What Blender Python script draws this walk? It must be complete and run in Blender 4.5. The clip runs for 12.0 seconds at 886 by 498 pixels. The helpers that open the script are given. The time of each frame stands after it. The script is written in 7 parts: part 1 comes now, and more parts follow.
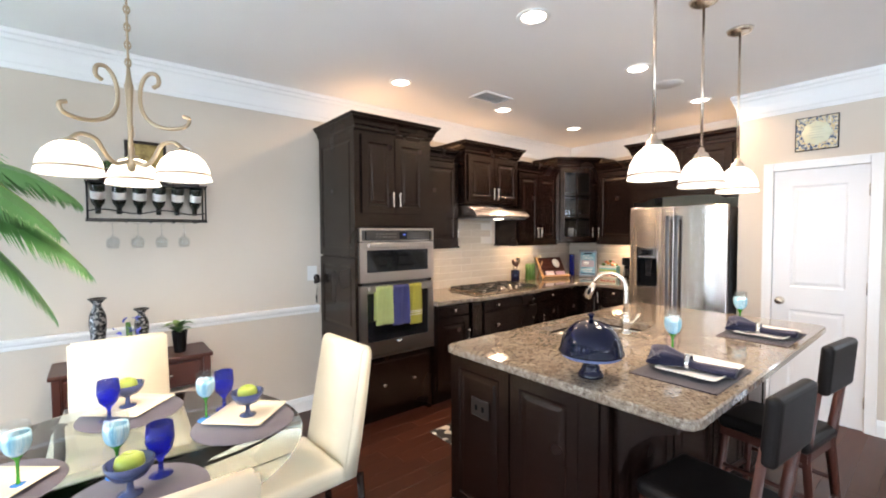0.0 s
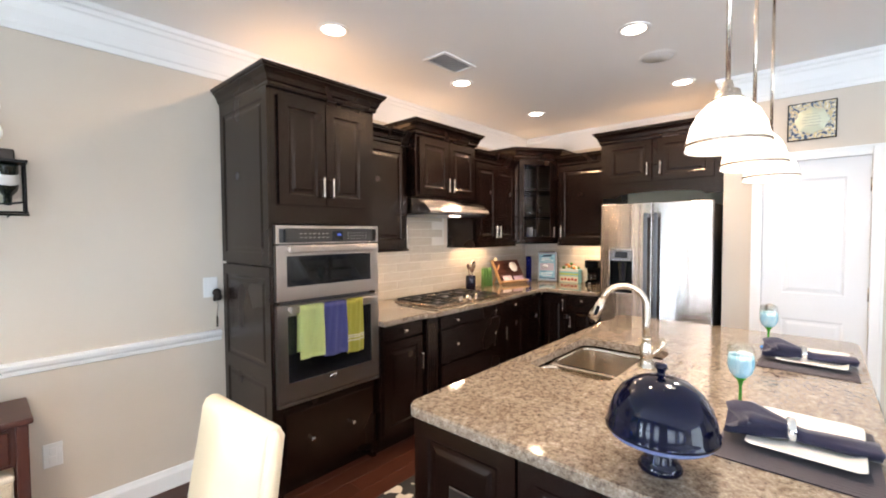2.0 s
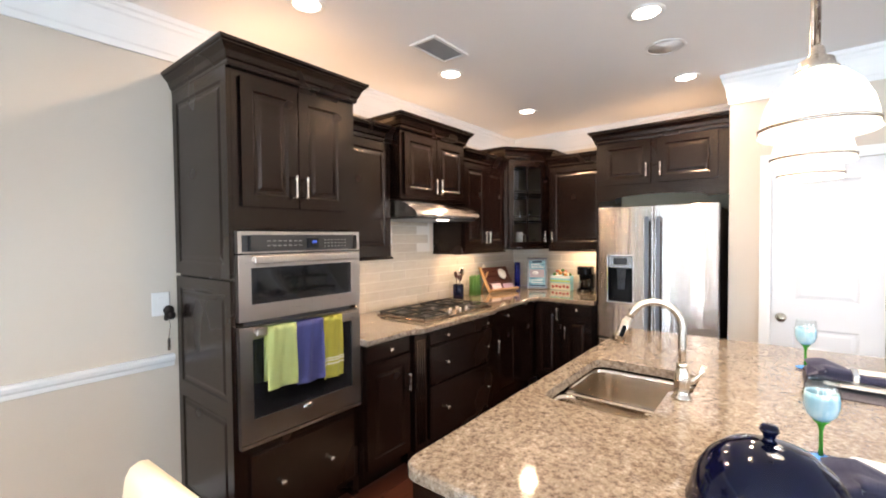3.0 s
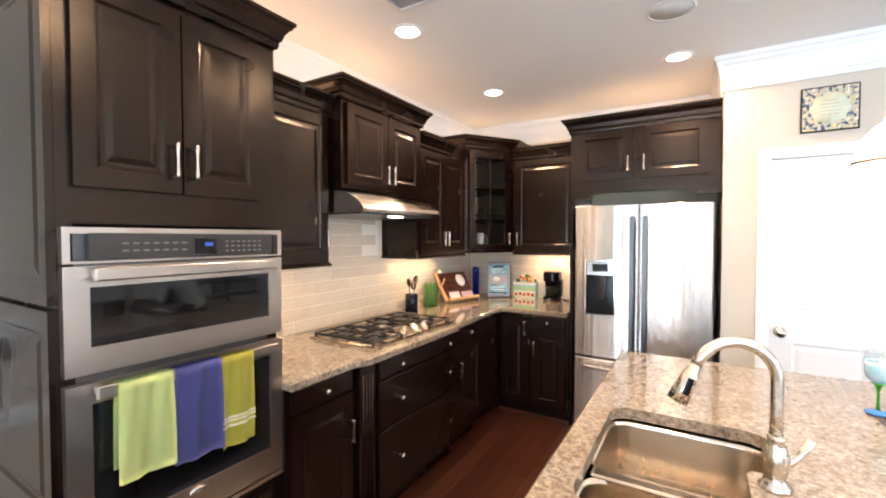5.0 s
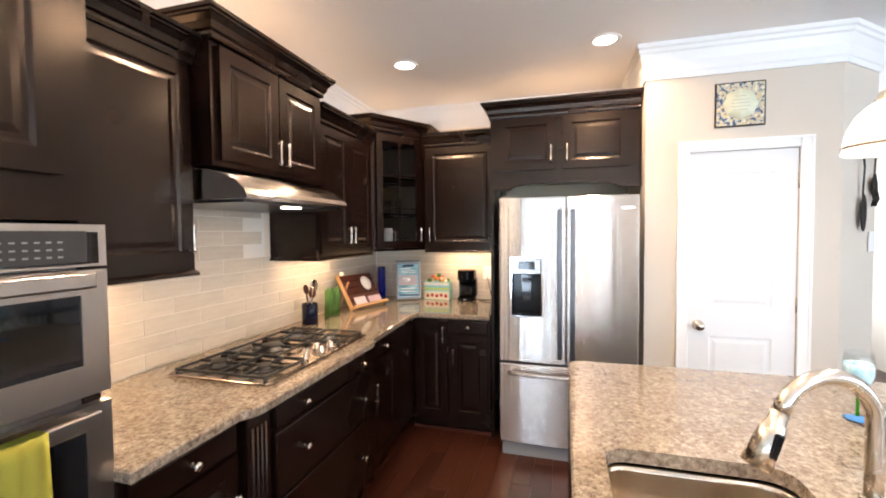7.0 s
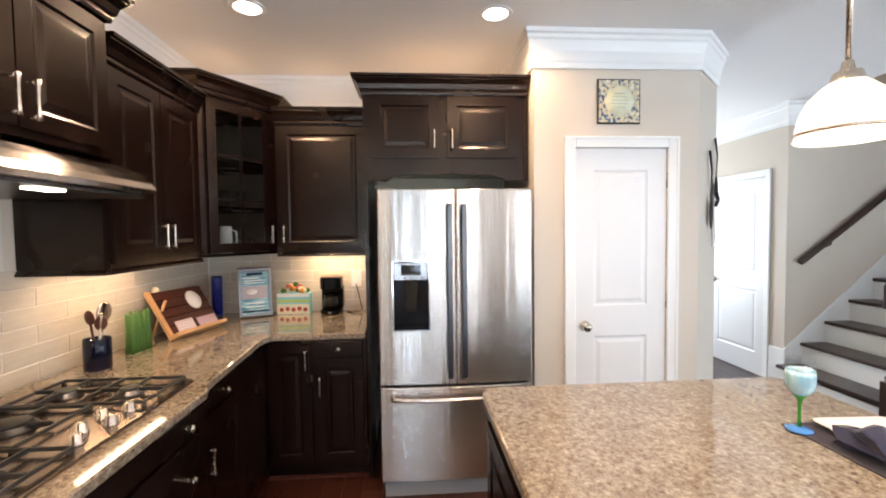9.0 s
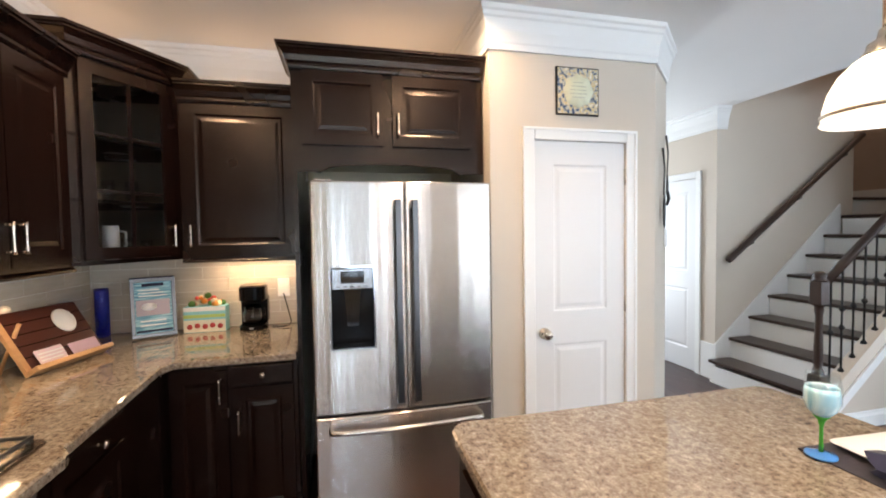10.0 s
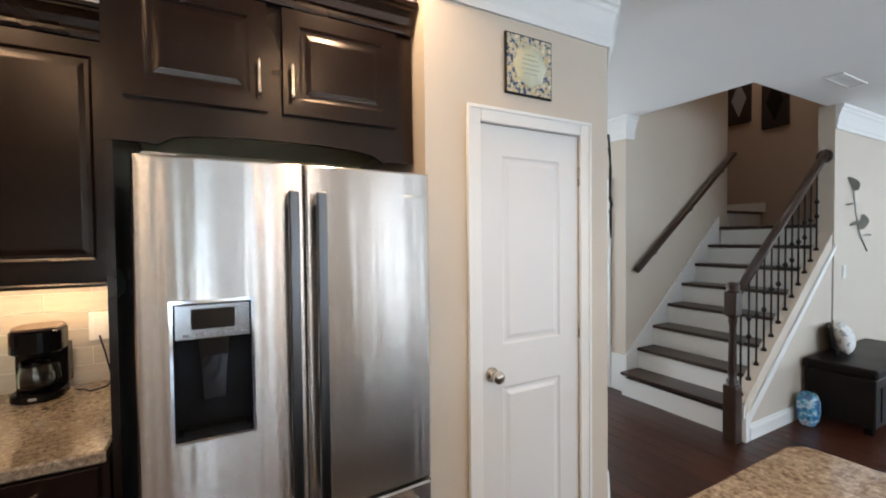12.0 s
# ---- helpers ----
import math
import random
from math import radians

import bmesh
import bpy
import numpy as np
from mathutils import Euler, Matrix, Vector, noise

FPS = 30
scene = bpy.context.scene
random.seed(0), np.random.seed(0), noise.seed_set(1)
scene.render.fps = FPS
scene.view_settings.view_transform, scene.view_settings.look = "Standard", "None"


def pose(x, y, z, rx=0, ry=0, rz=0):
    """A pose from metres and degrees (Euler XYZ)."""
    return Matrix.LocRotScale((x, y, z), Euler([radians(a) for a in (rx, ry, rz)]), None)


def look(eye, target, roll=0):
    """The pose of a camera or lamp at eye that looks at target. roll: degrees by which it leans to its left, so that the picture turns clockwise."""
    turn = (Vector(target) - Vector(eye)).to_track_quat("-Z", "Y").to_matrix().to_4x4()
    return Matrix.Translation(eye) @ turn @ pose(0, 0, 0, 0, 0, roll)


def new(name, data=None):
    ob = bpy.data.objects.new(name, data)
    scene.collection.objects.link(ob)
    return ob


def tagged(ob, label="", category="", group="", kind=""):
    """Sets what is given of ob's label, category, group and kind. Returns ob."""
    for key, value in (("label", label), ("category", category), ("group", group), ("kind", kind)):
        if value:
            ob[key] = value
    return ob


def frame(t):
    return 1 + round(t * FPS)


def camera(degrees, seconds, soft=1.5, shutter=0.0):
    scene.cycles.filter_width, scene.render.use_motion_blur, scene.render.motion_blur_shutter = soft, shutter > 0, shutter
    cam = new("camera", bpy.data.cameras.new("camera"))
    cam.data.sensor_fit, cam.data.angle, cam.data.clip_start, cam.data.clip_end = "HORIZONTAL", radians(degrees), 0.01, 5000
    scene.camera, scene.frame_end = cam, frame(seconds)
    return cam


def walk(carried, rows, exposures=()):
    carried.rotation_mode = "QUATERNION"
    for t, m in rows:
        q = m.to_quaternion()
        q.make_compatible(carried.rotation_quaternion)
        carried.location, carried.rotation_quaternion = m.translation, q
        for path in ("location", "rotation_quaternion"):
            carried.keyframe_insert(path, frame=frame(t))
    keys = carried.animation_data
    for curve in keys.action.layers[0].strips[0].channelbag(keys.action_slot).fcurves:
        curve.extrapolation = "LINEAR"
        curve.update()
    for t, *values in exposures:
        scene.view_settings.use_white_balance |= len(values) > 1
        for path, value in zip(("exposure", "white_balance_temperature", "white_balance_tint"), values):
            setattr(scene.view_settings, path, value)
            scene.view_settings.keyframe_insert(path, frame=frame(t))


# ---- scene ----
cam = camera(92.9, 12.0, 1.9)
PATH = [
    (0, (2.633, 2.649, 1.495), (3.904, 4.192, 1.422), -0.3),
    (0.5, (2.741, 2.818, 1.492), (4.058, 4.321, 1.414), 0.1),
    (1, (2.846, 2.99, 1.485), (4.219, 4.442, 1.411), 0.4),
    (1.5, (2.951, 3.148, 1.489), (4.391, 4.534, 1.416), 0.2),
    (2, (3.064, 3.293, 1.489), (4.553, 4.625, 1.417), -0.3),
    (2.5, (3.165, 3.424, 1.488), (4.694, 4.712, 1.426), -0.6),
    (3, (3.251, 3.559, 1.502), (4.809, 4.811, 1.449), -0.5),
    (5, (3.709, 3.999, 1.51), (5.42, 5.033, 1.457), 0.0),
    (5.5, (3.816, 4.071, 1.511), (5.58, 5.011, 1.451), -0.3),
    (6, (3.926, 4.14, 1.505), (5.734, 4.992, 1.436), -0.8),
    (6.5, (3.988, 4.252, 1.508), (5.872, 4.974, 1.431), -0.8),
    (7, (4.062, 4.352, 1.511), (6.003, 4.913, 1.436), -0.5),
    (9, (4.543, 4.579, 1.505), (6.536, 4.438, 1.424), -0.7),
    (9.5, (4.709, 4.616, 1.484), (6.682, 4.298, 1.413), -1.0),
    (10, (4.87, 4.633, 1.497), (6.815, 4.171, 1.419), -0.9),
    (10.5, (5.048, 4.641, 1.502), (6.96, 4.056, 1.435), -0.6),
    (11, (5.218, 4.639, 1.501), (7.091, 3.939, 1.444), -0.3),
    (11.5, (5.383, 4.619, 1.501), (7.204, 3.794, 1.452), -0.6),
    (12, (5.532, 4.593, 1.51), (7.285, 3.632, 1.462), -0.6),
]

walk(cam, [(t, look(eye, target, roll)) for t, eye, target, roll in PATH],
     exposures=[(0.0, 0.32, 6500, 16), (1.5, 0.36, 6500, 16), (5.5, 0.66, 6500, 16), (7.0, 0.52, 6500, 16), (9.5, 0.16, 6500, 15), (10.5, 0.02, 6500, 14), (12.0, -0.30, 6500, 13)])

# ---------------------------------------------------------------- plan
ZC = 2.67            # ceiling
YA = 6.12            # wall with the ovens and the cooktop
XB = 7.82            # wall behind the fridge
XP = 7.0             # pantry front
YP0, YP1 = 2.84, 3.862
XD, YD = 7.27, 2.532         # far end of the slanted wall beside the pantry
XW = 0.3             # window wall behind the walker
YS = -3.6            # far end of the living room
XS = 7.155           # side wall of the stairs
XT = 8.25            # wall with the stair handrail
YH = 1.09            # hall wall with the white door
XE = 10.2            # end of the hall
YK = -1.6            # wall behind the landing
WIN = [(2.75, 3.45, 0.10, 2.30), (3.95, 4.60, 0.10, 2.30), (5.05, 5.70, 0.10, 2.30), (-0.4, 1.6, 0.08, 2.2), (-3.0, -1.0, 0.3, 2.3)]

# ---------------------------------------------------------------- world and lights
world = bpy.data.worlds.new("sky")
scene.world = world
world.use_nodes = True
wn = world.node_tree
sky = wn.nodes.new("ShaderNodeTexSky")
sky.sky_type, sky.sun_disc = "NISHITA", False
sky.sun_elevation, sky.sun_rotation = radians(52), radians(70)
wn.links.new(sky.outputs[0], wn.nodes["Background"].inputs[0])
wn.nodes["Background"].inputs[1].default_value = 0.12


def lamp(name, kind, m, power, colour, size=0.1, size_y=0.0, spread=180, angle=120):
    data = bpy.data.lights.new(name, kind)
    data.energy, data.color = power, colour
    if kind == "AREA":
        data.size, data.spread = size, radians(spread)
        if size_y:
            data.shape, data.size_y = "RECTANGLE", size_y
    elif kind == "SPOT":
        data.shadow_soft_size, data.spot_size, data.spot_blend = size, radians(angle), 0.6
    elif kind == "SUN":
        data.angle = radians(0.5)
    else:
        data.shadow_soft_size = size
    ob = new(name, data)
    ob.matrix_world = m
    return ob


DAY, WARM = (0.73, 0.875, 1.0), (1.0, 0.72, 0.45)
lamp("sun", "SUN", look((20, -4, 25), (0, 0, 0)), 2.5, (1.0, 0.95, 0.88))
for y0, y1, z0, z1 in WIN:
    lamp("window_daylight", "AREA", look((XW - 0.30, (y0 + y1) / 2, (z0 + z1) / 2), (XW + 2.7, (y0 + y1) / 2, (z0 + z1) / 2 + (1.8 if y0 > 2 else 1.6))),
         (20 if 2 < y0 < 3 else 40 if y0 > 5 else 26 if y0 > 3 else 18) * (y1 - y0) * (z1 - z0), (0.66, 0.84, 1.0) if y0 > 3 else DAY, y1 - y0, z1 - z0)
# South window is added, out of view, so its daylight reaches the oven wall.
SOUTH_ADDED = (2.2, 5.4, 0.45, 2.3)
lamp("window_daylight", "AREA", look(((SOUTH_ADDED[0] + SOUTH_ADDED[1]) / 2, YS - 0.30, 1.4), ((SOUTH_ADDED[0] + SOUTH_ADDED[1]) / 2, YS + 3, 2.3)), 105, DAY, SOUTH_ADDED[1] - SOUTH_ADDED[0], SOUTH_ADDED[3] - SOUTH_ADDED[2])
# Unseen warm fill lamps, added on the cabinet tops to brighten ceiling and crown.
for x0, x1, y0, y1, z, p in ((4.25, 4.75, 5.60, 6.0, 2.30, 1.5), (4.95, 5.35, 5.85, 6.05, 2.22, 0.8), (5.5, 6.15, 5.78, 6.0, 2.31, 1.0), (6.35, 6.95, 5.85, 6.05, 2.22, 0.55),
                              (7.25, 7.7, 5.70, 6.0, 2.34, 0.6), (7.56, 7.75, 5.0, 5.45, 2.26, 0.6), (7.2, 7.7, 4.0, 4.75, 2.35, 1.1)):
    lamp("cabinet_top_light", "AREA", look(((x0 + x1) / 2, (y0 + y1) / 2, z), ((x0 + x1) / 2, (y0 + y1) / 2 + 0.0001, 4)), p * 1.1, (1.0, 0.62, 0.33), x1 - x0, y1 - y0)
CANS = [(4.49, 5.41), (5.66, 5.41), (6.82, 5.41), (4.50, 4.13), (5.66, 4.12), (6.82, 4.12)]
for x, y in CANS:
    lamp("downlight", "SPOT", look((x, y, ZC - 0.012), (x, y, 0)), 55, WARM, 0.05, angle=165)
# Unseen source added at the hall's end to brighten the hall door.
lamp("window_daylight", "AREA", look((XE + 0.1, 2.0, 1.35), (XE - 3, 2.0, 1.35)), 55, DAY, 0.9, 1.5)
# Unseen fill lamp added above the landing to lift the dark stairwell.
lamp("upstairs_light", "POINT", pose(8.2, -0.9, 4.9), 26, (1.0, 0.88, 0.74), 0.12)
PENDANTS = [(4.537, 3.500), (5.046, 3.486), (5.555, 3.470)]
CHAND = (2.742, 4.60)


# ---------------------------------------------------------------- materials
def mat(name, colour, rough=0.5, metal=0.0, **more):
    m = bpy.data.materials.new(name)
    m.use_nodes = True
    b = m.node_tree.nodes["Principled BSDF"]
    b.inputs["Base Color"].default_value = (*colour, 1)
    b.inputs["Roughness"].default_value, b.inputs["Metallic"].default_value = rough, metal
    for key, value in more.items():
        b.inputs[key.replace("_", " ")].default_value = value
    return m


def nodes(m):
    t = m.node_tree
    return t, t.nodes, t.links, t.nodes["Principled BSDF"]


def coords(m, scale=(1, 1, 1), kind="Object"):
    t, n, l, b = nodes(m)
    c, mp = n.new("ShaderNodeTexCoord"), n.new("ShaderNodeMapping")
    mp.inputs["Scale"].default_value = scale
    l.new(c.outputs[kind], mp.inputs["Vector"])
    return mp.outputs[0]


def noise_tex(m, vec, scale, detail=4, rough=0.55):
    t, n, l, b = nodes(m)
    x = n.new("ShaderNodeTexNoise")
    x.inputs["Scale"].default_value, x.inputs["Detail"].default_value, x.inputs["Roughness"].default_value = scale, detail, rough
    l.new(vec, x.inputs["Vector"])
    return x.outputs[0]


def ramp(m, fac, stops):
    t, n, l, b = nodes(m)
    r = n.new("ShaderNodeValToRGB")
    e = r.color_ramp.elements
    while len(e) < len(stops):
        e.new(0.5)
    for k, (p, c) in zip(e, stops):
        k.position, k.color = p, (*c, 1)
    l.new(fac, r.inputs[0])
    return r.outputs[0]


def mix(m, fac, a, c, kind="MIX"):
    t, n, l, b = nodes(m)
    x = n.new("ShaderNodeMix")
    x.data_type, x.blend_type = "RGBA", kind
    for k, v in ((0, fac), (6, a), (7, c)):
        if isinstance(v, (int, float)):
            x.inputs[k].default_value = v
        elif isinstance(v, tuple):
            x.inputs[k].default_value = (*v, 1)
        else:
            l.new(v, x.inputs[k])
    return x.outputs[2]


def set_in(m, key, out):
    t, n, l, b = nodes(m)
    l.new(out, b.inputs[key])


def bump(m, height, strength=0.2, dist=0.01):
    t, n, l, b = nodes(m)
    x = n.new("ShaderNodeBump")
    x.inputs["Strength"].default_value, x.inputs["Distance"].default_value = strength, dist
    l.new(height, x.inputs["Height"])
    l.new(x.outputs[0], b.inputs["Normal"])


def rough_range(m, fac, lo, hi):
    t, n, l, b = nodes(m)
    r = n.new("ShaderNodeMapRange")
    r.inputs[3].default_value, r.inputs[4].default_value = lo, hi
    l.new(fac, r.inputs[0])
    l.new(r.outputs[0], b.inputs["Roughness"])


def paint(name, colour, rough=0.6, var=0.06, relief=0.08):
    m = mat(name, colour, rough)
    v = coords(m)
    big, fine = noise_tex(m, v, 1.3, 3), noise_tex(m, v, 160, 3)
    dark = tuple(c * (1 - var) for c in colour)
    set_in(m, "Base Color", mix(m, big, dark, tuple(min(1, c * (1 + var * 0.6)) for c in colour)))
    bump(m, fine, relief, 0.002)
    return m


def per_object(m):
    return m.node_tree.nodes.new("ShaderNodeObjectInfo").outputs["Random"]


WALL = paint("wall_paint", (0.62, 0.545, 0.455), 0.65)
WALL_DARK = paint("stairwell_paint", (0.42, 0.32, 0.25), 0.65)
CEIL = paint("ceiling_paint", (0.90, 0.895, 0.88), 0.8, 0.03, 0.15)
TRIM = paint("trim_paint", (0.82, 0.82, 0.80), 0.35, 0.02, 0.03)
DOORW = paint("door_paint", (0.75, 0.75, 0.745), 0.38, 0.03, 0.05)


def wood(name, a, c, rough=(0.22, 0.38), grain=(3, 40, 40), coat=0.3, var=0.25, spec=0.5):
    m = mat(name, a, 0.3, 0, Coat_Weight=coat, Coat_Roughness=0.15, Specular_IOR_Level=spec)
    v = coords(m, grain)
    g = noise_tex(m, v, 2.2, 6, 0.65)
    big = noise_tex(m, coords(m, (1, 1, 1)), 2.5, 2)
    col = mix(m, g, a, c)
    r = per_object(m)
    t, n, l, b = nodes(m)
    mr = n.new("ShaderNodeMapRange")
    mr.inputs[3].default_value, mr.inputs[4].default_value = 1 - var, 1 + var
    l.new(r, mr.inputs[0])
    col = mix(m, 1.0, col, mr.outputs[0], "MULTIPLY")
    set_in(m, "Base Color", col)
    rough_range(m, big, *rough)
    bump(m, g, 0.05, 0.003)
    return m


ESPRESSO = wood("espresso_wood", (0.0038, 0.0015, 0.0011), (0.0098, 0.0038, 0.0026), (0.20, 0.32), (4, 4, 0.35), 0.0, 0.10, 0.42)
nodes(ESPRESSO)[3].inputs["Specular Tint"].default_value = (1.0, 0.85, 0.73, 1)
FLOORW = wood("floor_wood", (0.022, 0.0064, 0.0034), (0.068, 0.020, 0.0102), (0.26, 0.40), (1.2, 14, 14), 0.08, 0.3, 0.32)
LIGHTW = wood("light_wood", (0.42, 0.22, 0.09), (0.60, 0.36, 0.17), (0.4, 0.55), (3, 20, 20), 0.0, 0.08)
BIRCH = wood("birch_ply", (0.50, 0.44, 0.30), (0.60, 0.54, 0.40), (0.4, 0.5), (3, 20, 20), 0.0, 0.05)
CHERRY = wood("cherry_wood", (0.045, 0.012, 0.008), (0.085, 0.026, 0.016), (0.28, 0.42), (3, 30, 30), 0.08, 0.1, 0.35)
TREAD = wood("tread_wood", (0.024, 0.012, 0.008), (0.055, 0.029, 0.019), (0.28, 0.4), (2, 24, 24), 0.15, 0.15, 0.35)

GRANITE = mat("granite", (0.4, 0.3, 0.22), 0.12, 0, Coat_Weight=0.35, Coat_Roughness=0.05)
_v = coords(GRANITE)
_warp = noise_tex(GRANITE, _v, 9, 3)
_n1 = noise_tex(GRANITE, _v, 66, 5, 0.72)
_n2 = noise_tex(GRANITE, _v, 230, 3, 0.6)
_base = ramp(GRANITE, _n1, [(0.30, (0.068, 0.053, 0.043)), (0.41, (0.185, 0.145, 0.110)), (0.50, (0.268, 0.222, 0.172)), (0.60, (0.34, 0.295, 0.239)), (0.70, (0.47, 0.435, 0.38))])
_spk = ramp(GRANITE, _n2, [(0.30, (0.26, 0.21, 0.17)), (0.42, (1, 1, 1)), (0.75, (1.0, 1.0, 1.0))])
_big = ramp(GRANITE, _warp, [(0.3, (0.78, 0.74, 0.70)), (0.7, (1.0, 1.0, 1.0))])
set_in(GRANITE, "Base Color", mix(GRANITE, 1.0, mix(GRANITE, 0.75, _base, _spk, "MULTIPLY"), _big, "MULTIPLY"))
rough_range(GRANITE, _n1, 0.05, 0.09)

STEEL = mat("stainless_steel", (0.63, 0.575, 0.53), 0.2, 1.0, Anisotropic=0.95, Anisotropic_Rotation=0.25)
_b = noise_tex(STEEL, coords(STEEL, (1.5, 1.5, 160)), 3, 3)
rough_range(STEEL, _b, 0.245, 0.27)
bump(STEEL, noise_tex(STEEL, coords(STEEL, (12, 12, 0.35)), 1.0, 2), 0.5, 0.006)
SINKST = mat("sink_steel", (0.66, 0.58, 0.49), 0.3, 1.0)
rough_range(SINKST, noise_tex(SINKST, coords(SINKST, (200, 3, 3)), 3, 3), 0.12, 0.20)
_tan = STEEL.node_tree.nodes.new("ShaderNodeTangent")
_tan.direction_type, _tan.axis = "RADIAL", "Z"
STEEL.node_tree.links.new(_tan.outputs[0], STEEL.node_tree.nodes["Principled BSDF"].inputs["Tangent"])
STEEL_D = mat("dark_steel", (0.13, 0.13, 0.135), 0.3, 1.0)
NICKEL = mat("brushed_nickel", (0.66, 0.59, 0.50), 0.24, 1.0)
rough_range(NICKEL, noise_tex(NICKEL, coords(NICKEL), 120, 2), 0.18, 0.32)
CHROME = mat("chrome", (0.75, 0.75, 0.76), 0.08, 1.0)
BRONZE = mat("aged_bronze", (0.045, 0.035, 0.03), 0.45, 0.7)
IRON = mat("black_iron", (0.015, 0.014, 0.013), 0.5, 0.5)
CASTIRON = mat("cast_iron", (0.02, 0.02, 0.02), 0.55, 0.2)
BLACKGLASS = mat("black_glass", (0.012, 0.012, 0.014), 0.05)
BLACK = paint("black_plastic", (0.006, 0.006, 0.0065), 0.12, 0.1, 0.02)
nodes(BLACK)[3].inputs["Specular IOR Level"].default_value = 0.2
OVENST = mat("oven_steel", (0.56, 0.50, 0.455), 0.3, 1.0)
rough_range(OVENST, noise_tex(OVENST, coords(OVENST, (2, 2, 200)), 3, 3), 0.24, 0.36)
COOKST = mat("warm_steel", (0.34, 0.28, 0.24), 0.26, 1.0)
GREYP = paint("grey_plastic", (0.25, 0.25, 0.26), 0.4, 0.05, 0.05)
WHITEP = paint("white_plastic", (0.78, 0.77, 0.74), 0.35, 0.02, 0.02)
GLOW = mat("blue_display", (0.01, 0.02, 0.1), 0.3, 0, Emission_Color=(0.10, 0.22, 1.0, 1), Emission_Strength=0.35)
CANGLOW = mat("downlight_lens", (0.9, 0.88, 0.8), 0.5, 0, Emission_Color=(1.0, 0.88, 0.70, 1), Emission_Strength=9)
SHADE = mat("lamp_glass", (0.90, 0.89, 0.86), 0.3, 0, Emission_Color=(1.0, 0.93, 0.82, 1), Emission_Strength=0.75)
_t = SHADE.node_tree.nodes.new("ShaderNodeBsdfTranslucent")
_t.inputs[0].default_value = (0.95, 0.92, 0.86, 1)
_m = SHADE.node_tree.nodes.new("ShaderNodeMixShader")
_m.inputs[0].default_value = 0.5
SHADE.node_tree.links.new(SHADE.node_tree.nodes["Principled BSDF"].outputs[0], _m.inputs[1])
SHADE.node_tree.links.new(_t.outputs[0], _m.inputs[2])
SHADE.node_tree.links.new(_m.outputs[0], SHADE.node_tree.nodes["Material Output"].inputs[0])
CLEAR = mat("clear_glass", (1, 1, 1), 0.02, 0, Transmission_Weight=1.0, IOR=1.45)
THIN = mat("thin_glass", (1, 1, 1), 0.03)
_n = THIN.node_tree.nodes
_c, _g, _m = _n.new("ShaderNodeBsdfTransparent"), _n.new("ShaderNodeBsdfGlossy"), _n.new("ShaderNodeMixShader")
_c.inputs[0].default_value, _g.inputs["Roughness"].default_value = (0.96, 0.97, 0.97, 1), 0.03
_m.inputs[0].default_value = 0.07
for _o, _i in ((_c.outputs[0], _m.inputs[1]), (_g.outputs[0], _m.inputs[2]), (_m.outputs[0], _n["Material Output"].inputs[0])):
    THIN.node_tree.links.new(_o, _i)
PANE = mat("window_glass", (1, 1, 1), 0.0, 0, Transmission_Weight=1.0, IOR=1.02)
SMOKE = mat("smoked_glass", (0.75, 0.82, 0.80), 0.02, 0, Transmission_Weight=1.0, IOR=1.3)
COBALT = mat("cobalt_glass", (0.03, 0.05, 0.75), 0.03, 0, Transmission_Weight=0.85, IOR=1.45)
NAVY = mat("navy_enamel", (0.0014, 0.0024, 0.016), 0.06, 0, Specular_IOR_Level=0.4)
rough_range(NAVY, noise_tex(NAVY, coords(NAVY), 40, 2), 0.05, 0.14)


def fabric(name, a, c, scale=400, rough=0.85):
    m = mat(name, a, rough, 0, Sheen_Weight=0.2)
    v = coords(m)
    f = noise_tex(m, v, scale, 2)
    set_in(m, "Base Color", mix(m, mix(m, 0.5, f, noise_tex(m, v, 9, 3)), a, c))
    bump(m, f, 0.3, 0.002)
    return m


NAPKIN = fabric("navy_cloth", (0.004, 0.0045, 0.024), (0.012, 0.012, 0.045))
MAT_D = fabric("woven_mat", (0.012, 0.008, 0.016), (0.028, 0.018, 0.030), 260)
LIME = fabric("lime_cloth", (0.52, 0.62, 0.22), (0.66, 0.74, 0.36))
BLUE_T = fabric("blue_cloth", (0.05, 0.06, 0.22), (0.09, 0.10, 0.32))
OLIVE = fabric("mustard_cloth", (0.38, 0.36, 0.03), (0.52, 0.48, 0.08))
STRIPE = fabric("cream_stripe", (0.6, 0.56, 0.35), (0.75, 0.7, 0.5))


def leather(name, a, c, rough=(0.3, 0.45), spec=0.5):
    m = mat(name, a, 0.4, 0, Specular_IOR_Level=spec)
    v = coords(m)
    n1, n2 = noise_tex(m, v, 5, 3), noise_tex(m, v, 220, 3)
    set_in(m, "Base Color", mix(m, n1, a, c))
    rough_range(m, n1, *rough)
    bump(m, n2, 0.15, 0.002)
    return m


CREAM = leather("cream_leather", (0.66, 0.58, 0.42), (0.76, 0.70, 0.55))
DARKL = leather("dark_leather", (0.005, 0.004, 0.0035), (0.014, 0.011, 0.010), (0.32, 0.44), 0.14)

TILE = mat("glazed_tile", (0.56, 0.50, 0.41), 0.18, 0, Coat_Weight=0.3)
_v = coords(TILE, (1.2, 1.2, 9))
_g = noise_tex(TILE, _v, 6, 4)
_c = mix(TILE, _g, (0.46, 0.405, 0.325), (0.60, 0.55, 0.465))
_r = TILE.node_tree.nodes.new("ShaderNodeMapRange")
_r.inputs[3].default_value, _r.inputs[4].default_value = 0.94, 1.04
TILE.node_tree.links.new(per_object(TILE), _r.inputs[0])
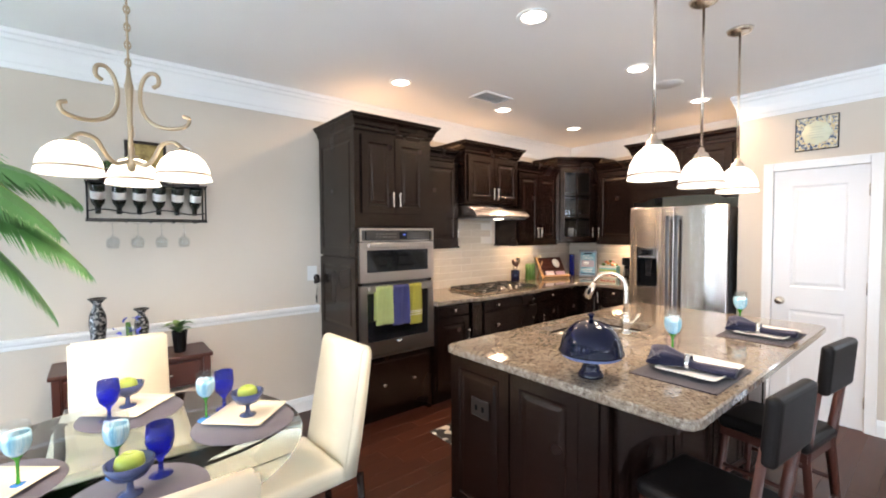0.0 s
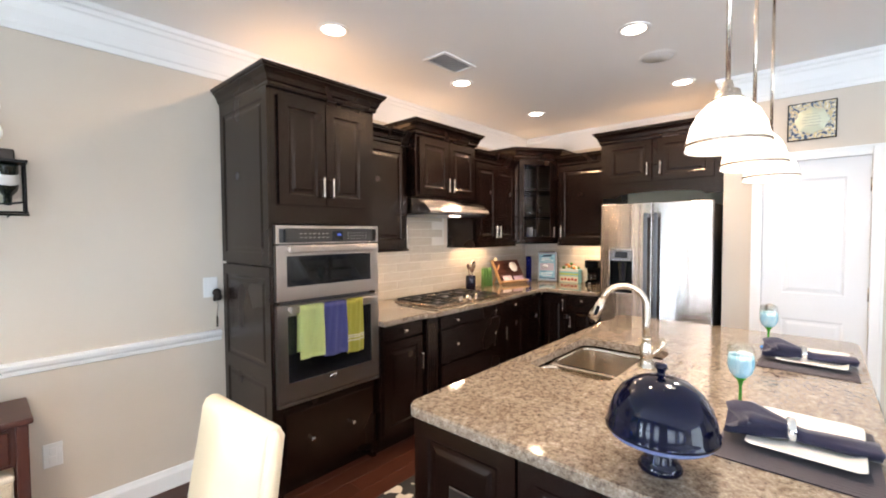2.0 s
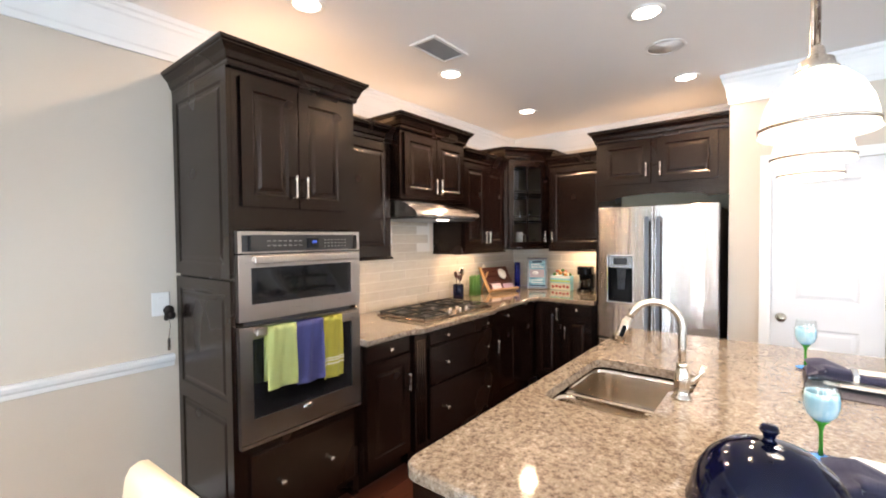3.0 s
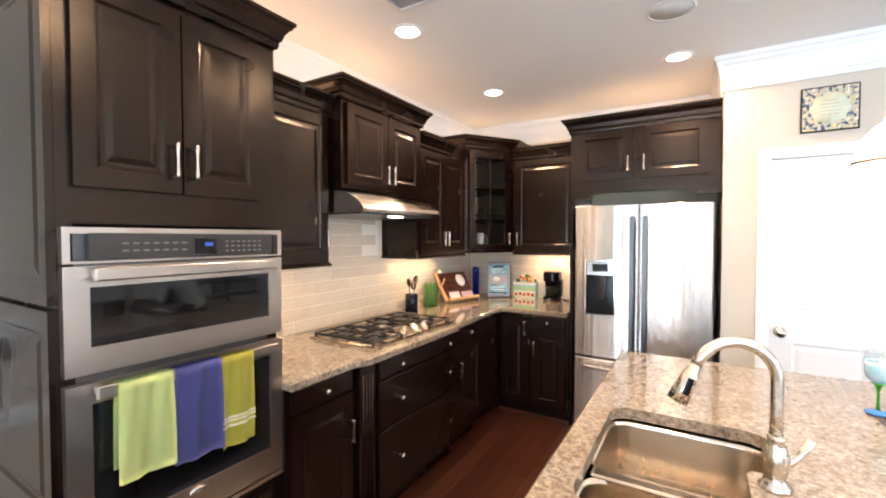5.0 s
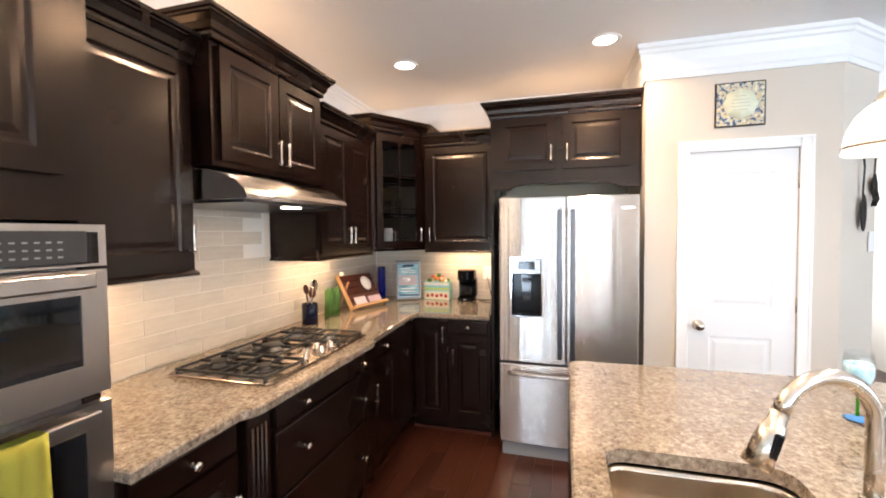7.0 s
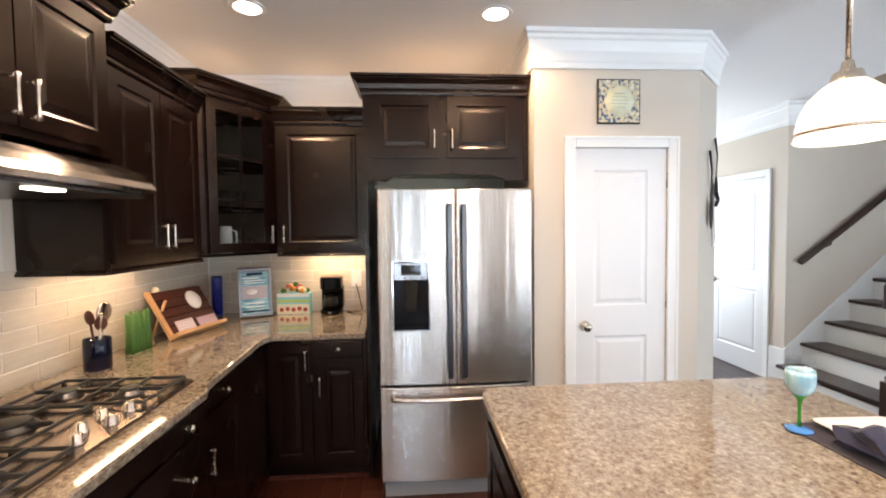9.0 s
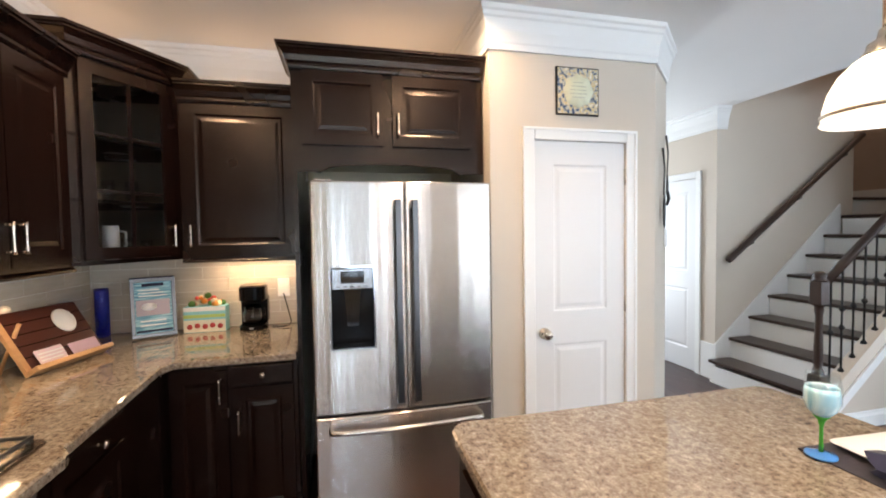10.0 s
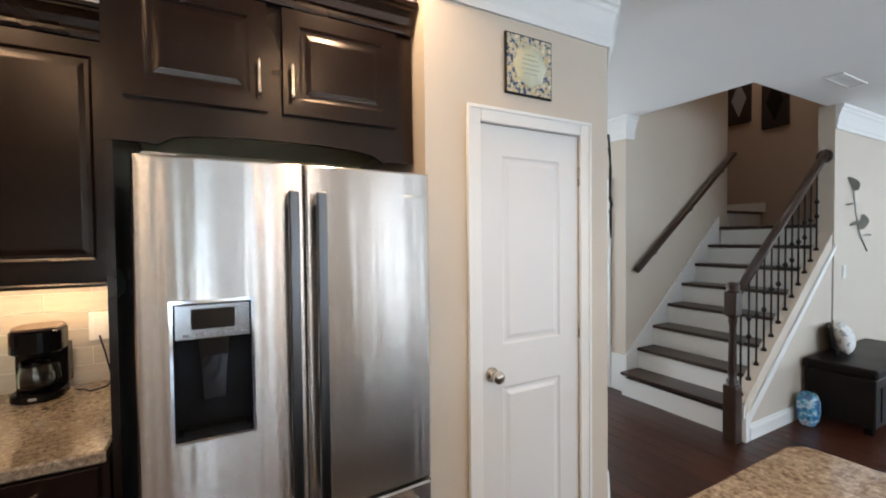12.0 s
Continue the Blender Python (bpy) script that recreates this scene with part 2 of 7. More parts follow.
set_in(TILE, "Base Color", mix(TILE, 1.0, _c, _r.outputs[0], "MULTIPLY"))
rough_range(TILE, _g, 0.14, 0.3)
GROUT = paint("grout", (0.66, 0.63, 0.57), 0.8)


# ---------------------------------------------------------------- mesh helpers
def box(bm, x0, x1, y0, y1, z0, z1, bevel=0.0, seg=1):
    made = bmesh.ops.create_cube(bm, size=1.0, matrix=Matrix.Translation(((x0 + x1) / 2, (y0 + y1) / 2, (z0 + z1) / 2)) @ Matrix.Diagonal((x1 - x0, y1 - y0, z1 - z0, 1)))
    if bevel:
        edges = list({e for v in made["verts"] for e in v.link_edges})
        bmesh.ops.bevel(bm, geom=edges, offset=bevel, segments=seg, affect="EDGES", profile=0.5)
    return bm


def B(x0, x1, y0, y1, z0, z1, bevel=0.0, seg=1):
    return box(bmesh.new(), x0, x1, y0, y1, z0, z1, bevel, seg)


def lathe(profile, seg=32, bm=None, m=None):
    bm = bm or bmesh.new()
    rings = []
    for r, z in profile:
        if r < 1e-5:
            rings.append([bm.verts.new((0, 0, z))])
        else:
            rings.append([bm.verts.new((r * math.cos(a * math.tau / seg), r * math.sin(a * math.tau / seg), z)) for a in range(seg)])
    for a, c in zip(rings, rings[1:]):
        for i in range(seg):
            j = (i + 1) % seg
            if len(a) == 1 and len(c) == 1:
                continue
            if len(a) == 1:
                f = (a[0], c[j], c[i])
            elif len(c) == 1:
                f = (a[i], a[j], c[0])
            else:
                f = (a[i], a[j], c[j], c[i])
            bm.faces.new(f).smooth = True
    if m:
        bmesh.ops.transform(bm, matrix=m, verts=[v for r in rings for v in r])
    bmesh.ops.recalc_face_normals(bm, faces=bm.faces)
    return bm


def tube(points, radius, seg=10, bm=None, flat=1.0):
    """A tube along points; radius: one number or one for each point."""
    bm = bm or bmesh.new()
    pts = [Vector(p) for p in points]
    rad = radius if isinstance(radius, (list, tuple)) else [radius] * len(pts)
    rings, side = [], None
    for i, p in enumerate(pts):
        d = (pts[min(i + 1, len(pts) - 1)] - pts[max(i - 1, 0)]).normalized()
        if side is None:
            side = d.cross(Vector((0, 0, 1)))
            side = side.normalized() if side.length > 1e-3 else Vector((1, 0, 0))
        side = (side - d * side.dot(d)).normalized()
        up = d.cross(side)
        rings.append([bm.verts.new(p + rad[i] * (math.cos(a * math.tau / seg) * side + flat * math.sin(a * math.tau / seg) * up)) for a in range(seg)])
    for a, c in zip(rings, rings[1:]):
        for i in range(seg):
            j = (i + 1) % seg
            bm.faces.new((a[i], a[j], c[j], c[i])).smooth = True
    bm.faces.new(rings[0][::-1])
    bm.faces.new(rings[-1])
    return bm


def smooth_path(pts, n=5):
    """A Catmull-Rom curve through the points."""
    p = [Vector(q) for q in pts]
    out = []
    for i in range(len(p) - 1):
        a, b, c, d = p[max(i - 1, 0)], p[i], p[i + 1], p[min(i + 2, len(p) - 1)]
        for k in range(n):
            u = k / n
            out.append(0.5 * (2 * b + (c - a) * u + (2 * a - 5 * b + 4 * c - d) * u * u + (3 * b - a - 3 * c + d) * u ** 3))
    return out + [p[-1]]


def arc(c, r, a0, a1, n, plane="xz"):
    out = []
    for i in range(n + 1):
        a = radians(a0 + (a1 - a0) * i / n)
        u, v = r * math.cos(a), r * math.sin(a)
        out.append((c[0] + u, c[1], c[2] + v) if plane == "xz" else ((c[0], c[1] + u, c[2] + v) if plane == "yz" else (c[0] + u, c[1] + v, c[2])))
    return out


def sweep(profile, path, closed=False):
    """A moulding: profile points (out, z) carried along a plan polyline with mitred corners; out is to the right of the way."""
    bm = bmesh.new()
    pts = [Vector(p) for p in path]
    n, rings = len(pts), []
    for i, p in enumerate(pts):
        d0 = (p - pts[i - 1]).normalized() if (i or closed) else None
        d1 = (pts[(i + 1) % n] - p).normalized() if (i < n - 1 or closed) else None
        d0, d1 = d0 or d1, d1 or d0
        n0, n1 = Vector((d0.y, -d0.x)), Vector((d1.y, -d1.x))
        out = (n0 + n1)
        out = out / max(0.2, out.dot(n0))
        rings.append([bm.verts.new((p.x + o * out.x, p.y + o * out.y, z)) for o, z in profile])
    k = len(profile)
    for a, c in list(zip(rings, rings[1:])) + ([(rings[-1], rings[0])] if closed else []):
        for i in range(k):
            j = (i + 1) % k
            bm.faces.new((a[i], a[j], c[j], c[i]))
    if not closed:
        bm.faces.new(rings[0])
        bm.faces.new(rings[-1][::-1])
    bmesh.ops.recalc_face_normals(bm, faces=bm.faces)
    return bm


def prism(outline, a0, a1, axis="x"):
    """A plate: an outline of two coordinates, given thickness along axis."""
    bm = bmesh.new()
    def at(u, v, w):
        return {"x": (w, u, v), "y": (u, w, v), "z": (u, v, w)}[axis]
    lo, hi = [bm.verts.new(at(u, v, a0)) for u, v in outline], [bm.verts.new(at(u, v, a1)) for u, v in outline]
    n = len(outline)
    for i in range(n):
        j = (i + 1) % n
        bm.faces.new((lo[i], lo[j], hi[j], hi[i]))
    bm.faces.new(lo[::-1])
    bm.faces.new(hi)
    bmesh.ops.recalc_face_normals(bm, faces=bm.faces)
    return bm


def mesh_of(name, bm, material):
    me = bpy.data.meshes.new(name)
    bm.to_mesh(me)
    bm.free()
    me.materials.append(material)
    return me


def part(name, bm, material, parent, label="", m=None):
    ob = new(name, mesh_of(name, bm, material))
    ob.parent = parent
    if m is not None:
        ob.matrix_basis = m
    if label:
        ob["label"] = label
    return ob


def share(name, me, parent, m, label=""):
    ob = new(name, me)
    ob.parent, ob.matrix_basis = parent, m
    if label:
        ob["label"] = label
    return ob


def thing(name, m, label, category, group="", kind=""):
    ob = new(name)
    ob.empty_display_size = 0.05
    ob.matrix_basis = m
    return tagged(ob, label, category, group, kind)


def single(name, bm, material, label, category, m=None, group="", kind=""):
    ob = new(name, mesh_of(name, bm, material))
    if m is not None:
        ob.matrix_basis = m
    return tagged(ob, label, category, group, kind)


def structure(name, bm, material, label="", category=""):
    return single(name, bm, material, label, category, kind="structure")


def T(x, y, z=0, rz=0):
    return pose(x, y, z, 0, 0, rz)


# ---------------------------------------------------------------- structure
def wall_boxes(boxes):
    bm = bmesh.new()
    for b in boxes:
        box(bm, *b)
    return bm


structure("wall_north", B(XW - 0.15, XB + 0.15, YA, YA + 0.15, 0, ZC), WALL, "beige painted kitchen and dining wall", "wall")
structure("wall_fridge", B(XB, XB + 0.15, YP1 + 0.0, YA, 0, ZC), WALL, "beige painted wall behind the fridge", "wall")
DY0, DY1, DZ = 3.042, 3.616, 1.995          # pantry door opening
structure("wall_pantry", wall_boxes([(XP, XP + 0.11, DY1, YP1, 0, ZC), (XP, XP + 0.11, YP0, DY0, 0, ZC), (XP, XP + 0.11, DY0, DY1, DZ, ZC)]), WALL,
          "beige painted pantry front wall", "wall")
structure("wall_pantry_return", B(XP + 0.11, XB, YP1 - 0.11, YP1, 0, ZC), WALL, "beige painted wall beside the fridge", "wall")
structure("wall_pantry_side", prism([(XP + 0.002, YP0 - 0.001), (XD, YD), (XE, YD), (XE, YD + 0.11), (XD + 0.05, YD + 0.11), (XP + 0.112, YP0 + 0.06), (XP + 0.112, YP0 - 0.001)], 0, ZC, "z"), WALL, "beige painted hall wall", "wall")
HX0, HX1, HZ = 8.484, 9.245, 2.016           # hall door
structure("wall_hall", wall_boxes([(XT, HX0, YH - 0.12, YH, 0, ZC), (HX1, XE, YH - 0.12, YH, 0, ZC), (HX0, HX1, YH - 0.12, YH, HZ, ZC)]), WALL,
          "beige painted wall with the hall door", "wall")
# The opening only lets the added hall fill in; no window stands there.
structure("wall_hall_end", wall_boxes([(XE, XE + 0.12, YH - 0.12, 1.55, 0, ZC), (XE, XE + 0.12, 2.45, YD + 0.11, 0, ZC), (XE, XE + 0.12, 1.55, 2.45, 0, 0.6), (XE, XE + 0.12, 1.55, 2.45, 2.1, ZC)]), WALL, "beige painted end of the hall", "wall")
structure("wall_stair", B(XT, XT + 0.12, -0.68, YH - 0.12, 0, 5.2), WALL, "beige painted wall beside the stairs", "wall")
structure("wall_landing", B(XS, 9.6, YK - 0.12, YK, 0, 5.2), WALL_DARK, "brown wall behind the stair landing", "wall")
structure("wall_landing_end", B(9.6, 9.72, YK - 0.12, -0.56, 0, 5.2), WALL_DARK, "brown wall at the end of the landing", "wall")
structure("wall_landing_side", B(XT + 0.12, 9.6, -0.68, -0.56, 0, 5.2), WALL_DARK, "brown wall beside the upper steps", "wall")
structure("wall_living", B(XS, XS + 0.12, YS, -0.29, 0, ZC), WALL, "beige painted living room wall", "wall")
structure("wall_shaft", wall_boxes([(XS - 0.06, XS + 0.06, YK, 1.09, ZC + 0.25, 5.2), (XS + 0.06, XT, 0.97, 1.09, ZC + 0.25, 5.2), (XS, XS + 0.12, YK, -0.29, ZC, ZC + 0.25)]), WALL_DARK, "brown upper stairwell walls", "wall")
# Opening cut for the added south window.
structure("wall_south", wall_boxes([(XW - 0.15, SOUTH_ADDED[0], YS - 0.15, YS, 0, ZC), (SOUTH_ADDED[1], XS + 0.12, YS - 0.15, YS, 0, ZC), (SOUTH_ADDED[0], SOUTH_ADDED[1], YS - 0.15, YS, 0, SOUTH_ADDED[2]), (SOUTH_ADDED[0], SOUTH_ADDED[1], YS - 0.15, YS, SOUTH_ADDED[3], ZC)]), WALL, "beige painted far living room wall", "wall")
bm = bmesh.new()
ys = sorted(WIN)
edge = YS
for y0, y1, z0, z1 in ys:
    box(bm, XW - 0.15, XW, edge, y0, 0, ZC)
    box(bm, XW - 0.15, XW, y0, y1, 0, z0)
    box(bm, XW - 0.15, XW, y0, y1, z1, ZC)
    edge = y1
box(bm, XW - 0.15, XW, edge, YA, 0, ZC)
structure("wall_window", bm, WALL, "beige painted wall with tall windows", "wall")
OY = 0.97                                   # front edge of the stairwell opening
structure("ceiling", wall_boxes([(XW - 0.15, XS + 0.06, YS - 0.15, YA + 0.15, ZC, ZC + 0.25), (XS + 0.06, XE + 0.12, OY, YA + 0.15, ZC, ZC + 0.25)]), CEIL, "smooth white ceiling", "ceiling")
structure("ceiling_stairwell", B(7.1, 9.8, YK - 0.12, 1.2, 5.2, 5.35), CEIL, "white stairwell ceiling", "ceiling")
sub = structure("floor", B(XW - 0.15, XE + 0.12, YS - 0.15, YA + 0.15, -0.12, -0.012), FLOORW, "dark red-brown hardwood plank floor", "floor")
structure("ground", B(-60, XW - 0.15, -60, 60, -0.6, -0.3), paint("lawn", (0.07, 0.12, 0.03), 0.9, 0.3, 0.5), "green lawn outside the windows", "lawn")

# windows
def window(name, m, W, H):
    """A window in its opening: local x into the room from the wall's face, y along the wall from 0 to W, z from 0 to H."""
    w = thing(name, m, "white framed window with clear panes and bright daylight", "window", kind="structure")
    fr = bmesh.new()
    for a in ((-0.14, -0.02, 0, 0.05, 0, H), (-0.14, -0.02, W - 0.05, W, 0, H), (-0.14, -0.02, 0.05, W - 0.05, 0, 0.05), (-0.14, -0.02, 0.05, W - 0.05, H - 0.05, H),
              (-0.11, -0.05, 0.05, W - 0.05, H / 2 - 0.02, H / 2 + 0.02)):
        box(fr, *a)
    bars = 3 if W < 1.2 else 4
    for k in range(1, bars):
        u = W * k / bars
        box(fr, -0.10, -0.07, u - 0.01, u + 0.01, 0.05, H / 2 - 0.02)
        box(fr, -0.10, -0.07, u - 0.01, u + 0.01, H / 2 + 0.02, H - 0.05)
    part("window_frame", fr, TRIM, w)
    for a in (0.05, H / 2 + 0.02):
        g = part("pane", B(-0.088, -0.084, 0.05, W - 0.05, a, a + H / 2 - 0.07), PANE, w)
        g.visible_shadow = False
    cs = bmesh.new()
    for a in ((0.001, 0.02, -0.08, 0, -0.08, H + 0.08), (0.001, 0.02, W, W + 0.08, -0.08, H + 0.08), (0.001, 0.02, 0, W, H, H + 0.08), (0.001, 0.04, 0, W, -0.08, 0)):
        box(cs, *a)
    part("window_sill", cs, TRIM, w, "white window casing and sill")


for i, (y0, y1, z0, z1) in enumerate(WIN):
    window("window_%d" % (i + 1), T(XW, y0, z0), y1 - y0, z1 - z0)
# The last window is the added south one, out of view.
window("window_%d" % (len(WIN) + 1), T(SOUTH_ADDED[1], YS, SOUTH_ADDED[2], 90), SOUTH_ADDED[1] - SOUTH_ADDED[0], SOUTH_ADDED[3] - SOUTH_ADDED[2])

# mouldings
CROWN = [(0.0, ZC - 0.215), (0.014, ZC - 0.215), (0.016, ZC - 0.185), (0.022, ZC - 0.175), (0.030, ZC - 0.12), (0.050, ZC - 0.065), (0.060, ZC - 0.055), (0.063, ZC - 0.035), (0.076, ZC - 0.026), (0.078, ZC - 0.001), (0.0, ZC - 0.001)]
CROWN = [(o * 0.75, v) for o, v in CROWN]
structure("trim", sweep(CROWN, [(XW, YA - 0.001), (XB - 0.001, YA - 0.001), (XB - 0.001, YP1 + 0.001), (XP - 0.001, YP1 + 0.001), (XP - 0.001, YP0 - 0.002), (XD, YD - 0.002), (XE, YD - 0.002)]), TRIM,
          "white crown moulding", "crown moulding")
structure("trim", sweep(CROWN, [(XE, YH + 0.001), (XT - 0.001, YH + 0.001), (XT - 0.001, OY + 0.005)]), TRIM, "white crown moulding over the hall door", "crown moulding")
structure("trim", sweep(CROWN, [(XS - 0.001, -0.29), (XS - 0.001, YS), (XW, YS), (XW, YA)]), TRIM, "white crown moulding in the living room", "crown moulding")
BASE = [(0.0, 0.0), (0.016, 0.0), (0.016, 0.085), (0.010, 0.10), (0.006, 0.115), (0.0, 0.12)]
structure("baseboard", sweep(BASE, [(XW, YA - 0.001), (4.10, YA - 0.001)]), TRIM, "white baseboard under the dining wall", "baseboard")
structure("baseboard", sweep(BASE, [(XP - 0.001, YP1), (XP - 0.001, DY1 + 0.066)]), TRIM, "white baseboard", "baseboard")
structure("baseboard", sweep(BASE, [(XP - 0.001, DY0 - 0.066), (XP - 0.001, YP0 - 0.002), (XD, YD - 0.002), (XE, YD - 0.002)]), TRIM, "white baseboard round the pantry corner", "baseboard")
structure("baseboard", B(XT - 0.001, HX0 - 0.065, YH + 0.001, YH + 0.017, 0, 0.355, 0.003), TRIM, "tall white plinth board beside the hall door", "baseboard")
RAIL = [(0.0, 0.825), (0.012, 0.83), (0.014, 0.85), (0.026, 0.862), (0.03, 0.88), (0.022, 0.89), (0.0, 0.893)]
structure("trim", sweep(RAIL, [(XW, YA - 0.001), (4.10, YA - 0.001)]), TRIM, "white chair rail along the dining wall", "chair rail")


def panel_door(w, h, panels, t=0.035):
    """A flat slab with recessed and raised panels; front towards -y, standing on z = 0, x from 0 to w."""
    bm = B(0, w, 0.006, t, 0, h)
    xs = [0, *sorted({v for p in panels for v in p[:2]}), w]
    zs = [0, *sorted({v for p in panels for v in p[2:]}), h]
    def rect(x0, x1, z0, z1, y):
        return [bm.verts.new(c) for c in ((x0, y, z0), (x1, y, z0), (x1, y, z1), (x0, y, z1))]
    def ring(a, c):
        for i in range(4):
            j = (i + 1) % 4
            bm.faces.new((a[i], a[j], c[j], c[i]))
    for x0, x1 in zip(xs, xs[1:]):
        for z0, z1 in zip(zs, zs[1:]):
            if any(abs(p[0] - x0) < 1e-6 and abs(p[1] - x1) < 1e-6 and p[2] <= z0 + 1e-6 and p[3] >= z1 - 1e-6 for p in panels):
                continue
            box(bm, x0, x1, 0, 0.006, z0, z1)
    for x0, x1, z0, z1 in panels:
        a = rect(x0, x1, z0, z1, 0.0)
        c = rect(x0 + 0.010, x1 - 0.010, z0 + 0.010, z1 - 0.010, 0.0055)
        d = rect(x0 + 0.022, x1 - 0.022, z0 + 0.022, z1 - 0.022, 0.0055)
        e = rect(x0 + 0.040, x1 - 0.040, z0 + 0.040, z1 - 0.040, 0.001)
        ring(a, c), ring(c, d), ring(d, e)
        bm.faces.new(e)
    bmesh.ops.remove_doubles(bm, verts=bm.verts, dist=1e-5)
    bmesh.ops.recalc_face_normals(bm, faces=bm.faces)
    return bm


def door_set(name, m, w, h, panels, label, wcas=0.064):
    """A door in its casing: local x along the wall, y into the wall, front towards -y."""
    d = thing(name, m, label, "door", kind="structure")
    leaf = part("door_leaf", panel_door(w - 0.008, h - 0.012, panels), DOORW, d, m=T(0.004, 0.001, 0.008))
    cs = bmesh.new()
    for a in ((-wcas, 0.002, -0.018, -0.002, 0, h + wcas), (w - 0.002, w + wcas, -0.018, -0.002, 0, h + wcas), (0.002, w - 0.002, -0.018, -0.002, h - 0.002, h + wcas)):
        box(cs, *a, bevel=0.004)
    for a in ((-wcas, -wcas + 0.014, -0.024, -0.018, 0, h + wcas), (w + wcas - 0.014, w + wcas, -0.024, -0.018, 0, h + wcas), (-wcas + 0.014, w + wcas - 0.014, -0.024, -0.018, h + wcas - 0.014, h + wcas)):
        box(cs, *a)
    part("door_casing", cs, TRIM, d)
    sb = bmesh.new()
    for a in ((0.0, 0.02, 0.0365, 0.05, 0, h), (w - 0.02, w, 0.0365, 0.05, 0, h), (0.02, w - 0.02, 0.0365, 0.05, h - 0.02, h)):
        box(sb, *a)
    part("door_stop", sb, TRIM, d)
    kn = lathe([(0.0, 0.0), (0.032, 0.0), (0.032, 0.006), (0.014, 0.010), (0.012, 0.03), (0.022, 0.038), (0.028, 0.05), (0.024, 0.062), (0.0, 0.066)], 24)
    part("door_knob", kn, NICKEL, leaf, "polished nickel knob", pose(0.055, 0.0, 0.92, 90, 0, 0))
    for z in (0.22, 1.07, 1.80):
        hg = tube([(w - 0.003, -0.004, z - 0.045), (w - 0.003, -0.004, z + 0.045)], 0.006, 8)
        part("hinge", hg, NICKEL, d)
    return d


pw = DY1 - DY0
door_set("door_1", T(XP, DY1, 0, -90), pw, DZ, [(0.115, pw - 0.125, 0.22, 0.855), (0.115, pw - 0.125, 1.04, DZ - 0.14)], "closed white two-panel pantry door with nickel knob")
hw = HX1 - HX0
door_set("door_2", T(HX1, YH, 0, 180), hw, HZ, [(0.115, hw - 0.115, 0.22, 0.86), (0.115, hw - 0.115, 1.04, HZ - 0.14)], "closed white two-panel hall door")


# ---------------------------------------------------------------- kitchen cabinets
CCROWN = [(0.0, 0.0), (0.010, 0.0), (0.014, 0.012), (0.014, 0.024), (0.026, 0.032), (0.036, 0.058), (0.056, 0.078), (0.066, 0.082), (0.066, 0.090), (0.078, 0.094), (0.080, 0.108), (0.0, 0.108)]
CCROWN = [(o * 0.75, v) for o, v in CCROWN]


def handle(parent, x, z, length=0.115, y=-0.0):
    """A vertical bar pull with two feet, in front of y."""
    bm = tube([(x, y, z - length * 0.42), (x, y - 0.03, z - length * 0.42)], 0.0045, 8)
    tube([(x, y, z + length * 0.42), (x, y - 0.03, z + length * 0.42)], 0.0045, 8, bm)
    n = 8
    pts = [(x, y - 0.031, z + length * (k / n - 0.5)) for k in range(n + 1)]
    tube(pts, [0.0075, 0.0068, 0.0055, 0.005, 0.005, 0.005, 0.0055, 0.0068, 0.0075], 10, bm)
    return part("handle", bm, NICKEL, parent, "brushed nickel pull")


def knob(parent, x, z, y=-0.0):
    bm = lathe([(0.0, 0.0), (0.009, 0.0), (0.006, 0.006), (0.0055, 0.016), (0.012, 0.022), (0.015, 0.027), (0.011, 0.033), (0.0, 0.035)], 16)
    return part("knob", bm, NICKEL, parent, "brushed nickel knob", pose(x, y, z, 90, 0, 0))


def cab_door(cab, x0, x1, z0, z1, pull=None, pz=None, rail=0.055, name="door"):
    w, h = x1 - x0, z1 - z0
    d = part(name, panel_door(w, h, [(rail, w - rail, rail, h - rail)], 0.020), ESPRESSO, cab, m=T(x0, -0.021, z0))
    if pull:
        handle(d, 0.028 if pull == "l" else w - 0.028, pz - z0)
    return d


def cab_drawer(cab, x0, x1, z0, z1, knobs=(0.5,)):
    w, h = x1 - x0, z1 - z0
    bm = B(0, w, 0, 0.020, 0, h, 0.005, 2)
    d = part("drawer_front", bm, ESPRESSO, cab, m=T(x0, -0.021, z0))
    for k in knobs:
        knob(d, w * k, h / 2)
    return d


def crown_on(cab, path, z):
    part("crown", sweep([(o, z + v) for o, v in CCROWN], path), ESPRESSO, cab)


def toe_body(w, d, z1, toe=0.1, x0=0.0):
    bm = B(x0, x0 + w, 0, d, toe, z1)
    box(bm, x0, x0 + w, 0.06, d, 0, toe)
    return bm


# tall oven cabinet
tx0, tx1, ty = 4.143, 4.838, 5.49
TW, TD = tx1 - tx0, YA - 0.004 - ty
cab = thing("tall_cabinet", T(tx0, ty), "tall espresso wooden oven cabinet with crown", "cabinet")
part("side", B(0, 0.036, 0, TD, 0.0, 2.29), ESPRESSO, cab)
part("side", B(TW - 0.036, TW, 0, TD, 0.0, 2.29), ESPRESSO, cab)
part("lower_box", B(0.036, TW - 0.036, 0, TD, 0.10, 0.53), ESPRESSO, cab)
part("upper_box", B(0.036, TW - 0.036, 0, TD, 1.55, 2.29), ESPRESSO, cab)
part("back", B(0.036, TW - 0.036, TD - 0.03, TD, 0.53, 1.55), ESPRESSO, cab)
part("toe_kick", B(0.036, TW - 0.036, 0.06, TD, 0, 0.1), ESPRESSO, cab)
part("side_panel", panel_door(TD, 0.96, [(0.05, TD - 0.05, 0.06, 0.90)], 0.02), ESPRESSO, cab, m=pose(-0.021, TD, 1.325, 0, 0, -90))
